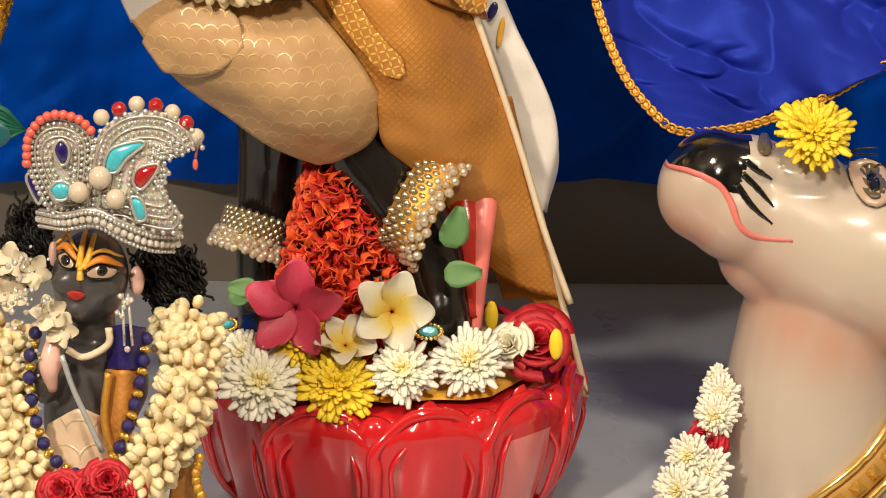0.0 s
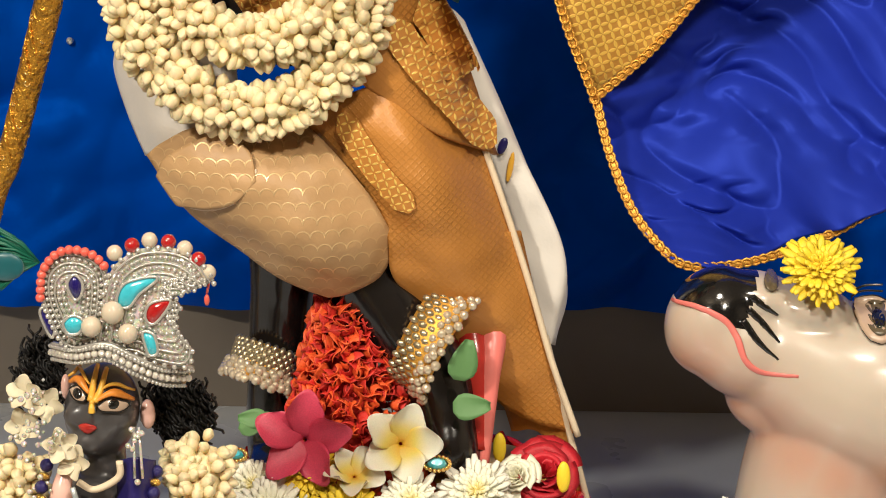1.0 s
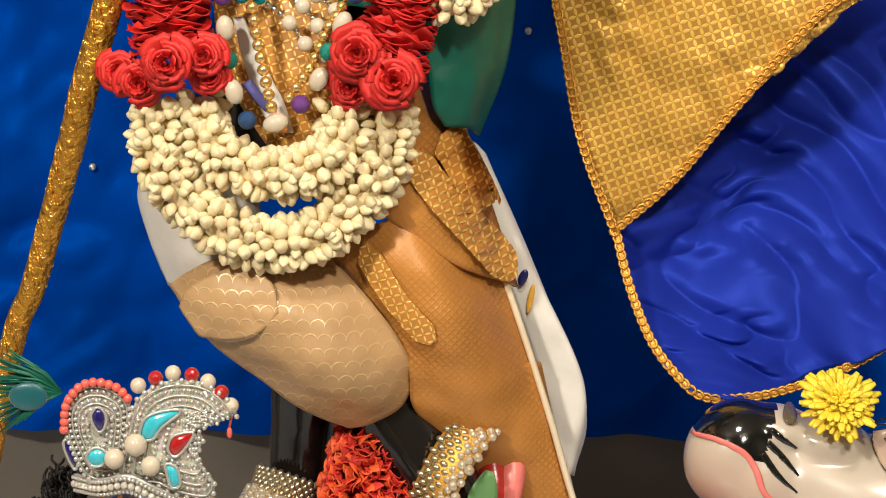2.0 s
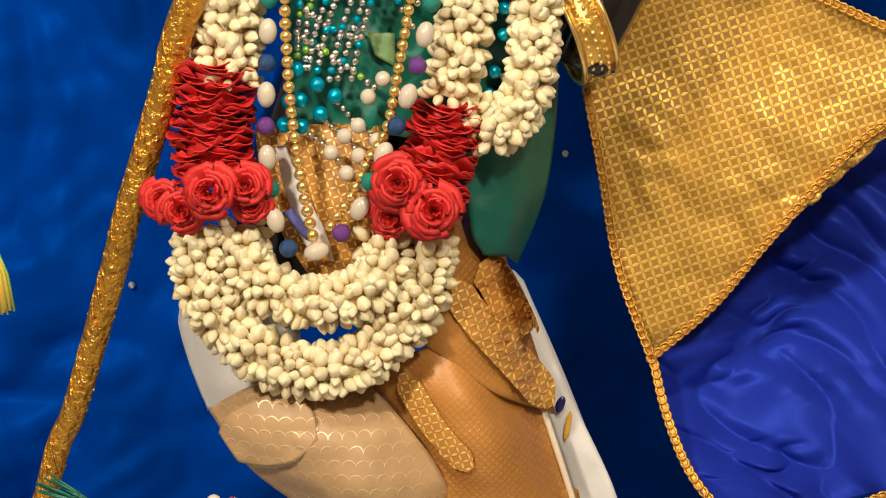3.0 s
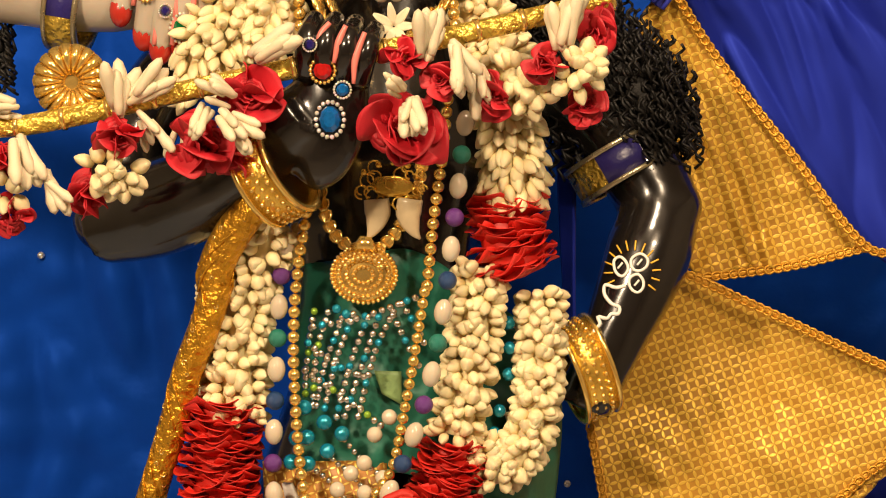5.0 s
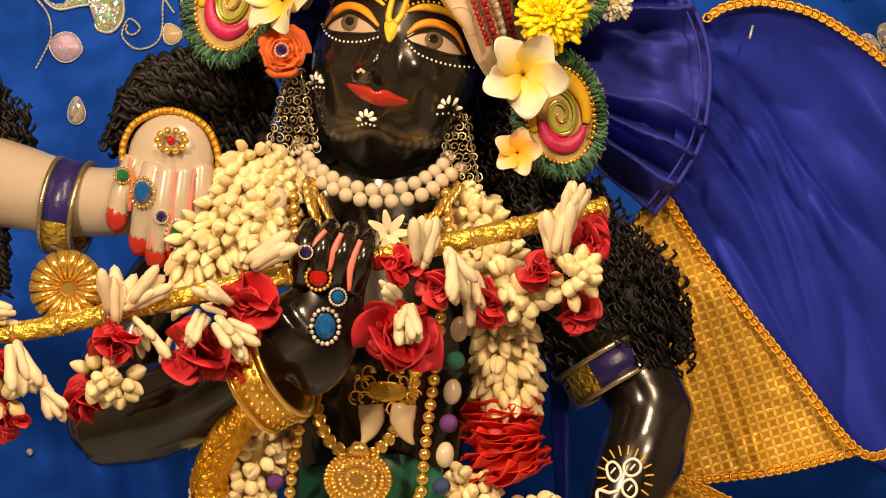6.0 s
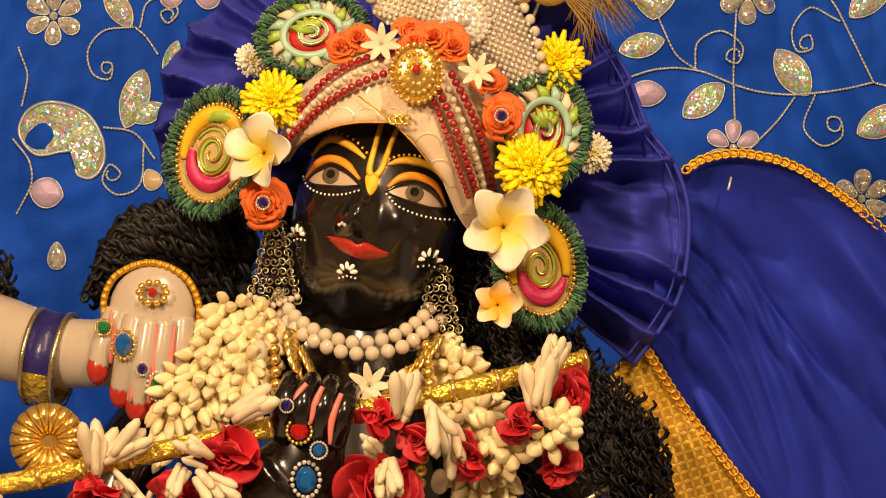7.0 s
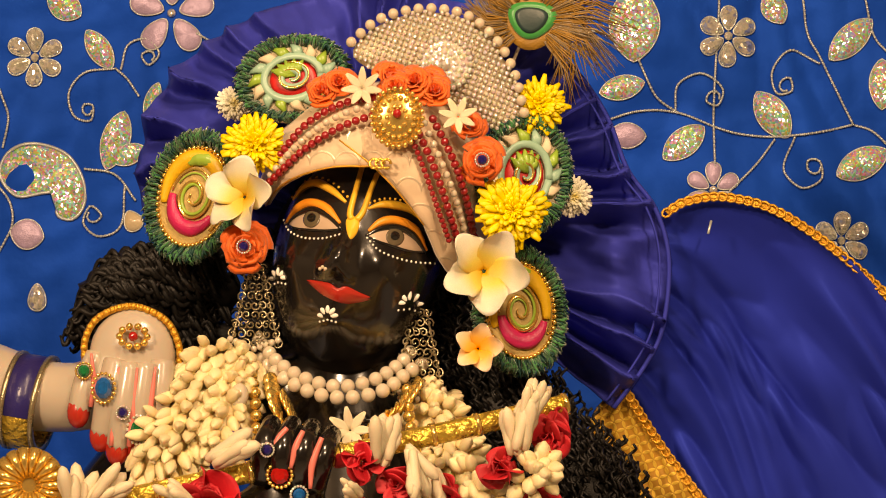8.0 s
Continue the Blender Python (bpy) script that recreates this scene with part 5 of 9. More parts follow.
def frangipani(at, r, facing, m, label, spin=0, cup=0.15):
    key = ("frangipani", m.name)
    if key not in MESH:
        MESH[key] = mesh_of("petal", petal_geo(1.0, 0.36 if m is M_FRANGP else 0.43, 0.2, 0.16, 12, 11, 0.02, 0.2, 0.34), m)
    ob = thing("frangipani", at, label, "flower")
    set_at(ob, at, facing, spin, r)
    for k in range(5):
        p = new("petal", MESH[key])
        p.parent = ob
        p.matrix_basis = Matrix.Rotation(radians(72 * k), 4, "Y") @ Matrix.Rotation(cup, 4, "X")
    return ob


def rose_meshes(m, seed):
    """The heart of a rose, and its outer petals one by one."""
    rnd = random.Random(seed)
    heart, outer = Geo(), []
    for k in range(17):
        f = k / 16
        a = k * 2.4 + rnd.uniform(-0.45, 0.45)
        r0, h = 0.1 + 0.72 * f, (0.75 - 0.45 * f) * rnd.uniform(0.85, 1.12)
        nu, nv = 6, 8
        lip = [rnd.uniform(-0.05, 0.05) for _ in range(nv)]
        vs = []
        for i in range(nu):
            u = i / (nu - 1)
            for j in range(nv):
                w = -1 + 2 * j / (nv - 1)
                ang = a + w * (1.25 - 0.55 * f)
                flare = r0 * (0.35 + 0.75 * u ** 0.8) + (0.22 * f * u ** 4) + lip[j] * u * u
                hh = h * (u - 0.25 * (f * u ** 5)) * (1 - 0.2 * w * w * u) + lip[nv - 1 - j] * u ** 3
                vs.append((flare * math.cos(ang), -hh - 0.1 * (1 - f), flare * math.sin(ang)))
        vs += [(x * 0.96, y + 0.02, z * 0.96) for x, y, z in vs]
        kk = nu * nv
        fs = []
        for i in range(nu - 1):
            for j in range(nv - 1):
                q = i * nv + j
                fs += [(q, q + 1, q + nv + 1, q + nv), (kk + q, kk + q + nv, kk + q + nv + 1, kk + q + 1)]
        top = [(nu - 1) * nv + j for j in range(nv)]
        fs += [(x, y, kk + y, kk + x) for x, y in zip(top, top[1:])]
        if k < 4:
            heart.add(vs, fs)
        else:
            outer.append(mesh_of("petal", Geo().add(vs, fs), m))
    return mesh_of("rose", heart, m), outer


def rose(at, r, facing, m, label, seed=0, spin=0, parent=None, group=""):
    key = ("rose", m.name, seed % 4)
    if key not in MESH:
        MESH[key] = rose_meshes(m, seed % 4)
    heart, outer = MESH[key]
    ob = new("rose", heart)
    if parent:
        ob.parent = parent
        at = Vector(at) - place_of(parent)
    set_at(ob, at, facing, spin, r)
    for me in outer:
        p = new("petal", me)
        p.parent = ob
    return ob if parent else tagged(ob, label, "flower", group)


def bud_mesh(name, m, slim=0.36, n=9, lobes=1.0):
    g = Geo()
    prof = [(0, 0), (0.6, 0.05), (0.86, 0.22), (1.0, 0.42), (0.94, 0.6), (0.66, 0.8), (0.26, 0.95), (0, 1.0)] if lobes else \
        [(0, 0), (0.6, 0.05), (0.75, 0.22), (0.8, 0.5), (1.0, 0.72), (0.62, 0.92), (0, 1.0)]
    vs, fs = [(0, 0, 0)], []
    for r, z in prof[1:-1]:
        for j in range(n):
            a = 2 * math.pi * j / n
            w = slim * r * (1 + 0.2 * lobes * math.cos(3 * a - 1.6 * z) * z)
            vs.append((w * math.cos(a), w * math.sin(a), z))
    vs.append((0, 0, 1.0))
    fs += [(0, 1 + (j + 1) % n, 1 + j) for j in range(n)]
    for i in range(len(prof) - 3):
        for j in range(n):
            a, b = 1 + i * n + j, 1 + i * n + (j + 1) % n
            fs.append((a, b, b + n, a + n))
    e = len(vs) - 1
    fs += [(e, e - n + j, e - n + (j + 1) % n) for j in range(n)]
    g.add(vs, fs, 0, [v[2] for v in vs])
    return mesh_of(name, g, m)


BUDS = [bud_mesh("bud", M_BUD, 0.36), bud_mesh("bud", M_BUD, 0.4), bud_mesh("bud", M_BUD, 0.32)]


def jasmine_strand(parent, pts, radius, seed, step=0.007, per=10, long=0.0152, name="bud_strand", slim=1.0):
    """Jasmine buds tied round a thread, every bud a piece of its own."""
    rnd = random.Random(seed)
    core = Geo()
    tube(core, spline(pts, 40), radius * 0.6, 8)
    strand = part(name, core, M_BUD, parent)
    off = place_of(strand)
    count = 0
    for i, (p, t) in enumerate(along(pts, step)):
        side = t.cross(Vector((0, 1, 0)))
        side.normalize()
        up = side.cross(t)
        for k in range(per):
            a = 2 * math.pi * (k + 0.5 * (i % 2)) / per + rnd.uniform(-0.25, 0.25)
            d = side * math.cos(a) + up * math.sin(a)
            if d.y > 0.55 or count >= 300:
                continue
            lean = (d * (0.8 if slim == 1.0 else 0.55) + t * (rnd.uniform(-0.35, 0.6) if slim == 1.0 else rnd.uniform(0.3, 1.1)) + Vector([rnd.uniform(-0.35, 0.35) for _ in range(3)])).normalized()
            s = long * rnd.uniform(0.85, 1.15)
            at = p + d * (radius - s * 0.62) + t * rnd.uniform(-0.003, 0.003)
            ob = new("bud", BUDS[rnd.randrange(3)])
            ob.parent = strand
            ob.matrix_basis = Matrix.Translation(at - off) @ Vector((0, 0, 1)).rotation_difference(lean).to_matrix().to_4x4() @ Matrix.Diagonal((s * slim, s * slim, s, 1))
            count += 1
    return strand


PETALS = [mesh_of("petal", petal_geo(1.0, 0.72, 0.16, 0.08 + 0.1 * k, 6, 7, 0.025, 0.16 * (k - 1), 0.22), M_ROSE) for k in range(3)]


def petal_strand(parent, pts, radius, seed, step=0.0044, per=8):
    """Rose petals threaded flat into a thick red band."""
    rnd = random.Random(seed)
    core = Geo()
    tube(core, spline(pts, 24), radius * 0.62, 10)
    strand = part("petal_band", core, M_ROSE, parent, "band of threaded red rose petals")
    off = place_of(strand)
    for i, (p, t) in enumerate(along(pts, step)):
        side = t.cross(Vector((0, 1, 0))).normalized()
        up = side.cross(t)
        for k in range(per):
            a = 2 * math.pi * (k + rnd.random()) / per
            d = side * math.cos(a) + up * math.sin(a)
            if d.y > 0.6:
                continue
            s = radius * rnd.uniform(0.48, 0.64)
            z = (d + t * rnd.uniform(-0.25, 0.15)).normalized()
            y = (t + Vector([rnd.uniform(-0.15, 0.15) for _ in range(3)])).normalized()
            x = y.cross(z).normalized()
            y = z.cross(x)
            ob = new("petal", PETALS[rnd.randrange(3)])
            ob.parent = strand
            ob.matrix_basis = Matrix.Translation(p + d * radius * 0.42 - off) @ Matrix((x, y, z)).transposed().to_4x4() @ Matrix.Diagonal((s, s, s, 1))
    return strand


# ---- garlands of the main statue ----
gar = thing("flower_garland", (-0.163, -0.13, 0.421), "long garland of cream jasmine buds with red rose bands", "garland")
jasmine_strand(gar, [(-0.238, -0.07, 1.058), (-0.251, -0.1, 1.019), (-0.271, -0.12, 0.981), (-0.27, -0.125, 0.948)], 0.035, 1, per=13, long=0.021, slim=0.72)
jasmine_strand(gar, [(-0.217, -0.07, 1.059), (-0.226, -0.11, 1.02), (-0.231, -0.125, 0.986)], 0.025, 2, per=12, long=0.021, slim=0.72)
jasmine_strand(gar, [(-0.216, -0.13, 0.84), (-0.235, -0.125, 0.795), (-0.244, -0.12, 0.738), (-0.245, -0.12, 0.678)], 0.0255, 3)
jasmine_strand(gar, [(-0.259, -0.1, 0.798), (-0.267, -0.1, 0.74), (-0.27, -0.1, 0.692)], 0.018, 31)
petal_strand(gar, [(-0.257, -0.12, 0.683), (-0.259, -0.12, 0.647), (-0.258, -0.12, 0.609), (-0.256, -0.12, 0.592)], 0.036, 4)
jasmine_strand(gar, [(-0.265, -0.12, 0.552), (-0.269, -0.125, 0.519), (-0.257, -0.13, 0.486), (-0.225, -0.135, 0.454), (-0.187, -0.138, 0.437), (-0.144, -0.135, 0.438), (-0.107, -0.13, 0.466), (-0.082, -0.125, 0.5), (-0.076, -0.12, 0.547)], 0.022, 5, per=9)
jasmine_strand(gar, [(-0.233, -0.115, 0.552), (-0.229, -0.125, 0.52), (-0.202, -0.135, 0.501), (-0.168, -0.14, 0.493), (-0.135, -0.14, 0.501), (-0.112, -0.135, 0.522), (-0.118, -0.12, 0.543)], 0.021, 6, per=9)
petal_strand(gar, [(-0.064, -0.115, 0.654), (-0.068, -0.115, 0.623), (-0.077, -0.12, 0.59), (-0.081, -0.12, 0.561)], 0.033, 7)
for k, (c, r) in enumerate((((-0.256, -0.155, 0.588), 0.024), ((-0.227, -0.15, 0.593), 0.02), ((-0.282, -0.14, 0.569), 0.02), ((-0.298, -0.13, 0.576), 0.02), ((-0.102, -0.155, 0.599), 0.024),
                            ((-0.073, -0.155, 0.576), 0.025), ((-0.108, -0.14, 0.568), 0.02), ((-0.223, -0.14, 0.575), 0.018))):
    rose(c, r, (0.1 * (k % 3 - 1), -1, 0.1 * (k % 2)), M_ROSE, "", k, 40 * k, gar)
jasmine_strand(gar, [(-0.063, -0.06, 1.027), (-0.045, -0.09, 0.998), (-0.03, -0.115, 0.956), (-0.021, -0.115, 0.909), (-0.02, -0.11, 0.866)], 0.03, 8, per=12, long=0.019, slim=0.78)
petal_strand(gar, [(-0.025, -0.105, 0.853), (-0.022, -0.11, 0.828), (-0.01, -0.11, 0.8)], 0.037, 9)
jasmine_strand(gar, [(-0.045, -0.115, 0.806), (-0.048, -0.115, 0.757), (-0.053, -0.115, 0.709), (-0.063, -0.115, 0.666)], 0.022, 10)
jasmine_strand(gar, [(0.006, -0.105, 0.783), (0.007, -0.105, 0.734), (0.004, -0.105, 0.686), (-0.008, -0.108, 0.65), (-0.029, -0.11, 0.635), (-0.044, -0.11, 0.652)], 0.0195, 11)

# ---- beads and jewels ----
SPHERE = Geo()
ball(SPHERE, (0, 0, 0), 1.0, None, 12, 8)


def bead_mesh(name, m):
    key = ("bead", name, m.name)
    if key not in MESH:
        MESH[key] = mesh_of(name, SPHERE, m)
    return MESH[key]


def bead(parent, at, r, m, name="bead", stretch=1.0, heading=None):
    ob = new(name, bead_mesh(name, m))
    ob.parent = parent
    rot = Vector((0, 0, 1)).rotation_difference(heading).to_matrix().to_4x4() if heading else Matrix.Identity(4)
    ob.matrix_basis = Matrix.Translation(Vector(at) - place_of(parent)) @ rot @ Matrix.Diagonal((r, r, r * stretch, 1))
    return ob


def bead_row(parent, pts, r, m, step=None, name="bead"):
    for p, t in along(pts, step or 1.95 * r):
        bead(parent, p, r, m, name)


pn = thing("pearl_necklace", (-0.132, -0.1, 1.029), "two-row cream pearl necklace round the statue's neck", "necklace")
bead_row(pn, [(-0.204, -0.06, 1.078), (-0.186, -0.09, 1.059), (-0.161, -0.108, 1.045), (-0.132, -0.115, 1.039), (-0.104, -0.11, 1.045), (-0.083, -0.09, 1.059), (-0.074, -0.075, 1.07)], 0.0062, M_PEARL, name="pearl")
bead_row(pn, [(-0.201, -0.07, 1.061), (-0.178, -0.1, 1.044), (-0.15, -0.115, 1.032), (-0.122, -0.118, 1.03), (-0.094, -0.11, 1.037), (-0.076, -0.09, 1.052), (-0.064, -0.075, 1.06)], 0.0064, M_PEARL, name="pearl")

gc = thing("gold_bead_chain", (-0.175, -0.14, 0.55), "long chain of shiny gold beads", "necklace")
bead_row(gc, [(-0.211, -0.08, 1.058), (-0.202, -0.115, 1.03), (-0.198, -0.13, 0.997), (-0.194, -0.14, 0.96)], 0.0052, M_GOLDS)
bead_row(gc, [(-0.189, -0.145, 0.849), (-0.196, -0.142, 0.788), (-0.197, -0.142, 0.732), (-0.192, -0.142, 0.661), (-0.184, -0.142, 0.605), (-0.173, -0.14, 0.55)], 0.0052, M_GOLDS)
bead_row(gc, [(-0.075, -0.1, 1.038), (-0.072, -0.125, 1.014), (-0.066, -0.14, 0.987)], 0.0052, M_GOLDS)
bead_row(gc, [(-0.074, -0.14, 0.955), (-0.078, -0.14, 0.899), (-0.084, -0.14, 0.843), (-0.088, -0.14, 0.791)], 0.0052, M_GOLDS)
bead_row(gc, [(-0.09, -0.14, 0.786), (-0.097, -0.14, 0.734), (-0.105, -0.14, 0.682), (-0.113, -0.14, 0.639), (-0.127, -0.138, 0.615), (-0.14, -0.136, 0.586), (-0.158, -0.14, 0.558)], 0.0048, M_GOLDS)

cn = thing("mixed_bead_necklace", (-0.177, -0.14, 0.533), "long necklace of oval pearls and purple, teal and blue beads", "necklace")
CYC = [M_PURPLE, M_TEALB, M_BLUEB]
for path in ([(-0.214, -0.125, 1.029), (-0.214, -0.135, 0.996), (-0.222, -0.14, 0.959)],
             [(-0.206, -0.14, 0.822), (-0.21, -0.138, 0.778), (-0.211, -0.138, 0.731), (-0.212, -0.138, 0.679), (-0.212, -0.138, 0.627), (-0.206, -0.14, 0.575), (-0.199, -0.142, 0.55), (-0.184, -0.142, 0.533), (-0.158, -0.142, 0.544), (-0.136, -0.142, 0.57), (-0.126, -0.15, 0.596), (-0.105, -0.155, 0.642), (-0.089, -0.155, 0.689), (-0.079, -0.153, 0.736), (-0.072, -0.153, 0.785), (-0.068, -0.15, 0.831), (-0.064, -0.145, 0.877), (-0.06, -0.14, 0.926)]):
    for i, (p, t) in enumerate(along(path, 0.0255)):
        if i % 2:
            bead(cn, p, 0.0078, CYC[(i // 2) % 3], "round_bead")
        else:
            bead(cn, p, 0.0078, M_PEARL, "oval_pearl", 1.4, t)
for k, (p) in enumerate([(-0.02, -0.105, 0.759), (-0.019, -0.105, 0.738), (-0.019, -0.105, 0.716), (-0.026, -0.105, 0.685), (-0.03, -0.105, 0.666)]):
    bead(cn, p, 0.0058, M_TURQ, "turquoise_bead")

net = thing("bead_net", (-0.141, -0.13, 0.595), "net of silver, lime and turquoise beads with pearl drops", "necklace")
for k, (p) in enumerate(([(-0.182, -0.125, 0.766), (-0.186, -0.125, 0.735), (-0.188, -0.125, 0.697)], [(-0.17, -0.128, 0.766), (-0.179, -0.128, 0.731), (-0.181, -0.128, 0.688)], [(-0.158, -0.128, 0.762), (-0.172, -0.128, 0.721), (-0.178, -0.128, 0.688)], [(-0.149, -0.13, 0.765), (-0.162, -0.13, 0.727), (-0.171, -0.13, 0.686)],
                         [(-0.137, -0.13, 0.763), (-0.151, -0.13, 0.722), (-0.161, -0.13, 0.679)], [(-0.128, -0.13, 0.763), (-0.141, -0.13, 0.722), (-0.154, -0.13, 0.68)], [(-0.116, -0.13, 0.768), (-0.131, -0.13, 0.732), (-0.143, -0.13, 0.68)], [(-0.116, -0.13, 0.765), (-0.104, -0.13, 0.742), (-0.094, -0.13, 0.724)],
                         [(-0.109, -0.13, 0.775), (-0.097, -0.13, 0.757), (-0.09, -0.13, 0.743)], [(-0.182, -0.13, 0.754), (-0.144, -0.13, 0.762), (-0.098, -0.13, 0.78)], [(-0.186, -0.13, 0.74), (-0.162, -0.13, 0.722), (-0.139, -0.13, 0.713)], [(-0.188, -0.13, 0.717), (-0.167, -0.13, 0.703), (-0.143, -0.13, 0.687), (-0.124, -0.13, 0.673)])):
    for i, (q, t) in enumerate(along(p, 0.0068)):
        bead(net, q, 0.0033, (M_LIMEB if k in (0, 1, 11) else M_TURQ) if (i + k) % 5 == 0 else M_STEEL, "small_bead")
for k, p in enumerate([(-0.188, -0.13, 0.686), (-0.171, -0.13, 0.674), (-0.156, -0.13, 0.665), (-0.185, -0.13, 0.661), (-0.168, -0.13, 0.65), (-0.198, -0.13, 0.64), (-0.184, -0.13, 0.639), (-0.194, -0.13, 0.66), (-0.163, -0.13, 0.769), (-0.155, -0.13, 0.765)]):
    bead(net, p, 0.0068 if k < 8 else 0.004, M_TURQ, "turquoise_bead")
for p in [(-0.148, -0.13, 0.632), (-0.137, -0.13, 0.641), (-0.159, -0.13, 0.618), (-0.136, -0.13, 0.616), (-0.146, -0.13, 0.601), (-0.121, -0.13, 0.629), (-0.117, -0.13, 0.68), (-0.129, -0.13, 0.665), (-0.13, -0.13, 0.591)]:
    bead(net, p, 0.0068, M_PEARL, "pearl")
for k, p in enumerate(([(-0.168, -0.128, 0.648), (-0.159, -0.128, 0.639), (-0.148, -0.128, 0.632)], [(-0.182, -0.128, 0.636), (-0.17, -0.128, 0.628), (-0.159, -0.128, 0.618), (-0.146, -0.128, 0.601)], [(-0.154, -0.128, 0.66), (-0.137, -0.128, 0.641), (-0.121, -0.128, 0.629)], [(-0.148, -0.128, 0.632), (-0.136, -0.128, 0.615), (-0.131, -0.128, 0.591)])):
    bead_row(net, p, 0.0026, M_STEEL, 0.006, "small_bead")

med = thing("gold_medallion", (-0.14, -0.12, 0.774), "domed gold medallion pendant with beaded rings", "pendant")
mc = Vector((-0.141, -0.125, 0.798))
g = Geo()
ball(g, mc, (0.0275, 0.01, 0.024), None, 24, 12)
part("disc", g, M_GOLDS, med)
g = Geo()
for rr, n in ((0.027, 40), (0.021, 32), (0.0145, 22), (0.008, 12)):
    for k in range(n):
        a = 2 * math.pi * k / n
        ball(g, mc + Vector((rr * math.cos(a), -0.0105 * math.sqrt(max(0.05, 1 - (rr / 0.029) ** 2)), rr * 0.87 * math.sin(a))), 0.0021, None, 6, 5)
for k in range(9):
    a = radians(-20 - 140 * k / 8)
    ball(g, mc + Vector((0.016 * math.cos(a), -0.012, 0.004 + 0.0105 * abs(math.sin(a)))), 0.0027, None, 6, 5)
tagged(part("beading", g, M_GOLDS, med, "rings of tiny gold beads"), kind="stuff")
g = Geo()
tube(g, [mc + Vector((0, -0.004, 0.02)), mc + Vector((0.001, -0.006, 0.032))], [0.012, 0.005], 10, flat=0.5)
part("bail", g, M_GOLDS, med)
lc = thing("leaf_chain", (-0.146, -0.12, 0.817), "gold chain of overlapping leaf links", "necklace")
LEAFL = mesh_of("link", petal_geo(1.0, 0.5, 0.2, 0.2, 5, 5, 0.1), M_GOLDS)
for path in ([(-0.18, -0.12, 0.871), (-0.175, -0.12, 0.848), (-0.165, -0.12, 0.829), (-0.146, -0.12, 0.817)], [(-0.134, -0.12, 0.816), (-0.118, -0.12, 0.831), (-0.102, -0.12, 0.859), (-0.095, -0.12, 0.892)]):
    for p, t in along(path, 0.0085):
        ob = new("link", LEAFL)
        ob.parent = lc
        ob.matrix_basis = Matrix.Translation(p - place_of(lc)) @ Vector((0, 0, 1)).rotation_difference(t).to_matrix().to_4x4() @ Matrix.Diagonal((0.012,) * 3 + (1,))

cl = thing("claw_pendant", (-0.118, -0.13, 0.829), "pendant of two ivory claws under gold filigree", "pendant")
g = Geo()
rnd = random.Random(5)
fc = Vector((-0.119, -0.13, 0.872))
for k in range(26):
    c = fc + Vector((rnd.uniform(-0.026, 0.026), rnd.uniform(-0.003, 0.003), rnd.uniform(-0.014, 0.016)))
    rr = rnd.uniform(0.003, 0.006)
    tube(g, [c + Vector((rr * math.cos(a * 0.6), 0, rr * math.sin(a * 0.6))) for a in range(9)], 0.0009, 5)
for k in range(5):
    ball(g, fc + Vector((-0.024 + 0.012 * k, -0.002, 0.02 - 0.0022 * (k - 2) ** 2)), 0.003, None, 6, 5)
ball(g, fc, (0.018, 0.002, 0.009), None, 16, 8)
tagged(part("filigree", g, M_GOLD, cl), kind="stuff")
for sx, pts in ((1, [(-0.132, -0.13, 0.861), (-0.131, -0.13, 0.847), (-0.135, -0.13, 0.834), (-0.139, -0.13, 0.828)]), (-1, [(-0.104, -0.13, 0.862), (-0.105, -0.13, 0.848), (-0.1, -0.13, 0.835), (-0.095, -0.13, 0.829)])):
    g = Geo()
    tube(g, spline(pts, 12), [0.0105, 0.011, 0.007, 0.001], 12, flat=0.6)
    part("claw", g, M_IVORY, cl)


def gem(name, at, r, m, label, category="jewel", tall=1.0, setting=M_RHINE, facing=(0, -1, 0), teeth=18):
    """A cut stone in a beaded mount."""
    ob = thing(name, at, label, category)
    g = Geo()
    rot = orient(facing)
    c = Vector(at)
    vs, fs = [], []
    for ring, (f, d) in enumerate(((1.0, 0.0), (0.9, 0.25), (0.55, 0.5))):
        for k in range(10):
            a = 2 * math.pi * k / 10
            vs.append(c + rot @ Vector((r * 0.72 * f * math.cos(a), -r * d, r * 0.72 * tall * f * math.sin(a))))
    for i in range(2):
        for k in range(10):
            fs.append((i * 10 + k, i * 10 + (k + 1) % 10, (i + 1) * 10 + (k + 1) % 10, (i + 1) * 10 + k))
    fs += [tuple(range(20, 30)), tuple(range(9, -1, -1))]
    g.add(vs, fs)
    part("stone", g, m, ob, smooth=False)
    g = Geo()
    for k in range(teeth):
        a = 2 * math.pi * k / teeth
        ball(g, c + rot @ Vector((r * 0.9 * math.cos(a), -r * 0.1, r * 0.9 * tall * math.sin(a))), r * 0.16, None, 6, 5)
    tagged(part("mount", g, setting, ob), kind="stuff")
    return ob


gem("hand_jewel", (-0.166, -0.211, 0.927), 0.0125, M_GEMB, "oval blue stone in a rhinestone mount on the hand", tall=1.25)
gem("finger_ring", (-0.172, -0.22, 0.966), 0.011, M_GEMR, "round red stone finger ring in gold", "ring", setting=M_GOLDS)
gem("finger_ring", (-0.156, -0.219, 0.951), 0.0075, M_GEMB, "small round blue stone finger ring", "ring")
gem("finger_ring", (-0.182, -0.23, 0.986), 0.006, M_GEMN, "small dark blue stone finger ring", "ring")
gem("toe_jewel", (-0.016, -0.12, 0.128), 0.0125, M_GEMT, "turquoise stone toe ring in gold mount", "ring", 0.55, M_GOLDS, (0.1, -1, 0.6))
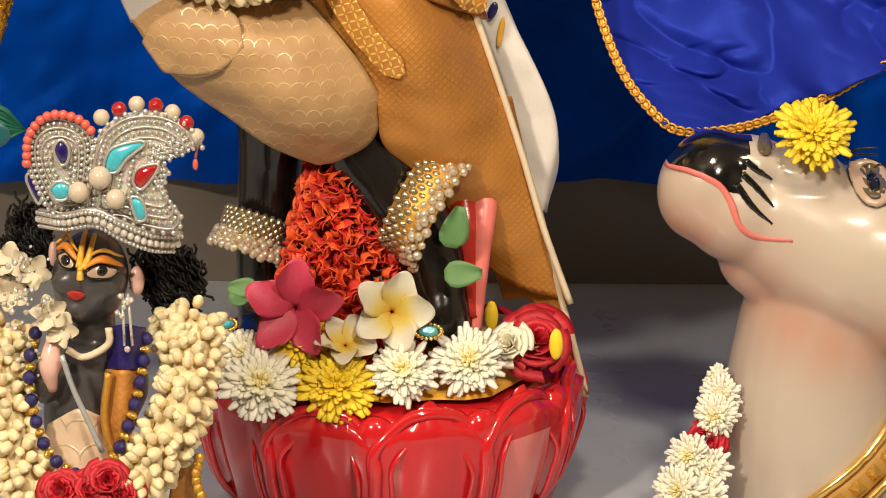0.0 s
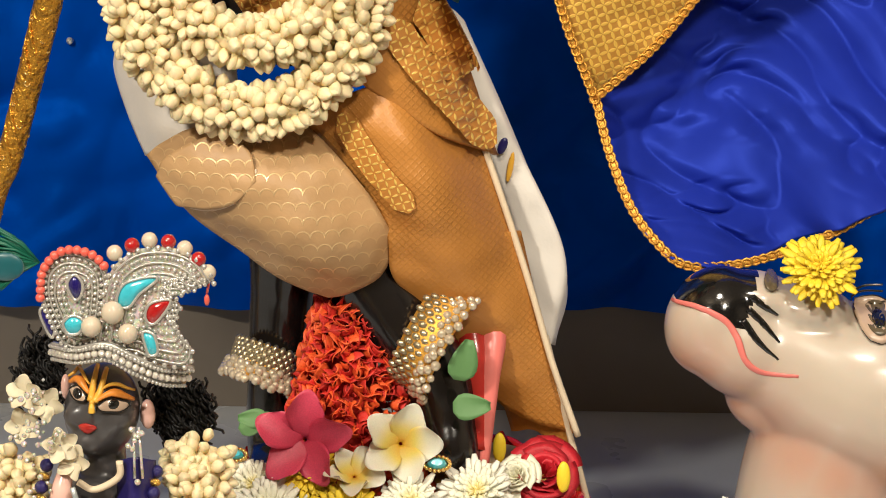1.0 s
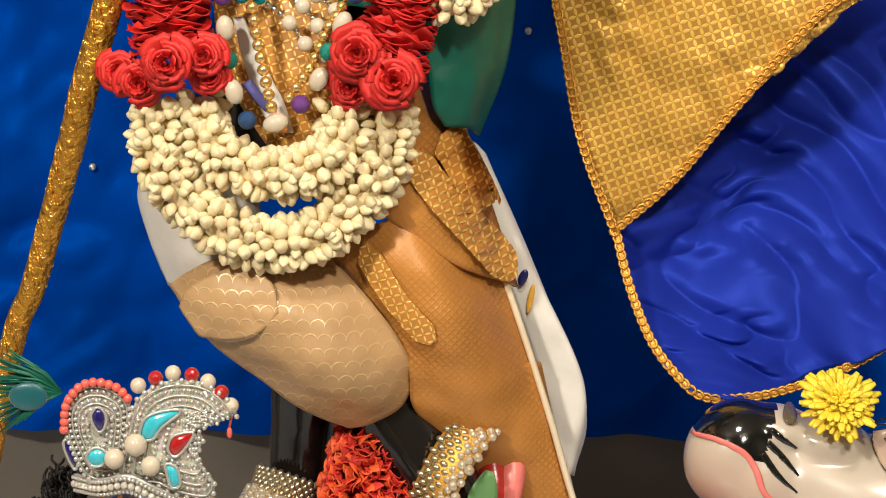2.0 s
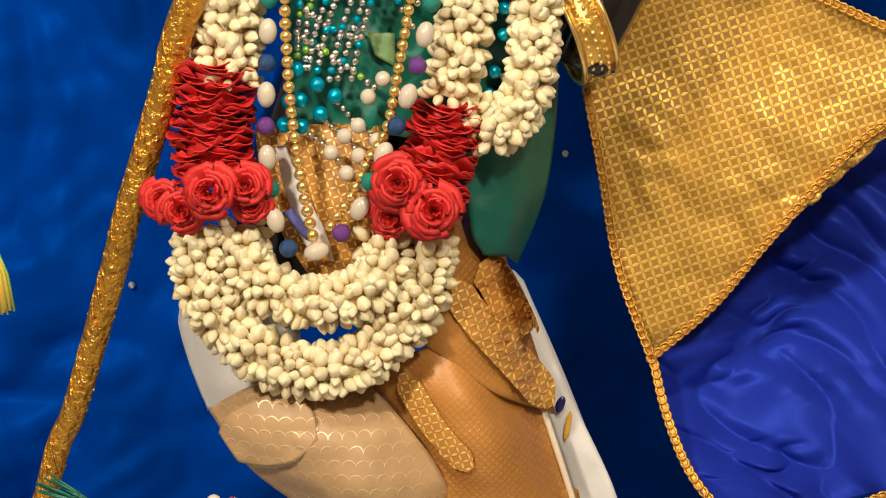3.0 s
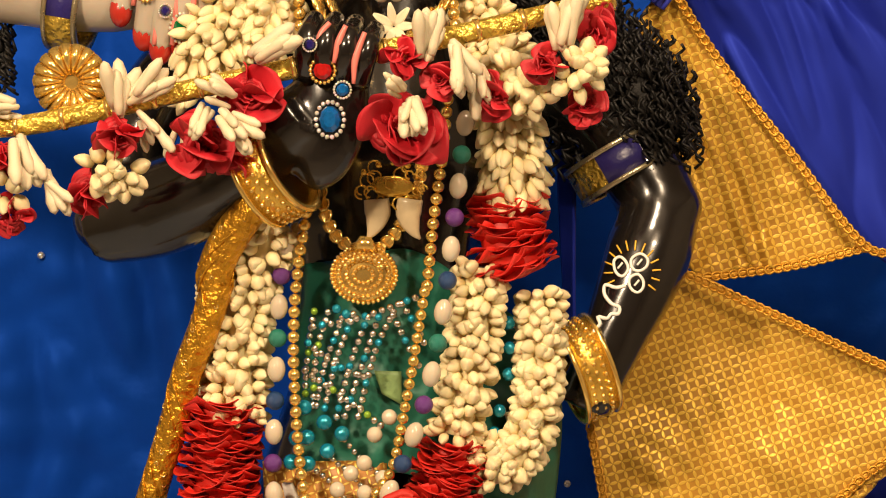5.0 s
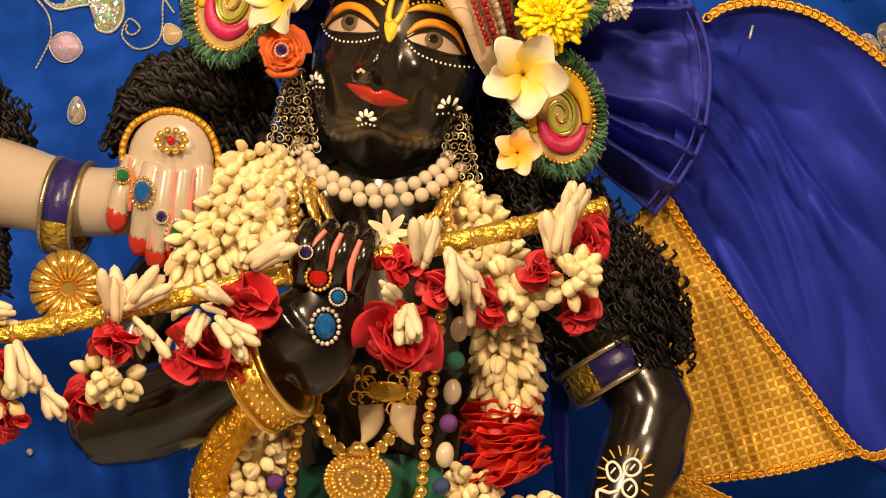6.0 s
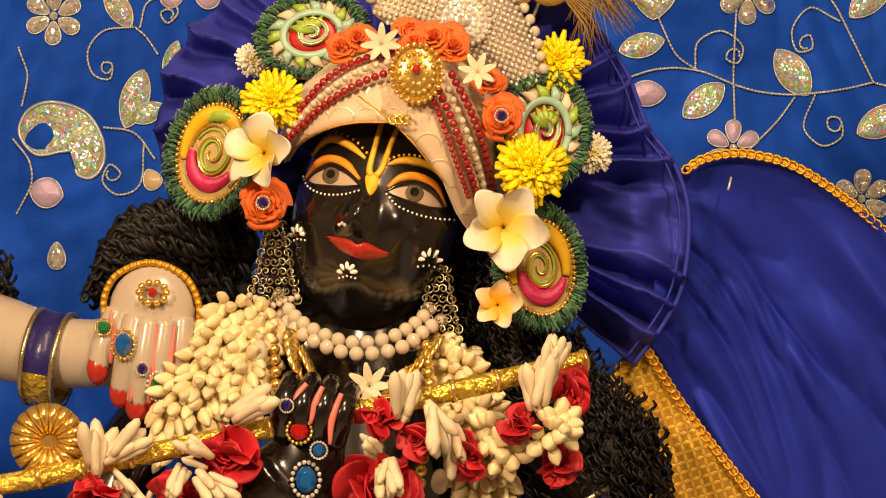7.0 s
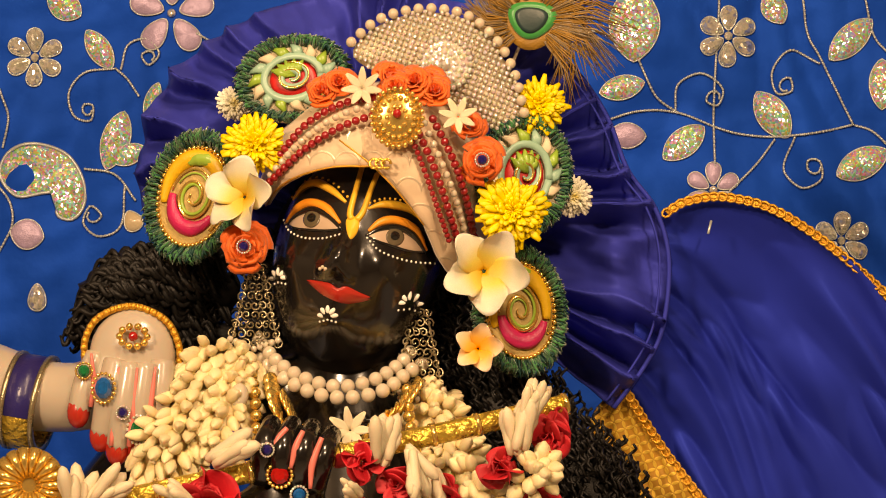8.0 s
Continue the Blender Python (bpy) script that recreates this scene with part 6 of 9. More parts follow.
gem("toe_jewel", (-0.19, -0.1, 0.127), 0.011, M_GEMT, "turquoise stone toe ring in gold mount", "ring", 0.55, M_GOLDS, (0.1, -1, 0.6))


# ---- bangles and armlets ----
def cuff(name, c, axis, r, wide, label, pattern, tilt=None, category="bangle", oval=1.0):
    """A broad ring round an arm, with its borders."""
    ob = thing(name, c, label, category)
    ax = Vector(axis).normalized()
    side = ax.cross(Vector((0, 1, 0))).normalized()
    up = side.cross(ax)
    n = 36

    def ring(g, f0, f1, r0, r1, a0=0, a1=n):
        vs, fs = [], []
        for j in range(a0, a1 + 1):
            a = 2 * math.pi * j / n
            d = side * math.cos(a) + up * math.sin(a) * oval
            for f, rr in ((f0, r0), (f0, r1), (f1, r1), (f1, r0)):
                vs.append(Vector(c) + ax * (wide * f) + d * (r * rr))
        for j in range(a1 - a0):
            for q in range(4):
                fs.append((4 * j + q, 4 * j + (q + 1) % 4, 4 * j + 4 + (q + 1) % 4, 4 * j + 4 + q))
        g.add(vs, fs)

    for nm, f0, f1, r1, m, *arc in pattern:
        g = Geo()
        ring(g, f0, f1, 0.97, r1, *(arc or (0, n)))
        if nm == "engraving":
            g = Geo()
            for row in (f0, (f0 + f1) / 2, f1):
                for j in range(n):
                    a = 2 * math.pi * (j + (0.5 if row == (f0 + f1) / 2 else 0)) / n
                    d = side * math.cos(a) + up * math.sin(a) * oval
                    ball(g, Vector(c) + ax * wide * row + d * r * r1, 0.0022, None, 6, 4)
        part(nm, g, m, ob)
    return ob


GOLDCUFF = [("band", -0.5, 0.5, 1.04, M_GOLD), ("border", -0.56, -0.44, 1.1, M_GOLDS), ("border", 0.44, 0.56, 1.1, M_GOLDS), ("engraving", -0.25, 0.25, 1.05, M_GOLDS)]
cuff("gold_bangle", (-0.213, -0.178, 0.885), Vector((0.84, -0.3, 0.46)), 0.041, 0.03, "broad engraved gold bangle on the raised wrist", GOLDCUFF)
cuff("gold_bangle", (0.045, -0.06, 0.718), Vector((-0.9, -0.3, -0.36)), 0.041, 0.03, "broad engraved gold bangle on the lowered wrist", GOLDCUFF, oval=0.75)
TWO = [("navy_band", -0.46, 0.46, 1.06, M_NAVY, -11, 8), ("gold_band", -0.46, 0.46, 1.07, M_FOIL, 8, 25), ("border", -0.56, -0.42, 1.11, M_ANTIQUE), ("border", 0.42, 0.56, 1.11, M_ANTIQUE)]
cuff("armlet", (0.07, -0.005, 0.891), Vector((0.5, -0.1, -0.8)), 0.0405, 0.03, "navy and gold armlet with rhinestone borders", TWO, category="armlet")


def beaded_anklet(c, axis, r, wide, label):
    ob = thing("anklet", c, label, "anklet")
    ax = Vector(axis).normalized()
    side = ax.cross(Vector((0, 1, 0))).normalized()
    up = side.cross(ax)
    g, h = Geo(), Geo()
    rnd = random.Random(int(r * 1e5))
    for row in range(9):
        f = -0.5 + row / 8
        n = 26
        for j in range(n):
            a = 2 * math.pi * (j + 0.5 * (row % 2)) / n
            d = side * math.cos(a) + up * math.sin(a)
            if d.y > 0.4:
                continue
            p = Vector(c) + ax * wide * f + d * r * (1.02 + 0.25 * max(0, f))
            if row < 5:
                ball(g, p, (0.0034, 0.0034, 0.0045), Vector((0, 0, 1)).rotation_difference(ax).to_matrix(), 6, 5)
            else:
                ball(h, p + Vector([rnd.uniform(-0.0015, 0.0015) for _ in range(3)]), rnd.uniform(0.0034, 0.005), None, 7, 5)
    tagged(part("stone_band", g, M_ANTIQUE, ob, "rows of small gold and clear stones"), kind="stuff")
    tagged(part("bead_fringe", h, M_ANK, ob, "clustered pearly crystal beads"), kind="stuff")
    g = Geo()
    vs, fs = [], []
    for j in range(37):
        a = 2 * math.pi * j / 36
        d = side * math.cos(a) + up * math.sin(a)
        for f, rr in ((-0.56, 0.9), (-0.56, 1.0), (0.5, 1.12), (0.5, 1.0)):
            vs.append(Vector(c) + ax * wide * f + d * r * rr)
    for j in range(36):
        for q in range(4):
            fs.append((4 * j + q, 4 * j + (q + 1) % 4, 4 * j + 4 + (q + 1) % 4, 4 * j + 4 + q))
    g.add(vs, fs)
    part("band", g, M_TRIM, ob, "gold fabric band")
    return ob


M_ANK = mat("pearly_crystal", (0.72, 0.62, 0.45), 0.1, metal=0.55, var=0.4, scale=300, coat=0.8)
beaded_anklet((-0.018, -0.058, 0.221), Vector((0.5, -0.15, -0.24)), 0.047, 0.036, "wide beaded anklet of pearly crystals on the crossed leg")
beaded_anklet((-0.171, -0.02, 0.183), Vector((-0.28, -0.3, -0.8)), 0.029, 0.032, "wide beaded anklet of pearly crystals on the standing leg")

# ---- offerings on the pedestal ----
UPF = (0, -0.75, 0.65)
for k, (x, y, d, r) in enumerate(((462, 680, -0.15, 0.034), (432, 628, -0.115, 0.026), (713, 655, -0.145, 0.029), (830, 640, -0.125, 0.0315))):
    daisy([(-0.157, -0.14, 0.085), (-0.173, -0.11, 0.1), (-0.037, -0.135, 0.096), (0.019, -0.115, 0.098)][k], r, UPF, M_WMUM, "white chrysanthemum head lying on the yellow cloth", k, 33 * k, 5, "pedestal flowers")
for k, r in enumerate((0.033, 0.028)):
    daisy([(-0.092, -0.142, 0.084), (-0.126, -0.11, 0.113)][k], r, UPF, M_YMUM, "yellow chrysanthemum head lying on the yellow cloth", k, 25 * k, 5, "pedestal flowers")
frangipani((-0.047, -0.115, 0.144), 0.036, (0.1, -1, 0.35), M_FRANG, "white frangipani with a yellow heart, on the pedestal", 20)
frangipani((-0.129, -0.11, 0.145), 0.044, (-0.1, -1, 0.25), M_FRANGP, "deep pink frangipani leaning on the marigolds", 5)
frangipani((-0.086, -0.125, 0.117), 0.028, (0.1, -0.6, 0.9), M_FRANG, "pale frangipani lying flat on the pedestal", 40)
rose((0.075, -0.075, 0.102), 0.034, (0.15, -0.8, 0.6), M_PINKROSE, "dark red rose head lying at the pedestal's rim", 1)
rose((0.055, -0.09, 0.107), 0.02, (-0.4, -0.8, 0.5), M_WMUM, "small white blossom beside the red rose", 2)
g = Geo()
rnd = random.Random(11)
mc0 = Vector((-0.094, -0.055, 0.167))
for k in range(1300):
    u = rnd.random()
    hgt = 0.088 - 0.17 * u
    wid = 0.024 + 0.042 * u
    a = rnd.uniform(0, 2 * math.pi)
    p = mc0 + Vector((wid * math.cos(a) + 0.004, 0.6 * wid * math.sin(a), hgt + rnd.uniform(-0.005, 0.005)))
    d = Vector((math.cos(a), math.sin(a) - 0.4, rnd.uniform(-0.2, 0.9))).normalized()
    pg = petal_geo(1.0, 0.6, 0.4, 0.6 * rnd.random(), 4, 5, 0.06, rnd.uniform(-0.5, 0.5), 0.3)
    s = rnd.uniform(0.008, 0.0125)
    rot = Vector((0, 0, 1)).rotation_difference(d).to_matrix() @ turn(0, 0, rnd.uniform(0, 360))
    g.add([p + rot @ (Vector(v) * s) for v in pg.v], pg.f, k % 2)
tube(g, [mc0 + Vector((0, 0, 0.085)), mc0 + Vector((0, 0, 0.0)), mc0 + Vector((0, 0, -0.085))], [0.012, 0.022, 0.03], 14, 1)
solo("marigold_heap", g, [M_MARI, mat("scarlet_marigold", (0.62, 0.03, 0.015), 0.6, var=0.5, scale=60, bump=0.3)], "heap of orange and scarlet marigold petals between the feet", "flowers", "", "stuff")
LEAFG = petal_geo(1.0, 0.36, 0.1, 0.12, 8, 7, 0.02)
for k in range(len(LEAFG.v)):
    x, y, z = LEAFG.v[k]
    LEAFG.v[k] = (x * (1 + 0.08 * math.sin(z * 40)), y, z)
for at, s, f, sp in (((0.002, -0.1, 0.195), 0.036, (0.3, -1, 0.2), 12), ((-0.004, -0.105, 0.174), 0.032, (0.1, -1, 0.3), 88), ((-0.162, -0.09, 0.156), 0.025, (0, -1, 0.4), -88), ((-0.19, -0.06, 0.135), 0.03, (0, -0.6, 0.9), 60)):
    if "leaf" not in MESH:
        MESH["leaf"] = mesh_of("basil_leaf", LEAFG, M_LEAF)
    tagged(set_at(new("basil_leaf", MESH["leaf"]), at, f, sp, s), "fresh green basil leaf stuck to the statue's foot", "leaf")
g = Geo()
for c in ((0.093, -0.1, 0.111), (-0.023, -0.06, 0.123), (0.038, -0.03, 0.114)):
    patch(g, [(c[0] + 0.006 * math.cos(a * 0.9), c[1], c[2] + 0.014 * math.sin(a * 0.9)) for a in range(7)], 0.003, 0.002)
solo("marigold_petals", g, M_YMUM, "loose yellow petals scattered on the pedestal", "petals", "", "stuff")

# ---- turban and crown ----
tb = thing("turban", (-0.119, -0.1, 1.223), "cream silk turban with red bead strings and gold brooch", "turban")
E1 = [(-0.202, -0.06, 1.193), (-0.189, -0.1, 1.205), (-0.17, -0.125, 1.214), (-0.141, -0.14, 1.221), (-0.11, -0.145, 1.222)]
E2 = [(-0.211, -0.04, 1.206), (-0.196, -0.09, 1.229), (-0.166, -0.125, 1.246), (-0.132, -0.14, 1.26), (-0.095, -0.145, 1.265)]
E3 = [(-0.208, 0, 1.23), (-0.192, -0.03, 1.262), (-0.155, -0.08, 1.282), (-0.121, -0.1, 1.291), (-0.082, -0.11, 1.293)]
E4 = [(-0.197, 0.05, 1.245), (-0.176, 0.03, 1.284), (-0.145, 0, 1.302), (-0.114, -0.03, 1.306), (-0.079, -0.05, 1.307)]
g = Geo()
loft(g, [E1, E2, E3, E4], 36, 24, 0.004, 0.002, 40, 21)
part("front_fold", g, M_TURBAN, tb)
g = Geo()
loft(g, [[(-0.127, -0.14, 1.241), (-0.109, -0.149, 1.223), (-0.088, -0.146, 1.204), (-0.064, -0.13, 1.175), (-0.05, -0.105, 1.148), (-0.037, -0.08, 1.133)],
         [(-0.118, -0.144, 1.255), (-0.094, -0.152, 1.248), (-0.068, -0.148, 1.225), (-0.046, -0.125, 1.19), (-0.031, -0.09, 1.159), (-0.023, -0.06, 1.137)],
         [(-0.096, -0.12, 1.282), (-0.067, -0.12, 1.275), (-0.043, -0.11, 1.248), (-0.025, -0.085, 1.213), (-0.017, -0.05, 1.182), (-0.011, -0.03, 1.149)],
         [(-0.079, -0.05, 1.307), (-0.044, -0.04, 1.29), (-0.019, -0.03, 1.257), (-0.008, -0.01, 1.219), (-0.004, 0, 1.185), (-0.001, 0.02, 1.156)]], 36, 26, 0.004, 0.002, 40, 22)
part("side_fold", g, M_TURBAN, tb)
for pts, r, m, nm in (([(-0.196, -0.105, 1.21), (-0.165, -0.135, 1.236), (-0.132, -0.151, 1.255), (-0.095, -0.155, 1.268)], 0.0036, M_REDBEAD, "red_bead"),
                      ([(-0.195, -0.1, 1.224), (-0.166, -0.125, 1.257), (-0.133, -0.13, 1.276), (-0.096, -0.13, 1.284)], 0.0036, M_REDBEAD, "red_bead"),
                      ([(-0.196, -0.103, 1.216), (-0.165, -0.133, 1.246), (-0.132, -0.145, 1.266), (-0.095, -0.145, 1.276)], 0.0032, M_PEARL, "pearl"),
                      ([(-0.073, -0.156, 1.255), (-0.058, -0.152, 1.225), (-0.046, -0.135, 1.194), (-0.036, -0.108, 1.165)], 0.0036, M_REDBEAD, "red_bead"),
                      ([(-0.059, -0.145, 1.263), (-0.042, -0.135, 1.232), (-0.03, -0.11, 1.201), (-0.022, -0.08, 1.17)], 0.0036, M_REDBEAD, "red_bead"),
                      ([(-0.066, -0.15, 1.259), (-0.051, -0.144, 1.228), (-0.039, -0.125, 1.2), (-0.029, -0.095, 1.169)], 0.0032, M_PEARL, "pearl"),
                      ([(-0.079, -0.157, 1.253), (-0.065, -0.153, 1.22), (-0.053, -0.14, 1.189), (-0.043, -0.12, 1.164)], 0.0026, M_REDBEAD, "red_bead")):
    bead_row(tb, pts, r, m, 2.9 * r if m is M_PEARL else None, nm)
g = Geo()
tube(g, spline([(x, y - 0.001, z) for x, y, z in E1], 30), 0.0009, 6)
tube(g, spline([(-0.136, -0.148, 1.243), (-0.122, -0.151, 1.233), (-0.108, -0.153, 1.222), (-0.088, -0.15, 1.203), (-0.064, -0.134, 1.175)], 20), 0.0007, 6)
part("piping", g, M_TRIM, tb, "thin bronze edging")
br = thing("turban_brooch", (-0.089, -0.16, 1.24), "ornate gold turban brooch with a ruby and pearl drop", "brooch")
bc = Vector((-0.088, -0.163, 1.261))
g = Geo()
ball(g, bc, (0.021, 0.006, 0.024), None, 20, 10)
for rr, n in ((0.021, 26), (0.0145, 18), (0.008, 10)):
    for k in range(n):
        a = 2 * math.pi * k / n
        ball(g, bc + Vector((rr * math.cos(a), -0.005, rr * 1.15 * math.sin(a))), 0.0023, None, 6, 5)
tagged(part("plate", g, M_GOLDS, br), kind="stuff")
g = Geo()
ball(g, bc + Vector((0, -0.008, 0.003)), 0.004, None, 8, 6)
part("stone", g, M_GEMR, br)
g = Geo()
hc = Vector((-0.101, -0.162, 1.223))
for k in range(3):
    tube(g, [hc + Vector((0.004 * math.cos(a * 0.7) + 0.005 * (k - 1), 0, 0.004 * math.sin(a * 0.7))) for a in range(9)], 0.0013, 5)
part("hanging_drop", g, M_GOLD, br)

cr = thing("net_crown", (-0.054, -0.06, 1.278), "fan-shaped crown of rhinestone net edged with pearls", "crown")
CO = [(-0.13, -0.07, 1.323), (-0.119, -0.07, 1.343), (-0.095, -0.07, 1.357), (-0.066, -0.07, 1.363), (-0.036, -0.07, 1.358), (-0.012, -0.07, 1.339), (0.006, -0.07, 1.312), (0.017, -0.07, 1.278), (0.005, -0.07, 1.262), (-0.024, -0.07, 1.27), (-0.064, -0.07, 1.291), (-0.098, -0.07, 1.305)]
g = Geo()
patch(g, CO, 0.012, 0.003, 8, 60)
part("backing", g, mat("gold_net", (0.6, 0.5, 0.34), 0.4, metal=0.5, var=0.4, scale=120, bump=0.8, bscale=700), cr)
g = Geo()
co = np.array(spline(CO, 60, True))
cm = co.mean(0)


def inside(x, z, poly):
    c = False
    for (x1, y1, z1), (x2, y2, z2) in zip(poly, np.roll(poly, 1, 0)):
        if (z1 > z) != (z2 > z) and x < (x2 - x1) * (z - z1) / (z2 - z1) + x1:
            c = not c
    return c


gs = 0.0047
for i in range(-32, 33):
    for j in range(-28, 29):
        x, z = cm[0] + gs * (0.94 * i + 0.34 * j), cm[2] + gs * (0.94 * j - 0.34 * i)
        if inside(x, z, co):
            rr = min(1.0, math.hypot(x - cm[0], z - cm[2]) / 0.075)
            ball(g, (x, cm[1] - 0.013 * (1 - rr ** 2.2) - 0.0015, z), 0.0022, None, 5, 4)
tagged(part("stone_grid", g, M_RHINE, cr, "close grid of clear rhinestones"), kind="stuff")
for i, (p) in enumerate(spline([(-0.132, -0.073, 1.335), (-0.114, -0.073, 1.352), (-0.095, -0.073, 1.361), (-0.066, -0.073, 1.366), (-0.034, -0.073, 1.361), (-0.009, -0.073, 1.342), (0.008, -0.073, 1.314), (0.018, -0.073, 1.278)], 20)):
    bead(cr, p, 0.0047, M_PEARL, "pearl")
rc = Vector((-0.051, -0.087, 1.317))
g = Geo()
for rr, n in ((0.022, 26), (0.0155, 18), (0.0095, 12)):
    for k in range(n):
        a = 2 * math.pi * k / n
        ball(g, rc + Vector((rr * math.cos(a), 0, rr * math.sin(a))), 0.0026, None, 6, 5)
ball(g, rc + Vector((0, 0.002, 0)), (0.022, 0.003, 0.022), None, 18, 8)
tagged(part("round_brooch", g, M_RHINE, cr, "round rhinestone brooch"), kind="stuff")
g = Geo()
ball(g, rc + Vector((0, -0.003, 0)), (0.005, 0.004, 0.006), None, 8, 6)
part("centre_stone", g, M_CRYSTAL, cr)


def chakra(c, rx, rz, tilt, style, facing, label):
    """A spiral disc with a thick fringe round it."""
    ob = thing("spiral_ornament", c, label, "ornament", "spiral ornaments")
    rot = orient(facing) @ Matrix.Rotation(radians(tilt), 3, "Y")
    c = Vector(c)

    def P(u, w, d=0.0):
        return c + rot @ Vector((rx * u, -d, rz * w))

    g = Geo()
    n = 48
    vs = [P(0.97 * math.cos(2 * math.pi * k / n), 0.97 * math.sin(2 * math.pi * k / n), d) for d in (-0.004, 0.004) for k in range(n)] + [P(0, 0, -0.004), P(0, 0, 0.004)]
    fs = [(k, (k + 1) % n, n + (k + 1) % n, n + k) for k in range(n)] + [((k + 1) % n, k, 2 * n) for k in range(n)] + [(n + k, n + (k + 1) % n, 2 * n + 1) for k in range(n)]
    g.add(vs, fs)
    part("backing", g, M_CREAMF if style else M_FRINGE, ob)
    g = Geo()
    rnd = random.Random(int(abs(c.x) * 9999))
    for k in range(900):
        a = rnd.uniform(0, 2 * math.pi)
        r0, r1 = rnd.uniform(0.74, 0.9), rnd.uniform(0.92, 1.06)
        b = a + rnd.uniform(-0.09, 0.09)
        d0, d1 = rnd.uniform(0.002, 0.006), rnd.uniform(0.004, 0.011)
        tube(g, [P(r0 * math.cos(a), r0 * math.sin(a), d0), P((r0 + r1) / 2 * math.cos(a), (r0 + r1) / 2 * math.sin(a), d1 + 0.003), P(r1 * math.cos(b), r1 * math.sin(b), d1 - 0.002)], [0.001, 0.0011, 0.0005], 4, k % 3)
    tagged(part("fringe", g, [M_FRINGE, mat("bright_fringe", (0.02, 0.2, 0.05), 0.6, var=0.4, scale=80, sheen=0.4), mat("dark_fringe", (0.004, 0.06, 0.05), 0.6, var=0.4, scale=80)], ob, "dark green thread fringe"), kind="stuff")

    def spiral(a0, a1, r0, r1, th, m, nm, d=0.006, label=""):
        g = Geo()
        pts = [P((r0 + (r1 - r0) * u) * math.cos(a0 + (a1 - a0) * u), (r0 + (r1 - r0) * u) * math.sin(a0 + (a1 - a0) * u), d) for u in np.linspace(0, 1, 40)]
        tube(g, pts, th if isinstance(th, list) else [th * 0.4, th, th, th * 0.5], 8, flat=0.6)
        part(nm, g, m, ob, label)

    if style == 0:
        g = Geo()
        n = 52
        for k in range(n):
            a = 2 * math.pi * k / n
            ball(g, P(0.74 * math.cos(a), 0.74 * math.sin(a), 0.006), 0.0022, None, 6, 4)
        tagged(part("gold_beading", g, M_GOLDS, ob), kind="stuff")
        g = Geo()
        vs = [P(0.74 * math.cos(2 * math.pi * k / n), 0.74 * math.sin(2 * math.pi * k / n), 0.0045) for k in range(n)]
        g.add(vs + [P(0, 0, 0.0055)], [(k, (k + 1) % n, n) for k in range(n)])
        part("inner_disc", g, M_GILT, ob, "gilt felt disc")
        spiral(radians(200), radians(-20), 0.6, 0.56, 0.0075, M_YELLOWB, "yellow_band", 0.006, "yellow silk band")
        spiral(radians(-25), radians(-175), 0.52, 0.42, 0.0072, M_MAG, "magenta_band", 0.007, "magenta silk band")
        spiral(radians(190), radians(-40), 0.68, 0.66, 0.0025, M_GOLDS, "gold_cord")
        spiral(radians(180), radians(-560), 0.46, 0.06, 0.0018, M_GOLDS, "gold_spiral", 0.007)
        spiral(radians(160), radians(-420), 0.38, 0.1, 0.0015, M_LIME, "green_spiral", 0.007)
        spiral(radians(120), radians(60), 0.52, 0.62, 0.006, M_LIME, "lime_leaf", 0.008)
    else:
        g = Geo()
        for k in range(15):
            a = 2 * math.pi * k / 15
            pts = [P(0.5 * math.cos(a), 0.5 * math.sin(a), 0.006), P(0.62 * math.cos(a + 0.12), 0.62 * math.sin(a + 0.12), 0.009), P(0.8 * math.cos(a + 0.3), 0.8 * math.sin(a + 0.3), 0.006)]
            tube(g, pts, [0.0042, 0.005, 0.001], 6, k % 3, flat=0.4)
        part("leaf_wreath", g, [M_MINT, M_LIME, M_CREAMF], ob, "mint, lime and cream leaves")
        spiral(0, radians(359), 0.5, 0.5, [0.0036, 0.0036], M_MINT, "mint_ring", 0.008)
        g = Geo()
        ball(g, P(0, 0, 0.004), (rx * 0.42, 0.004, rz * 0.42), rot, 20, 8)
        part("red_centre", g, M_REDF, ob)
        spiral(radians(90), radians(-500), 0.3, 0.05, 0.003, M_MINT, "mint_spiral", 0.01)
        spiral(radians(100), radians(-480), 0.34, 0.08, 0.0012, M_GOLDS, "gold_wire", 0.012)
        g = Geo()
        for k in range(5):
            a = radians(60 + 22 * k)
            tube(g, [P(0.05, 0.05, 0.009), P(0.22 * math.cos(a), 0.22 * math.sin(a), 0.011), P(0.42 * math.cos(a), 0.42 * math.sin(a), 0.009)], [0.002, 0.005, 0.0008], 6, 0, flat=0.5)
        part("leaf_fan", g, M_LIME, ob)
    return ob


chakra((-0.262, -0.06, 1.199), 0.045, 0.058, 15, 0, (-0.35, -1, 0), "oval spiral ornament in yellow and magenta with green fringe")
chakra((-0.182, -0.04, 1.305), 0.051, 0.039, -8, 1, (-0.15, -1, 0.15), "round spiral ornament in mint and red with green fringe")
chakra((0.018, -0.06, 1.225), 0.043, 0.053, 8, 1, (0.3, -1, 0.05), "round spiral ornament in mint and red with green fringe")
chakra((0.018, -0.06, 1.109), 0.041, 0.056, -10, 0, (0.2, -1, 0), "oval spiral ornament in yellow and magenta with green fringe")

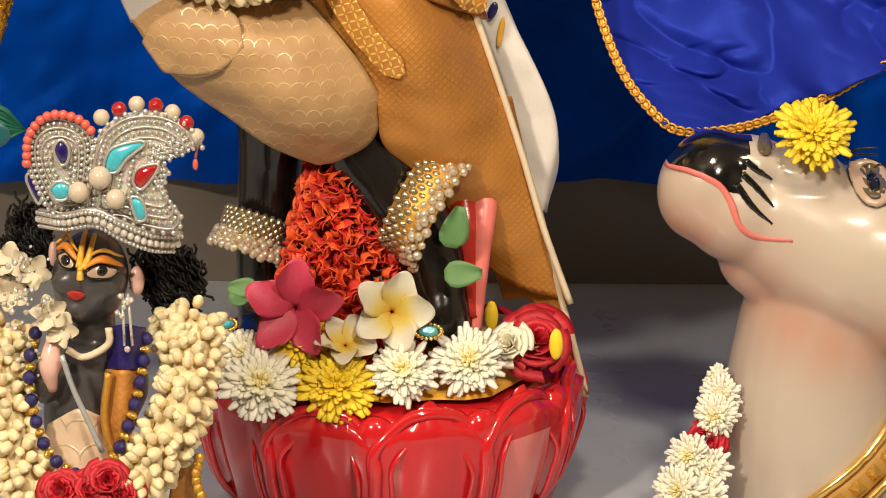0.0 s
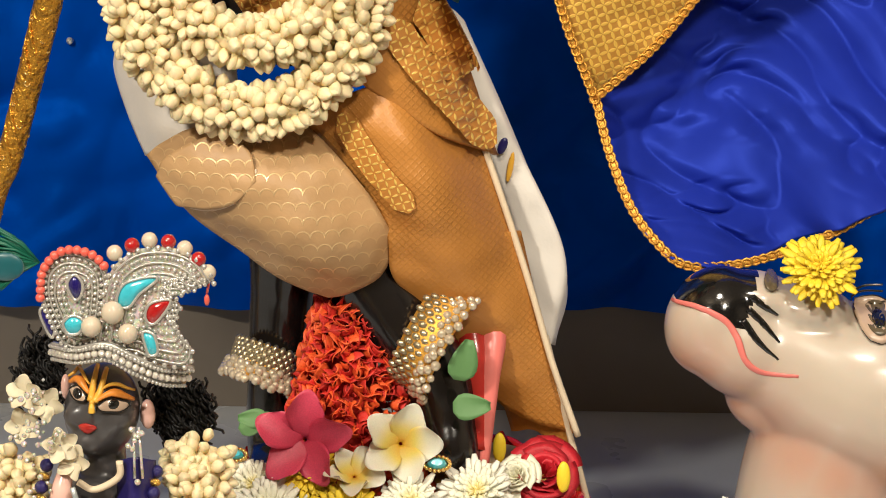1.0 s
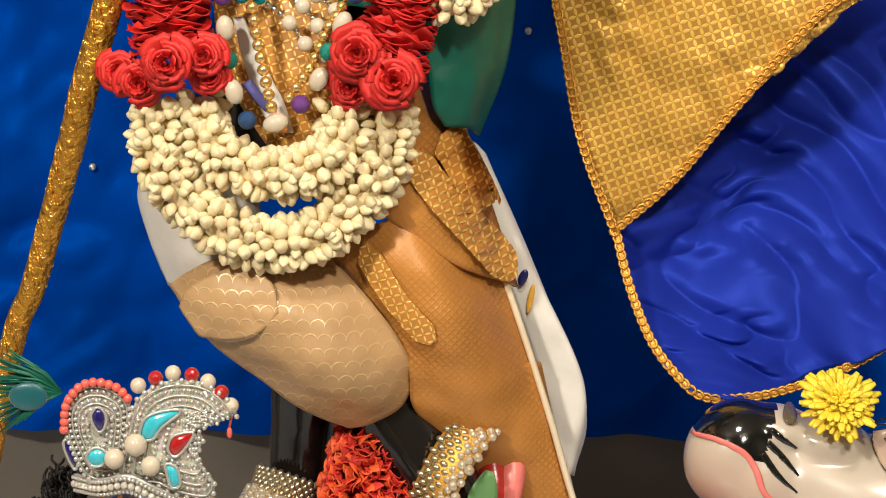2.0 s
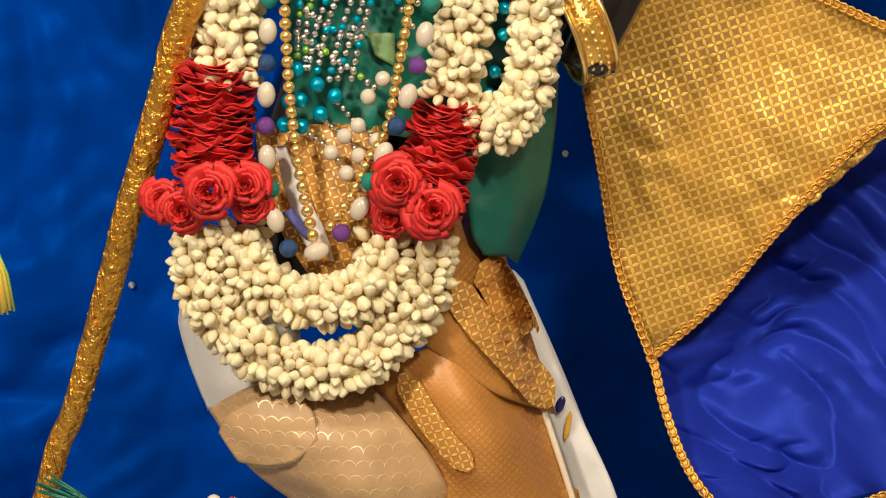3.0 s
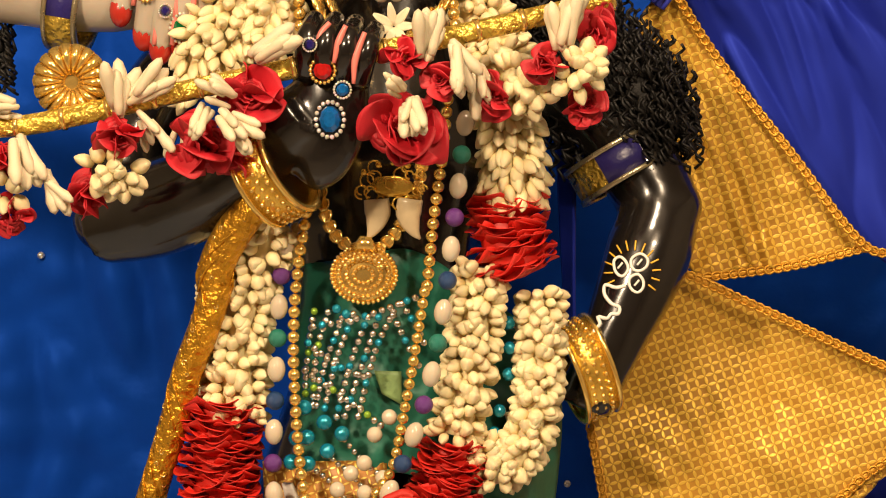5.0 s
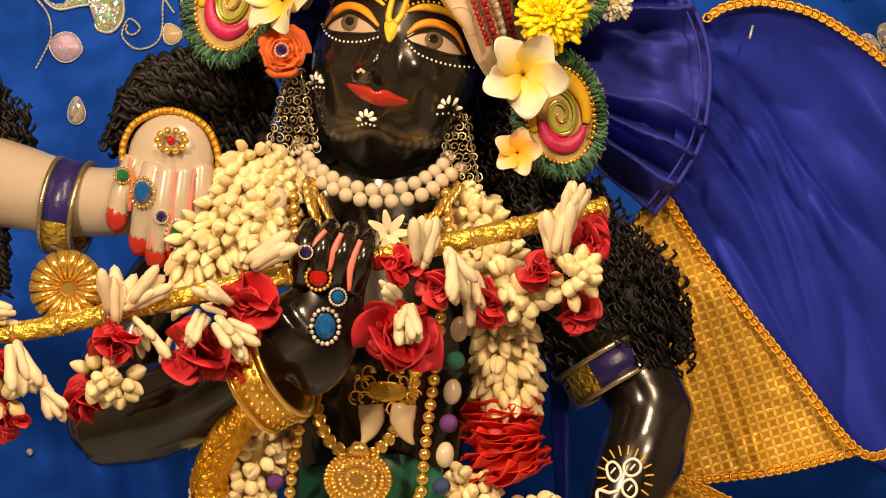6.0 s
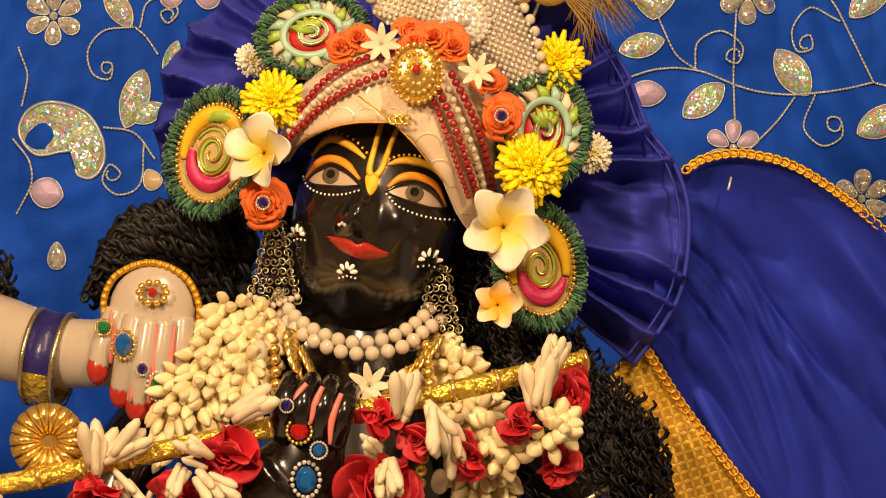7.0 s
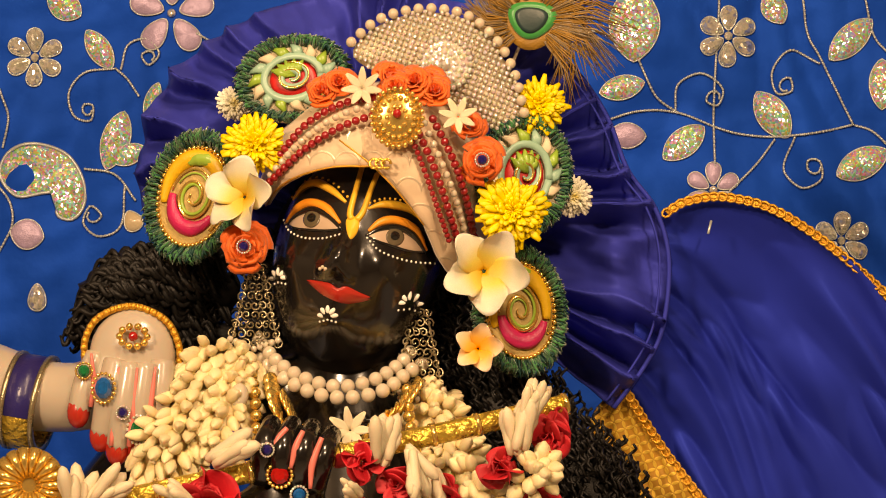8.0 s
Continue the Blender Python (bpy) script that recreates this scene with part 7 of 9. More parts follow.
for k, (at, r) in enumerate((((-0.21, -0.1, 1.241), 0.026), ((0.009, -0.105, 1.189), 0.031), ((0.03, -0.055, 1.286), 0.025))):
    daisy(at, r, (0.15 * (k - 0.5), -1, 0.1), M_YMUM, "yellow chrysanthemum pinned beside the turban", k, 20 * k, 6, "turban flowers")
for k, (at, r) in enumerate((((0.062, -0.03, 1.21), 0.018), ((-0.238, 0, 1.287), 0.016))):
    daisy(at, r, (0.3, -1, 0), M_WMUM, "small cream chrysanthemum behind the spiral ornaments", k, 0, 5, "turban flowers")
frangipani((-0.216, -0.115, 1.196), 0.034, (-0.55, -1, 0.1), M_FRANG, "white frangipani with a yellow heart by the temple", 10)
frangipani((-0.013, -0.115, 1.139), 0.038, (0.15, -1, 0), M_FRANG, "large white frangipani pinned beside the cheek", 30)
frangipani((-0.016, -0.105, 1.074), 0.0215, (0, -1, 0.1), M_FRANGO, "small orange frangipani below the ornament", 12)
M_ORFL = mat("orange_petal", (0.95, 0.15, 0.015), 0.5, var=0.3, scale=50, bump=0.3, sheen=0.2)
for k, (at, r) in enumerate((((-0.216, -0.1, 1.154), 0.022), ((-0.018, -0.115, 1.231), 0.02))):
    rose(at, r, (0.1, -1, 0), M_ORFL, "orange paper-like blossom with a blue stone heart", k, 0)
    gem("blossom_stone", Vector(at) + Vector((0.001, -0.02, 0)), 0.0062, M_GEMN, "tiny blue stone in the orange blossom", "jewel")
for k, at in enumerate([(-0.153, -0.1, 1.287), (-0.14, -0.1, 1.295), (-0.096, -0.12, 1.299), (-0.075, -0.125, 1.295), (-0.058, -0.125, 1.287), (-0.029, -0.11, 1.261), (-0.091, -0.13, 1.288), (-0.063, -0.115, 1.295)]):
    rose(at, 0.0155, (0.2 * (k % 3 - 1), -1, 0.4), M_ORFL, "small orange-red blossom along the crown's foot", k, 50 * k, None, "crown blossoms")


def jasmine(at, r, facing, label, spin=0):
    ob = thing("jasmine_flower", at, label, "flower", "jasmine flowers")
    set_at(ob, at, facing, spin, r)
    if "jas" not in MESH:
        MESH["jas"] = mesh_of("petal", petal_geo(1.0, 0.2, 0.15, 0.05, 6, 5, 0.06), M_TUBEROSE)
    for k in range(7):
        p = new("petal", MESH["jas"])
        p.parent = ob
        p.matrix_basis = Matrix.Rotation(radians(360 / 7 * k), 4, "Y") @ Matrix.Rotation(0.2, 4, "X")
    return ob


for k, (at, r) in enumerate((((-0.119, -0.135, 1.288), 0.0175), ((-0.038, -0.14, 1.266), 0.0165), ((-0.119, -0.17, 1.003), 0.019))):
    jasmine(at, r, (0, -1, 0.2), "white star jasmine flower with slim petals", 20 * k)


# ---- ruff, feather, ear rings, hair ----
RO = [(0.106, 0.03, 1.028), (0.132, 0.03, 1.065), (0.148, 0.03, 1.101), (0.152, 0.03, 1.161), (0.139, 0.03, 1.206), (0.113, 0.03, 1.241), (0.092, 0.03, 1.291), (0.055, 0.03, 1.338), (0.004, 0.03, 1.37), (-0.068, 0.03, 1.394), (-0.129, 0.03, 1.4), (-0.189, 0.03, 1.386), (-0.245, 0.03, 1.361), (-0.289, 0.03, 1.327), (-0.316, 0.03, 1.285), (-0.326, 0.03, 1.239), (-0.32, 0.03, 1.194), (-0.294, 0.03, 1.159)]
RC = (-0.097, 0.02, 1.189)
rows = []
for f, y in ((1.0, 0.035), (0.82, 0.02), (0.62, 0.025), (0.35, 0.04)):
    rows.append([(RC[0] + (p[0] - RC[0]) * f, y, RC[2] + (p[2] - RC[2]) * f) for p in RO])


def pleat(u, v):
    """Gathered folds, some broad and some narrow, crisp at their crests, that flatten towards the head."""
    w = 20 * u + 1.3 * noise.noise(Vector((u * 9, 0, 1.3))) + 0.5 * noise.noise(Vector((u * 11, v * 3.2, 4.4)))
    f = w - math.floor(w)
    saw = f / 0.72 if f < 0.72 else (1 - f) / 0.28
    deep = 0.35 + 1.5 * abs(noise.noise(Vector((u * 17, 0.4 + v * 1.5, 9.1))))
    fine = noise.noise(Vector((u * 70, v * 3, 3.1))) + 0.8 * (0.3 - abs(noise.noise(Vector((u * 40, v * 11, 7.7)))) * 1.5)
    return (1 - 0.5 * v) * (0.06 * deep * (0.5 - saw ** 1.4) + 0.005 * fine)


ruff = thing("pleated_ruff", rows[0][0], "violet-blue pleated cloth ruff behind the statue's head", "ruff")
g = Geo()
loft(g, rows, 420, 30, 0.002, 0.004, 30, 31, ripple=pleat)
part("pleats", g, M_RUFF, ruff)
g = Geo()
hem = spline(rows[0], 120)[:46]
tube(g, [(RC[0] + (x - RC[0]) * 0.965, y - 0.014, RC[2] + (z - RC[2]) * 0.965) for x, y, z in hem], 0.0012, 5)
tube(g, [(RC[0] + (x - RC[0]) * 1.0, y - 0.006, RC[2] + (z - RC[2]) * 1.0) for x, y, z in hem], 0.0022, 6)
part("hem", g, M_RUFF, ruff)

ft = thing("peacock_feather", (0.019, 0, 1.341), "peacock feather with a green and dark eye", "feather")
fc = Vector((0.022, -0.02, 1.365))
AMBER = mat("amber_feather", (0.36, 0.19, 0.03), 0.5, var=0.5, scale=90, bump=0.6, bscale=500)
for nm, sx, sz, d, m in (("bronze_eye", 0.031, 0.026, 0.0, AMBER), ("green_eye", 0.0215, 0.0165, 0.0022, M_FGREEN), ("dark_eye", 0.0145, 0.0115, 0.0036, M_FBLUE)):
    g = Geo()
    patch(g, [(fc.x - 0.1 * d + sx * math.cos(a) * (1 - 0.16 * math.cos(a + 2.3)), fc.y - d, fc.z + sz * math.sin(a + 0.25 * math.cos(a))) for a in np.linspace(0, 2 * math.pi, 15)[:-1]], 0.0012, 0.001, 4, 40)
    part(nm, g, m, ft)
g = Geo()
rnd = random.Random(8)
for k in range(620):
    a = rnd.uniform(-1.0, 4.1)
    r0, r1 = rnd.uniform(0.018, 0.027), rnd.uniform(0.036, 0.085 if math.cos(a) > 0.2 else 0.055)
    b = a + rnd.uniform(-0.16, 0.16) - 0.25
    y0 = rnd.uniform(-0.003, 0.002)
    tube(g, [fc + Vector((r0 * 1.1 * math.cos(a), y0, r0 * math.sin(a))), fc + Vector(((r0 + r1) / 2 * 1.1 * math.cos(a), y0 - 0.001, (r0 + r1) / 2 * math.sin(a))), fc + Vector((r1 * math.cos(b) * 1.15, rnd.uniform(-0.004, 0.004), r1 * math.sin(b)))], [0.0008, 0.0006, 0.00025], 4, k % 2)
tagged(part("feather_fringe", g, [M_FEATHER, AMBER], ft), kind="stuff")
g = Geo()
tube(g, [fc, fc + Vector((-0.02, 0.02, -0.05))], 0.0015, 6)
part("shaft", g, M_CREAMF, ft)


def filigree(name, c, w, h, label, seed):
    """Openwork scrolls that widen downwards over a fine grid, with a row of pearl drops."""
    ob = thing(name, c, label, "earring")
    rnd = random.Random(seed)
    g = Geo()
    c = Vector(c)
    for row in range(9):
        v = row / 8
        half = w * (0.28 + 0.8 * v)
        n = 2 + row // 2
        for k in range(n + 1):
            p = c + Vector((half * (-1 + 2 * k / n), rnd.uniform(-0.003, 0.001), h * (1 - 1.9 * v)))
            r = w * rnd.uniform(0.2, 0.28)
            a0, sp = rnd.uniform(0, 6), rnd.choice((-1, 1))
            tube(g, [p + Vector((r * (1 - a / 13) * math.cos(a0 + sp * a * 0.75), -0.0006 * a, r * (1 - a / 13) * math.sin(a0 + sp * a * 0.75))) for a in range(11)], 0.00075, 5)
    for sx in (-1, 1):
        tube(g, [c + Vector((sx * w * (0.25 + 0.85 * f), 0.001, h * (1.05 - 2 * f))) for f in np.linspace(0, 1, 9)], 0.0011, 5)
    tagged(part("scrollwork", g, M_ANTIQUE, ob), kind="stuff")
    g = Geo()
    for k in range(9):
        ball(g, c + Vector((w * 1.1 * (-1 + 2 * k / 8), -0.004, -h * 1.04 + 0.002 * abs(k - 4))), 0.003, None, 7, 5)
    part("pearl_drops", g, M_PEARL, ob)


filigree("earring", (-0.207, -0.075, 1.1045), 0.0185, 0.034, "antique gilt filigree earring with pearl drops", 1)
filigree("earring", (-0.0659, -0.08, 1.0682), 0.0195, 0.036, "antique gilt filigree earring with pearl drops", 2)


def curls(name, parent, path, radius, count, seed, long=(0.035, 0.065), drift=(0, 0, -1), coil=0.0036, thick=0.0014):
    """Ringlets of hair that start round a path and hang down."""
    rnd = random.Random(seed)
    g = Geo()
    base = spline(path, 60)
    for k in range(int(count * 1.7)):
        an, rr1 = rnd.uniform(0, 6.283), radius * math.sqrt(rnd.uniform(0.2, 1.0)) * 0.85
        p = Vector(base[rnd.randrange(60)]) + Vector((rr1 * math.cos(an), -radius * rnd.uniform(0.1, 0.75), rr1 * math.sin(an)))
        d = (Vector(drift).normalized() + Vector([rnd.uniform(-0.32, 0.32) for _ in range(3)])).normalized()
        ln = rnd.uniform(*long)
        s = d.cross(Vector((0, 1, 0.01))).normalized()
        u = s.cross(d)
        a0, steps = rnd.uniform(0, 6.3), max(10, int(ln / 0.0035))
        pts = []
        for i in range(steps):
            f = i / (steps - 1)
            a = a0 + f * ln / 0.0145 * 2 * math.pi
            pts.append(p + d * ln * (f - 0.5) + (s * math.cos(a) + u * math.sin(a)) * coil * (0.7 + 0.5 * f))
        tube(g, pts, [thick, thick * 1.2, thick], 5)
    tube(g, spline(path, 20), radius * 0.62, 10)
    return tagged(part(name, g, M_HAIR, parent), kind="stuff")


def locks(name, parent, path, radius, count, seed):
    """Wavy locks of hair that lie along a path."""
    rnd = random.Random(seed)
    g = Geo()
    base = np.array(spline(path, 80))
    for k in range(count):
        i0 = rnd.randrange(0, 50)
        seg = base[i0:i0 + rnd.randrange(22, 34)]
        an, rr1 = rnd.uniform(0, 6.283), radius * math.sqrt(rnd.uniform(0.3, 1.0))
        ph, wv = rnd.uniform(0, 6.3), rnd.uniform(0.004, 0.0075)
        pts = []
        for i, p in enumerate(seg):
            f = i / (len(seg) - 1)
            s = 0.75 + 0.3 * math.sin(math.pi * f)
            a = an + 0.5 * f
            pts.append((p[0] + rr1 * s * math.cos(a) * 0.4, p[1] - abs(rr1 * math.sin(a) * s) * 0.7 + wv * 0.5 * math.cos(i * 0.55 + ph),
                        p[2] + rr1 * s * math.cos(a) + wv * math.sin(i * 0.55 + ph)))
        tube(g, pts, [0.001, 0.0027, 0.0027, 0.0012], 5)
    tube(g, spline(path, 20)[2:-1], radius * 0.5, 10)
    return tagged(part(name, g, M_HAIR, parent), kind="stuff")


wig = thing("curly_wig", (-0.119, 0.03, 1.058), "curly black ringlet hair falling over the shoulders", "hair")
locks("side_clump", wig, [(-0.3668, -0.05, 1.0937), (-0.3517, -0.05, 1.1088), (-0.3142, -0.04, 1.12), (-0.2682, -0.01, 1.1251), (-0.2308, 0.02, 1.12)], 0.034, 330, 1)
locks("side_clump", wig, [(-0.3644, -0.04, 1.0843), (-0.334, -0.03, 1.0904), (-0.2728, 0.0, 1.0831), (-0.2245, 0.02, 1.08)], 0.028, 150, 13)
g = Geo()
ball(g, (HEAD[0] + 0.008, 0.04, HEAD[2] - 0.02), (0.098, 0.05, 0.125), None, 28, 20)
part("back_hair", g, M_HAIR, wig)
curls("hair_clump", wig, [(-0.205, 0, 1.145), (-0.206, 0, 1.1), (-0.198, 0, 1.07)], 0.016, 60, 12)
curls("side_clump", wig, [(-0.049, -0.02, 1.104), (-0.019, 0, 1.065), (0.002, 0, 1.026)], 0.026, 110, 2)
curls("hair_clump", wig, [(-0.023, 0, 1.048), (0.017, -0.02, 1.015), (0.057, -0.02, 0.977), (0.088, -0.02, 0.948), (0.113, -0.01, 0.924)], 0.034, 230, 3)
curls("hair_clump", wig, [(0.027, 0.02, 1.035), (0.068, 0.02, 0.997), (0.098, 0, 0.968), (0.124, 0, 0.919)], 0.022, 120, 4)
curls("hair_clump", wig, [(-0.254, 0.03, 1.058), (-0.258, 0.03, 1.018), (-0.194, 0.03, 1.08)], 0.03, 60, 5)
curls("hair_clump", wig, [(0.01, 0, 0.936), (0.035, 0, 0.926), (0.054, 0, 0.937)], 0.028, 60, 6)

# ---- neighbouring white statue: its arm reaches in ----
raw = Geo()
tube(raw, spline([(-0.55, 0.02, 1.051), (-0.46, -0.03, 1.038), (-0.396, -0.06, 1.025), (-0.345, -0.08, 1.026), (-0.318, -0.09, 1.046)], 16), [0.045, 0.042, 0.036, 0.03, 0.03], 18)
ball(raw, (-0.308, -0.095, 1.061), (0.038, 0.02, 0.041), None, 24, 16)
tube(raw, [(-0.98, 0.1, TABLE), (-0.98, 0.1, 0.5), (-0.96, 0.1, 0.9), (-0.93, 0.08, 1.06)], [0.19, 0.15, 0.1, 0.06], 20)
ball(raw, (-0.9, 0.06, 1.2), (0.06, 0.07, 0.085), None, 20, 14)
tube(raw, [(-0.92, 0.09, 1.06), (-0.72, 0.06, 1.06), (-0.55, 0.02, 1.051)], [0.06, 0.05, 0.045], 16)
wst = fused(raw, 0.0045, 8)
FING = (([(-0.319, -0.112, 1.055), (-0.324, -0.118, 1.026), (-0.33, -0.112, 0.993)], 0.0115), ([(-0.307, -0.115, 1.053), (-0.311, -0.12, 1.017), (-0.316, -0.114, 0.982)], 0.0115),
        ([(-0.294, -0.114, 1.053), (-0.297, -0.118, 1.02), (-0.3, -0.112, 0.987)], 0.011), ([(-0.281, -0.108, 1.056), (-0.282, -0.112, 1.027), (-0.286, -0.106, 0.999)], 0.0105), ([(-0.337, -0.1, 1.059), (-0.345, -0.11, 1.035), (-0.35, -0.112, 1.012)], 0.011))
for pts, r in FING:
    tube(wst, spline(pts, 14), [r, r, r * 0.85], 12, 0)
    ball(wst, pts[2], (r * 0.9, r * 0.9, r * 1.3), None, 10, 8, 2)
for pts in ([(-0.316, -0.124, 1.05), (-0.317, -0.124, 1.017), (-0.32, -0.124, 0.984)], [(-0.3, -0.126, 1.05), (-0.302, -0.126, 1.017), (-0.305, -0.126, 0.984)], [(-0.285, -0.124, 1.051), (-0.288, -0.124, 1.018), (-0.289, -0.124, 0.994)], [(-0.34, -0.118, 1.061), (-0.337, -0.118, 1.035), (-0.339, -0.118, 1.016)]):
    tube(wst, spline(pts, 10), [0.001, 0.0026, 0.002], 8, 1)
tagged(part("white_statue", wst, [M_WHITEST, M_PINKP, M_LIP]), "white marble temple statue with red painted fingertips", "statue")
g = Geo()
tr = [(-0.348, -0.098, 1.054), (-0.348, -0.1, 1.073), (-0.337, -0.1, 1.092), (-0.31, -0.1, 1.102), (-0.282, -0.1, 1.092), (-0.269, -0.1, 1.071), (-0.267, -0.098, 1.045)]
tube(g, spline(tr, 40), 0.003, 8)
for p, t in along(tr, 0.006):
    ball(g, p + Vector((0, -0.002, 0)), 0.0032, None, 6, 5)
solo("hand_chain", g, M_TRIM, "braided gold edging round the white hand", "hand chain")
fg = thing("hand_flower", (-0.304, -0.118, 1.065), "gold flower ornament with pearl petals on the white hand", "ornament")
fcx = Vector((-0.305, -0.118, 1.076))
for k in range(10):
    a = 2 * math.pi * k / 10
    bead(fg, fcx + Vector((0.0115 * math.cos(a), -0.002, 0.0085 * math.sin(a))), 0.0032, M_GOLDS, "gold_petal")
bead(fg, fcx + Vector((0, -0.004, 0)), 0.0042, M_GEMR, "centre_stone")
gem("finger_ring", (-0.345, -0.122, 1.046), 0.0075, M_GEMG, "small dark stone ring on the white hand", "ring", setting=M_GOLDS)
gem("finger_ring", (-0.327, -0.131, 1.032), 0.0105, M_GEMB, "drop-shaped blue stone ring on the white hand", "ring", 1.3, M_GOLDS)
gem("finger_ring", (-0.31, -0.132, 1.012), 0.006, M_GEMN, "tiny dark blue stone ring on the white hand", "ring")
gem("finger_ring", (-0.297, -0.126, 0.998), 0.0105, M_GEMG, "oval emerald ring on the white hand", "ring", 1.25)
cuff("armlet", (-0.3986, -0.06, 1.0187), Vector((1, -0.12, -0.14)), 0.0385, 0.027, "navy and gold bangle with rhinestone borders on the white arm", TWO)
wig2 = thing("curly_wig", (-0.465, 0, 1.036), "curly black ringlet hair of the white statue", "hair")
curls("side_clump", wig2, [(-0.522, 0.02, 1.146), (-0.489, 0, 1.095), (-0.461, 0, 1.066), (-0.485, 0, 1.046)], 0.03, 190, 9)
curls("side_clump", wig2, [(-0.47, -0.02, 0.987), (-0.464, -0.02, 0.962)], 0.012, 14, 10)


# ---- flowers tied to the flute ----
def tuberose(parent, at, d, long, seed):
    key = ("tuberose",)
    if key not in MESH:
        MESH[key] = bud_mesh("tuberose_bud", M_TUBEROSE, 0.12, 7, 0.0)
    ob = new("tuberose_bud", MESH[key])
    ob.parent = parent
    d = Vector(d).normalized()
    ob.matrix_basis = Matrix.Translation(Vector(at) - place_of(parent)) @ Vector((0, 0, 1)).rotation_difference(d).to_matrix().to_4x4() @ Matrix.Diagonal((long * 1.2, long * 1.2, long, 1))


PINKPETALS = [mesh_of("rose_petal", petal_geo(1.0, 0.68, 0.42, -0.05 + 0.1 * k, 7, 8, 0.02, 0.12 * (k - 1), 0.26), M_PINKROSE) for k in range(3)]


def spray(at, groups, roses, label, seed, budclump=()):
    """Tuberose buds, roses and jasmine buds tied in one bunch."""
    rnd = random.Random(seed)
    ob = thing("flower_bunch", at, label, "flowers", "flute flowers")
    for c, d, n, ln in groups:
        for k in range(n):
            dd = Vector(d).normalized() + Vector((rnd.uniform(-0.35, 0.35), rnd.uniform(-0.45, 0.15), rnd.uniform(-0.35, 0.35)))
            tuberose(ob, Vector(c) + Vector([rnd.uniform(-0.006, 0.006) for _ in range(3)]), dd, ln * rnd.uniform(0.8, 1.1), k)
    for k, (c, r) in enumerate(roses):
        for q in range(9):
            dq = Vector((rnd.uniform(-1, 1), rnd.uniform(-1, 0.1), rnd.uniform(-1, 1))).normalized()
            pq = new("rose_petal", PINKPETALS[q % 3])
            pq.parent = ob
            sq = r * rnd.uniform(0.72, 0.98)
            pq.matrix_basis = Matrix.Translation(Vector(c) + dq * r * 0.12 - place_of(ob)) @ Vector((0, 0, 1)).rotation_difference(dq).to_matrix().to_4x4() @ Matrix.Rotation(rnd.uniform(0, 6.3), 4, "Z") @ Matrix.Diagonal((sq, sq, sq * 0.85, 1))
        rose(c, r * 0.62, (rnd.uniform(-0.6, 0.6), -1, rnd.uniform(-0.3, 0.5)), M_PINKROSE, "", seed + k, rnd.uniform(0, 360), ob)
    for c in budclump:
        for k in range(11):
            b = new("bud", BUDS[k % 3])
            b.parent = ob
            dd = Vector((rnd.uniform(-1, 1), rnd.uniform(-1, -0.1), rnd.uniform(-1, 1))).normalized()
            s = 0.0175
            b.matrix_basis = Matrix.Translation(Vector(c) + dd * 0.009 - place_of(ob)) @ Vector((0, 0, 1)).rotation_difference(dd).to_matrix().to_4x4() @ Matrix.Diagonal((s, s, s, 1))
    return ob


LB = "bunch of white tuberose buds and crimson roses tied to the flute"
spray((-0.408, -0.22, 0.91), [((-0.417, -0.22, 0.928), (-0.9, 0, 0.3), 6, 0.034), ((-0.416, -0.225, 0.906), (0.5, 0, -1), 8, 0.042), ((-0.393, -0.22, 0.879), (0.6, 0, -0.8), 5, 0.038)],
      [((-0.423, -0.22, 0.887), 0.018), ((-0.421, -0.21, 0.844), 0.02)], LB, 1, [(-0.426, -0.21, 0.864)])
spray((-0.333, -0.22, 0.917), [((-0.333, -0.225, 0.926), (0.05, 0, 1), 6, 0.042), ((-0.322, -0.225, 0.938), (0.8, 0, 0.55), 7, 0.038), ((-0.314, -0.215, 0.927), (0.5, 0, -0.9), 4, 0.034)],
      [((-0.332, -0.225, 0.91), 0.024), ((-0.36, -0.2, 0.864), 0.024)], LB, 2, [(-0.345, -0.215, 0.884), (-0.333, -0.21, 0.88)])
spray((-0.245, -0.225, 0.933), [((-0.243, -0.245, 0.94), (-0.7, -0.3, 0.4), 5, 0.03), ((-0.246, -0.25, 0.929), (0.6, -0.3, -0.6), 9, 0.034), ((-0.261, -0.24, 0.933), (-0.2, -0.3, -0.7), 6, 0.03),
                                ((-0.228, -0.22, 0.974), (0.9, 0, 0.55), 5, 0.044), ((-0.287, -0.21, 0.918), (-0.3, 0, -1), 3, 0.028)],
      [((-0.228, -0.225, 0.945), 0.031), ((-0.265, -0.22, 0.903), 0.034), ((-0.245, -0.21, 0.897), 0.024)], LB, 3)
spray((-0.097, -0.21, 0.973), [((-0.091, -0.215, 0.978), (0.15, 0, 1), 9, 0.04), ((-0.066, -0.21, 0.988), (0.3, 0, -1), 8, 0.038), ((-0.102, -0.235, 0.942), (0.1, -0.4, -0.6), 12, 0.032), ((-0.109, -0.235, 0.951), (-0.4, -0.4, 0.3), 6, 0.026)],
      [((-0.107, -0.215, 0.978), 0.021), ((-0.078, -0.21, 0.961), 0.018), ((-0.114, -0.205, 0.923), 0.036), ((-0.101, -0.2, 0.914), 0.03)], LB, 4)
spray((-0.029, -0.17, 0.957), [((-0.053, -0.18, 0.97), (0.3, 0, -1), 5, 0.034)], [((-0.037, -0.175, 0.949), 0.021)], LB, 5, [(-0.018, -0.165, 0.968), (-0.008, -0.165, 0.952)])
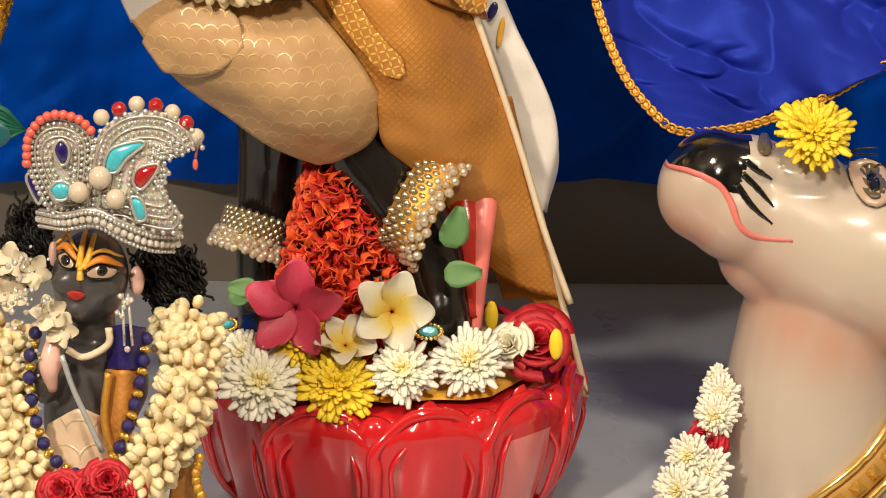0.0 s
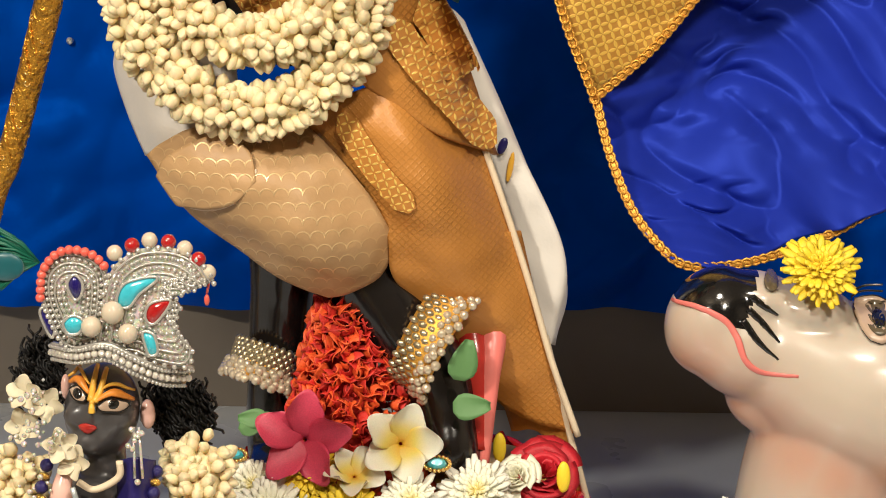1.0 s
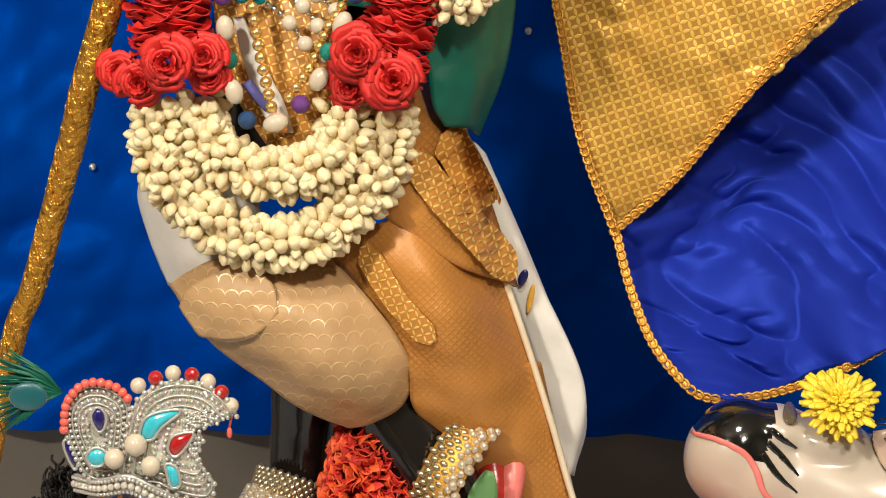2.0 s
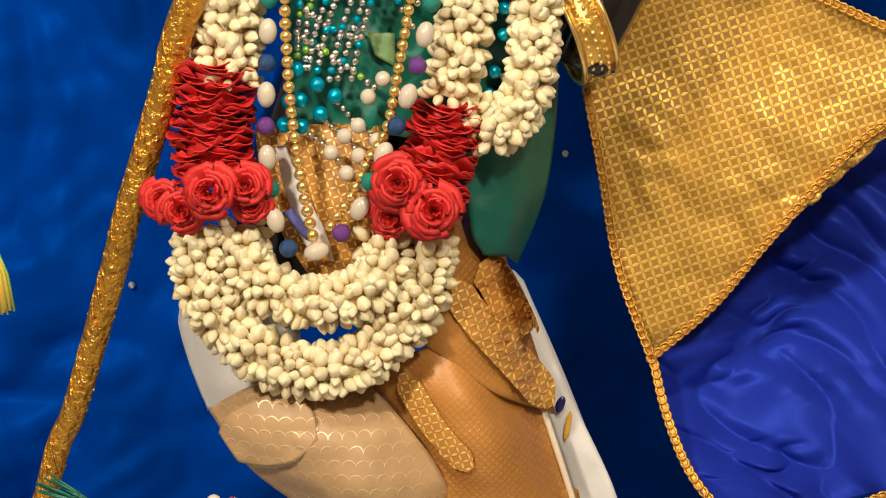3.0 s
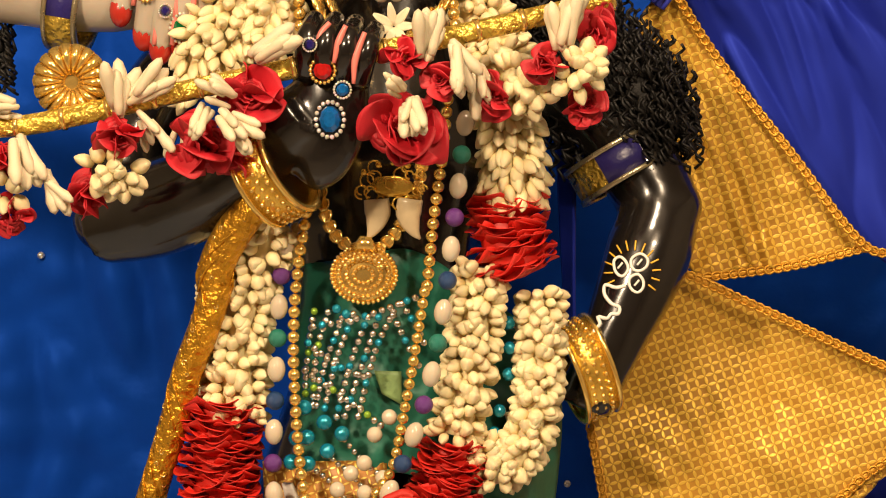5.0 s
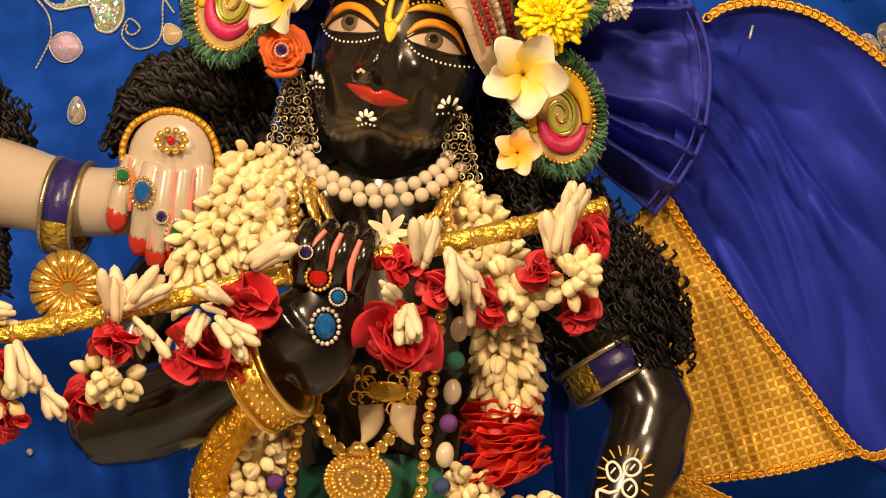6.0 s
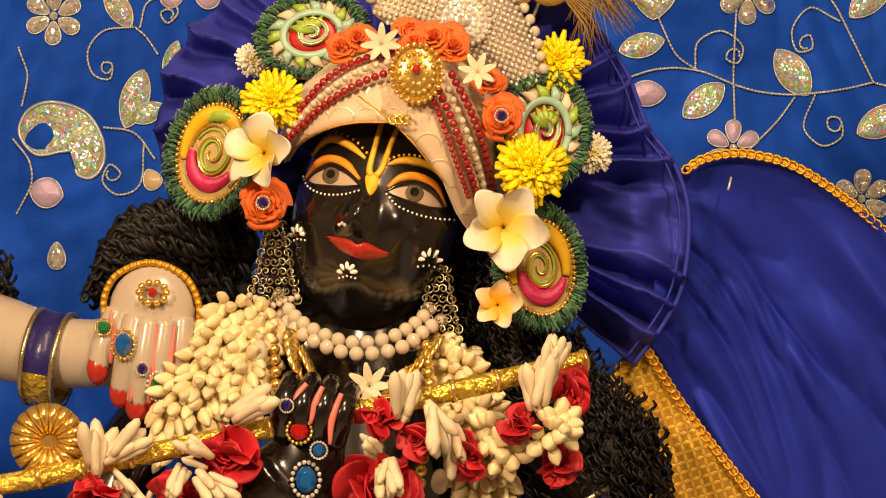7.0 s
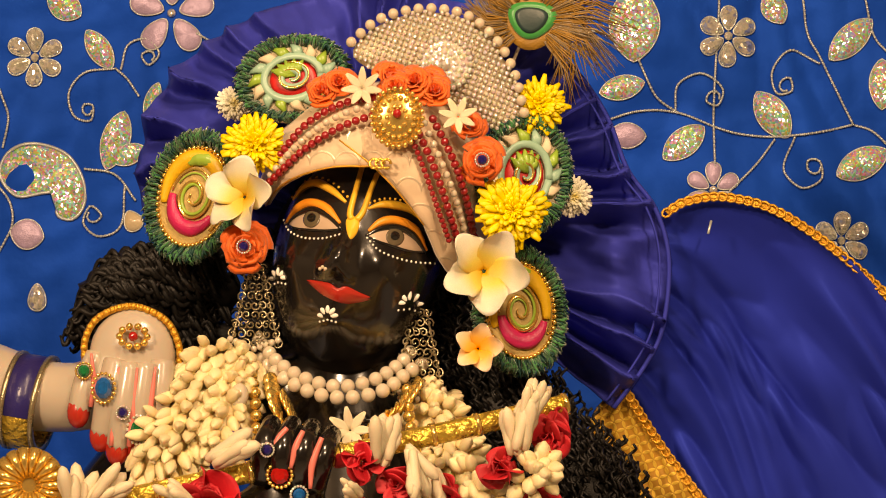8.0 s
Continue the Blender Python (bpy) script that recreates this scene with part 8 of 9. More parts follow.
spray((0.02, -0.19, 0.999), [((0.018, -0.195, 0.988), (0.05, 0, 1), 8, 0.046), ((0.024, -0.195, 1.02), (0.35, 0, 0.9), 9, 0.03)],
      [((0.005, -0.19, 0.975), 0.02), ((0.043, -0.17, 1.002), 0.021), ((0.038, -0.16, 0.943), 0.02), ((0.045, -0.165, 1.014), 0.016)], LB, 6, [(0.034, -0.18, 0.974), (0.028, -0.18, 0.967)])

# gold collar plates under the pearls
col = thing("gold_collar", (-0.179, -0.11, 1.011), "short gold collar of leaf plates on the chest", "necklace")
for path in ([(-0.19, -0.1, 1.049), (-0.183, -0.12, 1.025), (-0.172, -0.13, 1.002)], [(-0.179, -0.11, 1.035), (-0.168, -0.125, 1.016), (-0.163, -0.13, 1.002)], [(-0.066, -0.09, 1.048), (-0.079, -0.115, 1.028), (-0.093, -0.125, 1.014)], [(-0.075, -0.105, 1.038), (-0.088, -0.12, 1.019), (-0.102, -0.13, 1.007)]):
    for p, t in along(path, 0.0075):
        ob = new("link", LEAFL)
        ob.parent = col
        ob.matrix_basis = Matrix.Translation(p - place_of(col)) @ Vector((0, 0, 1)).rotation_difference(t).to_matrix().to_4x4() @ Matrix.Diagonal((0.015,) * 3 + (1,))
g = Geo()
nr_ = Vector((-0.146, -0.165, 1.135))
for k in range(3):
    ball(g, nr_ + Vector((0.0022 * (k - 1), 0.004, 0.0014 * (k % 2))), 0.0016, None, 7, 6)
solo("nose_ring", g, M_PEARL, "tiny pearl nose ring on the black statue", "nose ring")


# ---- embroidery on the backdrop ----
def on_cloth(p, lift=0.002):
    return (p[0], cloth_y(p[0], p[2]) - lift, p[2])


def curled(pts):
    """A tendril whose hooked end rolls on inwards."""
    p = [np.array((q[0], q[2])) for q in pts[-3:]]
    c = (p[0] + p[1] + p[2]) / 3
    v = p[2] - c
    turn_way = math.copysign(1.0, (p[1] - p[0])[0] * (p[2] - p[1])[1] - (p[1] - p[0])[1] * (p[2] - p[1])[0])
    a0, r0 = math.atan2(v[1], v[0]), float(np.hypot(*v))
    return list(pts) + [(c[0] + r0 * (1 - 0.16 * k) * math.cos(a0 + turn_way * 0.9 * k), 0.61, c[1] + r0 * (1 - 0.16 * k) * math.sin(a0 + turn_way * 0.9 * k)) for k in range(1, 5)]


def vine(pts, r=0.0013):
    g = Geo()
    s = [on_cloth(p) for p in spline(curled(pts) if len(pts) >= 6 and pts[0][2] < 1.43 and pts[-1] != (0.392, 0.61, 1.349) else pts, 70)]
    tube(g, s, r, 5)
    for i, (p, t) in enumerate(along(s, 0.0046)):
        ball(g, p + Vector((0, -0.001, 0)), (r * 1.25, r, r * 1.25), None, 5, 4)
    part("vine", g, M_SILVER, backdrop, "silver thread vine")


for pts in ([(0.118, 0.61, 1.345), (0.155, 0.61, 1.357), (0.199, 0.61, 1.357), (0.261, 0.61, 1.337), (0.33, 0.61, 1.335), (0.392, 0.61, 1.349)], [(0.154, 0.61, 1.412), (0.173, 0.61, 1.375), (0.199, 0.61, 1.357)],
            [(0.196, 0.61, 1.36), (0.198, 0.61, 1.388), (0.223, 0.61, 1.401), (0.247, 0.61, 1.386), (0.243, 0.61, 1.367), (0.23, 0.61, 1.37)], [(0.254, 0.61, 1.268), (0.287, 0.61, 1.303), (0.306, 0.61, 1.33)],
            [(0.392, 0.61, 1.349), (0.372, 0.61, 1.387), (0.353, 0.61, 1.424), (0.34, 0.61, 1.448), (0.333, 0.61, 1.492)], [(0.353, 0.61, 1.416), (0.322, 0.61, 1.43), (0.302, 0.61, 1.407), (0.307, 0.61, 1.382), (0.323, 0.61, 1.384), (0.321, 0.61, 1.398)],
            [(0.241, 0.61, 1.289), (0.238, 0.61, 1.37), (0.24, 0.61, 1.427), (0.241, 0.61, 1.496)], [(0.327, 0.61, 1.332), (0.317, 0.61, 1.298), (0.337, 0.61, 1.278), (0.357, 0.61, 1.287), (0.355, 0.61, 1.306), (0.343, 0.61, 1.308)],
            [(0.392, 0.61, 1.349), (0.414, 0.61, 1.341), (0.448, 0.61, 1.307)], [(-0.423, 0.61, 1.389), (-0.457, 0.61, 1.384), (-0.474, 0.61, 1.361), (-0.468, 0.61, 1.336), (-0.449, 0.61, 1.331), (-0.447, 0.61, 1.347), (-0.457, 0.61, 1.349)],
            [(-0.423, 0.61, 1.389), (-0.41, 0.61, 1.378), (-0.397, 0.61, 1.36)], [(-0.417, 0.61, 1.389), (-0.411, 0.61, 1.416), (-0.39, 0.61, 1.423), (-0.375, 0.61, 1.407), (-0.386, 0.61, 1.394), (-0.395, 0.61, 1.404)], [(-0.453, 0.61, 1.277), (-0.419, 0.61, 1.271), (-0.396, 0.61, 1.244)],
            [(-0.408, 0.61, 1.259), (-0.411, 0.61, 1.215), (-0.435, 0.61, 1.203), (-0.453, 0.61, 1.217), (-0.446, 0.61, 1.236), (-0.433, 0.61, 1.227)], [(-0.553, 0.61, 1.261), (-0.534, 0.61, 1.237), (-0.531, 0.61, 1.212), (-0.547, 0.61, 1.18)],
            [(-0.55, 0.61, 1.362), (-0.54, 0.61, 1.331), (-0.545, 0.61, 1.299)], [(-0.334, 0.61, 1.43), (-0.308, 0.61, 1.418), (-0.29, 0.61, 1.425)], [(0.063, 0.61, 1.441), (0.109, 0.61, 1.443), (0.128, 0.61, 1.433)], [(0.067, 0.61, 1.41), (0.079, 0.61, 1.41), (0.073, 0.61, 1.391)], [(0.402, 0.61, 1.488), (0.412, 0.61, 1.45), (0.426, 0.61, 1.432)]):
    vine(pts)


def drop(c, long, wide, ang, m, name, label, bulge=0.005, edge=M_SILVER):
    """A leaf or drop sewn on the cloth, with a thread outline."""
    a = radians(ang)
    out = []
    for k in range(14):
        u = 2 * math.pi * k / 14
        x, z = wide * math.sin(u) * (1 - 0.35 * math.cos(u)), -long * math.cos(u)
        if name == "leaf_motif":
            x, z = wide * math.copysign(abs(math.sin(u)) ** 1.5, math.sin(u)) * 1.25, -long * 1.06 * math.cos(u)
        out.append(on_cloth((c[0] + x * math.cos(a) + z * math.sin(a), 0, c[2] - x * math.sin(a) + z * math.cos(a))))
    g = Geo()
    if m is M_CRYSTAL:
        # a cut stone: girdle, slanting facets and a small table
        mid = np.mean(out, 0)
        for k, (f, d) in enumerate(((1.0, 0.0), (0.86, 0.6), (0.42, 1.0))):
            g.v += [tuple(mid + (np.array(q) - mid) * f + np.array((0, -bulge * d, 0))) for q in out]
        g.t = [0.5] * 42
        g.f = [(14 * i + j, 14 * i + (j + 1) % 14, 14 * i + 14 + (j + 1) % 14, 14 * i + 14 + j) for i in range(2) for j in range(14)] + [tuple(range(28, 42))]
        g.m = [0] * 29
    else:
        patch(g, out, bulge, 0.001, 4, 28)
    ob = part(name, g, m, backdrop, label, m is not M_CRYSTAL)
    g = Geo()
    tube(g, spline(out, 30, True), 0.0009, 5, closed=True)
    part("outline", g, edge, ob)
    return ob


for x, z, ln, wd, an, lilac in (
        (-0.442, 1.410, 0.024, 0.0101, -35, 0),
        (-0.420, 1.309, 0.032, 0.0123, 15, 0),
        (-0.405, 1.294, 0.018, 0.0090, 60, 0),
        (0.136, 1.382, 0.024, 0.0106, 75, 0),
        (0.206, 1.324, 0.027, 0.0123, 50, 0),
        (0.303, 1.358, 0.029, 0.0134, -35, 0),
        (0.387, 1.443, 0.031, 0.0123, 45, 0),
        (0.402, 1.306, 0.030, 0.0134, 62, 0),
        (0.143, 1.330, 0.020, 0.0112, 90, 1),
        (0.303, 1.476, 0.018, 0.0112, -30, 0),
        (0.148, 1.453, 0.040, 0.0224, 0, 0),
        (-0.381, 1.355, 0.019, 0.0067, 20, 0),
        (0.422, 1.394, 0.027, 0.0112, 0, 0),
        (-0.482, 1.457, 0.020, 0.0123, -60, 0),
        (-0.514, 1.203, 0.018, 0.0134, 100, 1),
):
    drop((x, 0, z), ln, wd, an, M_PINKTH if lilac else M_SEQUIN, "leaf_motif", "lilac sequin leaf" if lilac else "holographic sequin leaf", 0.004)
for x, z, r, n, m, lab in (
    (-0.513, 1.399, 0.031, 6, M_CRYSTAL, "six clear crystal drops in a flower"),
    (0.252, 1.443, 0.032, 6, M_CRYSTAL, "six clear crystal drops in a flower"),
    (0.382, 1.221, 0.030, 6, M_CRYSTAL, "six clear crystal drops in a flower"),
    (-0.363, 1.452, 0.046, 5, M_PINKTH, "lilac sequin flower"),
    (0.239, 1.272, 0.030, 6, M_PINKTH, "lilac sequin flower"),
):
    for k in range(n):
        a = 90 + 360 * k / n
        drop((x + r * 0.62 * math.cos(radians(a)), 0, z + r * 0.62 * math.sin(radians(a))), r * 0.42, r * 0.27, 90 - a, m, "petal_motif", lab, 0.006 if m is M_CRYSTAL else 0.003)
    g = Geo()
    ball(g, on_cloth((x, 0, z), 0.003), 0.005, None, 8, 6)
    part("centre_stone", g, M_CRYSTAL, backdrop)
drop((-0.501, 0.61, 1.134), 0.015, 0.0095, 180, M_CRYSTAL, "crystal_drop", "clear crystal drop", 0.007)
drop((-0.398, 0.61, 1.221), 0.012, 0.01, 150, M_IVORY, "ivory_drop", "ivory drop", 0.004)
g = Geo()
po = [on_cloth(p) for p in [(-0.547, 0.61, 1.268), (-0.538, 0.61, 1.293), (-0.511, 0.61, 1.303), (-0.476, 0.61, 1.294), (-0.456, 0.61, 1.267), (-0.453, 0.61, 1.239), (-0.465, 0.61, 1.221), (-0.482, 0.61, 1.225), (-0.48, 0.61, 1.238), (-0.47, 0.61, 1.244), (-0.476, 0.61, 1.252), (-0.499, 0.61, 1.249), (-0.527, 0.61, 1.245)]]
patch(g, po, 0.004, 0.001, 6, 60)
pb = part("paisley_motif", g, M_SEQUIN, backdrop, "holographic sequin paisley")
g = Geo()
tube(g, spline(po, 60, True), 0.002, 5, closed=True)
part("outline", g, M_SILVER, pb)
for c in ((-0.541, 0.6, 0.758), (0.043, 0.6, 0.522), (-0.433, 0.6, 0.364)):
    g = Geo()
    ball(g, on_cloth(c, 0.004), 0.0042, None, 10, 7)
    solo("pin", g, M_CRYSTAL, "round crystal pin holding the backdrop cloth", "pin", "backdrop pins")
g = Geo()
tube(g, [(0.189, 0.03, 1.197), (0.186, 0.025, 1.185)], 0.0012, 6)
solo("safety_pin", g, M_SILVER, "small steel pin fastening the indigo cape", "pin")

# ---- small doll in front ----
DY = -0.36
raw = Geo()
ball(raw, (-0.269, -0.345, 0.242), (0.029, 0.03, 0.037), turn(0, 8, 0), 28, 20)
ball(raw, (-0.276, -0.362, 0.223), (0.014, 0.014, 0.012), None, 16, 12)
tube(raw, spline([(-0.268, -0.34, 0.218), (-0.269, -0.34, 0.186)], 6), [0.016, 0.018], 14)
tube(raw, spline([(-0.269, -0.34, 0.191), (-0.272, -0.34, 0.154), (-0.276, -0.34, 0.108), (-0.276, -0.34, 0.052)], 12), [0.03, 0.036, 0.034, 0.04], 18)
tube(raw, spline([(-0.247, -0.345, 0.186), (-0.237, -0.36, 0.161), (-0.251, -0.375, 0.13)], 10), [0.013, 0.013, 0.011], 12)
tube(raw, spline([(-0.29, -0.345, 0.186), (-0.303, -0.37, 0.16), (-0.291, -0.385, 0.187)], 10), [0.012, 0.012, 0.012], 12)
b0 = (-0.276, -0.34, 0.052)
tube(raw, [b0, (b0[0], b0[1], TABLE)], [0.04, 0.055], 18)
ball(raw, (-0.2708, -0.372, 0.2492), (0.0055, 0.008, 0.008), None, 12, 10)
ball(raw, (-0.2847, -0.362, 0.2426), (0.012, 0.012, 0.012), None, 12, 10)
ball(raw, (-0.2578, -0.36, 0.2395), (0.014, 0.013, 0.013), None, 12, 10)
doll = fused(raw, 0.0026, 5)
dv = np.array(doll.v)


def doll_y(x, z):
    d = np.hypot(dv[:, 0] - x, dv[:, 2] - z)
    near = d < 0.005
    return float(dv[near, 1].min()) if near.any() else DY


def doll_patch(outline, mi, lift=0.0008):
    patch(doll, outline, 0.0012, 0.002, 4, 24, mi, doll_y, lift)


for eye, iris, lid in (([(-0.291, -0.36, 0.263), (-0.284, -0.36, 0.267), (-0.277, -0.36, 0.261), (-0.279, -0.36, 0.257), (-0.286, -0.36, 0.257)], (-0.284, -0.36, 0.262), [(-0.292, -0.36, 0.267), (-0.284, -0.36, 0.271), (-0.275, -0.36, 0.263)]),
                       ([(-0.268, -0.36, 0.255), (-0.258, -0.36, 0.259), (-0.245, -0.36, 0.254), (-0.25, -0.36, 0.249), (-0.262, -0.36, 0.25)], (-0.256, -0.36, 0.255), [(-0.268, -0.36, 0.259), (-0.256, -0.36, 0.263), (-0.242, -0.36, 0.256)])):
    doll_patch(eye, 1)
    doll_patch([(iris[0] + 0.0039 * math.cos(a * 0.7854), 0, iris[2] + 0.0036 * math.sin(a * 0.7854)) for a in range(8)], 2, 0.002)
    tube(doll, [(x, doll_y(x, z) - 0.0005, z) for x, y, z in spline(lid, 12)], [0.0014, 0.0036, 0.0014], 6, 3)
    tube(doll, [(x, doll_y(x, z + 0.006) - 0.0005, z + 0.006) for x, y, z in spline(lid, 12)], [0.0008, 0.0018, 0.0008], 6, 4)
    tube(doll, [(x, doll_y(x, z) - 0.001, z) for x, y, z in spline(eye, 20, True)], 0.0008, 5, 2, closed=True)
for ln in ([(-0.27, -0.36, 0.281), (-0.272, -0.36, 0.269), (-0.273, -0.36, 0.259)], [(-0.263, -0.36, 0.279), (-0.266, -0.36, 0.266), (-0.27, -0.36, 0.258)], [(-0.272, -0.36, 0.259), (-0.272, -0.36, 0.25)]):
    tube(doll, [(x, doll_y(x, z) - 0.0005, z) for x, y, z in spline(ln, 10)], [0.0018, 0.0024, 0.0028], 6, 4)
doll_patch([(-0.283, -0.36, 0.238), (-0.276, -0.36, 0.24), (-0.269, -0.36, 0.237), (-0.275, -0.36, 0.232), (-0.281, -0.36, 0.234)], 5)
for c, r in (((-0.234, -0.345, 0.239), (0.006, 0.006, 0.012)), ((-0.298, -0.335, 0.257), (0.004, 0.006, 0.01))):
    ball(doll, c, r, None, 10, 8, 6)
tube(doll, spline([(-0.292, -0.385, 0.205), (-0.295, -0.39, 0.189), (-0.295, -0.385, 0.165)], 10), [0.006, 0.009, 0.004], 10, 6)
tagged(part("small_statue", doll, [M_SKIN, M_EYE, M_PUPIL, M_ORANGE, M_YELLOWP, M_LIP, M_BLUSH]), "small dark grey stone statue with painted eyes", "statue")
wig3 = thing("curly_wig", (-0.235, -0.31, 0.218), "fluffy black curls of the small statue", "hair")
curls("side_clump", wig3, [(-0.226, -0.31, 0.241), (-0.208, -0.31, 0.237), (-0.213, -0.31, 0.223), (-0.2, -0.31, 0.232)], 0.018, 160, 21, (0.02, 0.035), coil=0.003, thick=0.0011)
curls("side_clump", wig3, [(-0.322, -0.3, 0.269), (-0.318, -0.3, 0.256), (-0.327, -0.3, 0.251)], 0.018, 130, 22, (0.02, 0.035), coil=0.003, thick=0.0011)

dc = thing("jewelled_crown", (-0.251, -0.38, 0.275), "silver crown with pearls, red and turquoise stones on the small statue", "crown")
BL = [[(-0.305, -0.36, 0.299), (-0.282, -0.39, 0.304), (-0.258, -0.4, 0.31), (-0.237, -0.4, 0.301), (-0.216, -0.39, 0.29), (-0.195, -0.37, 0.284)], [(-0.304, -0.355, 0.284), (-0.281, -0.385, 0.29), (-0.257, -0.395, 0.295), (-0.238, -0.395, 0.285), (-0.219, -0.385, 0.274), (-0.204, -0.365, 0.267)]]
g = Geo()
loft(g, BL, 40, 8, 0.003)
part("band", g, M_BRIGHT, dc, "silver band")
for f in (0.12, 0.5, 0.88):
    row = [tuple(np.array(a) * (1 - f) + np.array(b) * f + np.array((0, -0.003, 0))) for a, b in zip(*BL)]
    bead_row(dc, row, 0.0017 if f != 0.5 else 0.0028, M_BRIGHT if f != 0.5 else M_RHINE, None, "stone")
plates = [[(-0.306, -0.385, 0.34), (-0.306, -0.385, 0.362), (-0.295, -0.385, 0.375), (-0.278, -0.385, 0.377), (-0.262, -0.385, 0.368), (-0.258, -0.385, 0.354), (-0.261, -0.385, 0.324), (-0.266, -0.385, 0.302), (-0.287, -0.385, 0.302), (-0.297, -0.385, 0.315)],
          [(-0.265, -0.392, 0.302), (-0.262, -0.392, 0.33), (-0.257, -0.392, 0.355), (-0.249, -0.392, 0.37), (-0.23, -0.392, 0.381), (-0.205, -0.392, 0.381), (-0.187, -0.392, 0.371), (-0.177, -0.392, 0.356), (-0.189, -0.392, 0.36), (-0.201, -0.392, 0.362), (-0.216, -0.392, 0.355), (-0.21, -0.392, 0.343), (-0.202, -0.392, 0.339), (-0.206, -0.392, 0.326), (-0.202, -0.392, 0.313), (-0.194, -0.392, 0.304), (-0.199, -0.392, 0.291), (-0.224, -0.392, 0.295), (-0.24, -0.392, 0.302)]]
for o in plates:
    g = Geo()
    patch(g, o, 0.004, 0.003, 6, 60)
    pl = part("plate", g, M_RHINE, dc, "silver stone-set plate")
    g = Geo()
    s = spline(o, 46, True)
    for p in s:
        ball(g, (p[0], p[1] - 0.002, p[2]), 0.0022, None, 6, 5)
    cx = np.array(o).mean(0)
    for f, r in ((0.93, 0.0009), (0.84, 0.0017), (0.75, 0.0009), (0.66, 0.0017), (0.57, 0.0009), (0.45, 0.0018), (0.3, 0.0018)):
        loop = [tuple(cx + (np.array(q) - cx) * f + np.array((0, -0.003 - 0.003 * (1 - f), 0))) for q in spline(o, 60, True)]
        if r < 0.001:
            tube(g, loop, r, 5, closed=True)
        else:
            for p in spline(loop, int(length(loop) / 0.0044), True):
                ball(g, p, r, None, 6, 5)
    tagged(part("stone_edging", g, M_BRIGHT, pl), kind="stuff")
for i, p in enumerate([(-0.251, -0.39, 0.377), (-0.238, -0.39, 0.383), (-0.225, -0.39, 0.387), (-0.211, -0.39, 0.386), (-0.199, -0.39, 0.381), (-0.189, -0.39, 0.373), (-0.182, -0.39, 0.363)]):
    bead(dc, p, 0.0062 if i % 2 == 0 else 0.0058, M_PEARL if i % 2 == 0 else M_GEMR, "pearl" if i % 2 == 0 else "red_stone")
bead_row(dc, [(-0.307, -0.39, 0.342), (-0.305, -0.39, 0.361), (-0.295, -0.39, 0.375), (-0.282, -0.39, 0.379), (-0.267, -0.39, 0.375), (-0.259, -0.39, 0.367)], 0.0036, M_TCORAL, 0.0058, "coral_bead")
for p, r in zip([(-0.252, -0.4, 0.334), (-0.241, -0.4, 0.318), (-0.268, -0.4, 0.323), (-0.255, -0.4, 0.33)], (0.0088, 0.0078, 0.008, 0.004)):
    bead(dc, p, r, M_PEARL, "large_pearl")
for o, m, nm in (([(-0.249, -0.398, 0.34), (-0.244, -0.398, 0.355), (-0.227, -0.398, 0.361), (-0.218, -0.398, 0.36), (-0.232, -0.398, 0.348), (-0.24, -0.398, 0.338)], M_GEMT, "turquoise_patch"),
                 ([(-0.289, -0.398, 0.325), (-0.282, -0.398, 0.331), (-0.274, -0.398, 0.327), (-0.277, -0.398, 0.318), (-0.285, -0.398, 0.317)], M_GEMT, "turquoise_patch"), ([(-0.23, -0.398, 0.319), (-0.222, -0.398, 0.317), (-0.219, -0.398, 0.304), (-0.225, -0.398, 0.301), (-0.228, -0.398, 0.308)], M_GEMT, "turquoise_patch"),
                 ([(-0.228, -0.398, 0.331), (-0.224, -0.398, 0.341), (-0.209, -0.398, 0.344), (-0.215, -0.398, 0.332), (-0.223, -0.398, 0.325)], M_GEMR, "red_patch"), ([(-0.286, -0.393, 0.353), (-0.281, -0.393, 0.361), (-0.275, -0.393, 0.355), (-0.276, -0.393, 0.345), (-0.281, -0.393, 0.342)], M_GEMN, "navy_patch"), ([(-0.215, -0.39, 0.299), (-0.209, -0.39, 0.309), (-0.198, -0.39, 0.307), (-0.196, -0.39, 0.294), (-0.201, -0.39, 0.295), (-0.204, -0.39, 0.303)], M_GEMN, "navy_patch"),
                 ([(-0.308, -0.385, 0.328), (-0.305, -0.385, 0.333), (-0.298, -0.385, 0.319), (-0.3, -0.385, 0.31)], M_GEMN, "navy_patch")):
    g = Geo()
    patch(g, o, 0.0035, 0.002, 4, 28)
    pp = part(nm, g, m, dc)
    g = Geo()
    tube(g, [(x, y - 0.001, z) for x, y, z in spline(o, 30, True)], 0.0013, 5, closed=True)
    part("silver_outline", g, M_BRIGHT, pp)
g = Geo()
tube(g, [(-0.181, -0.39, 0.357), (-0.183, -0.39, 0.347)], 0.001, 5)
ball(g, (-0.183, -0.39, 0.342), (0.0022, 0.0022, 0.0045), None, 8, 6)
part("hanging_drop", g, M_TCORAL, dc)

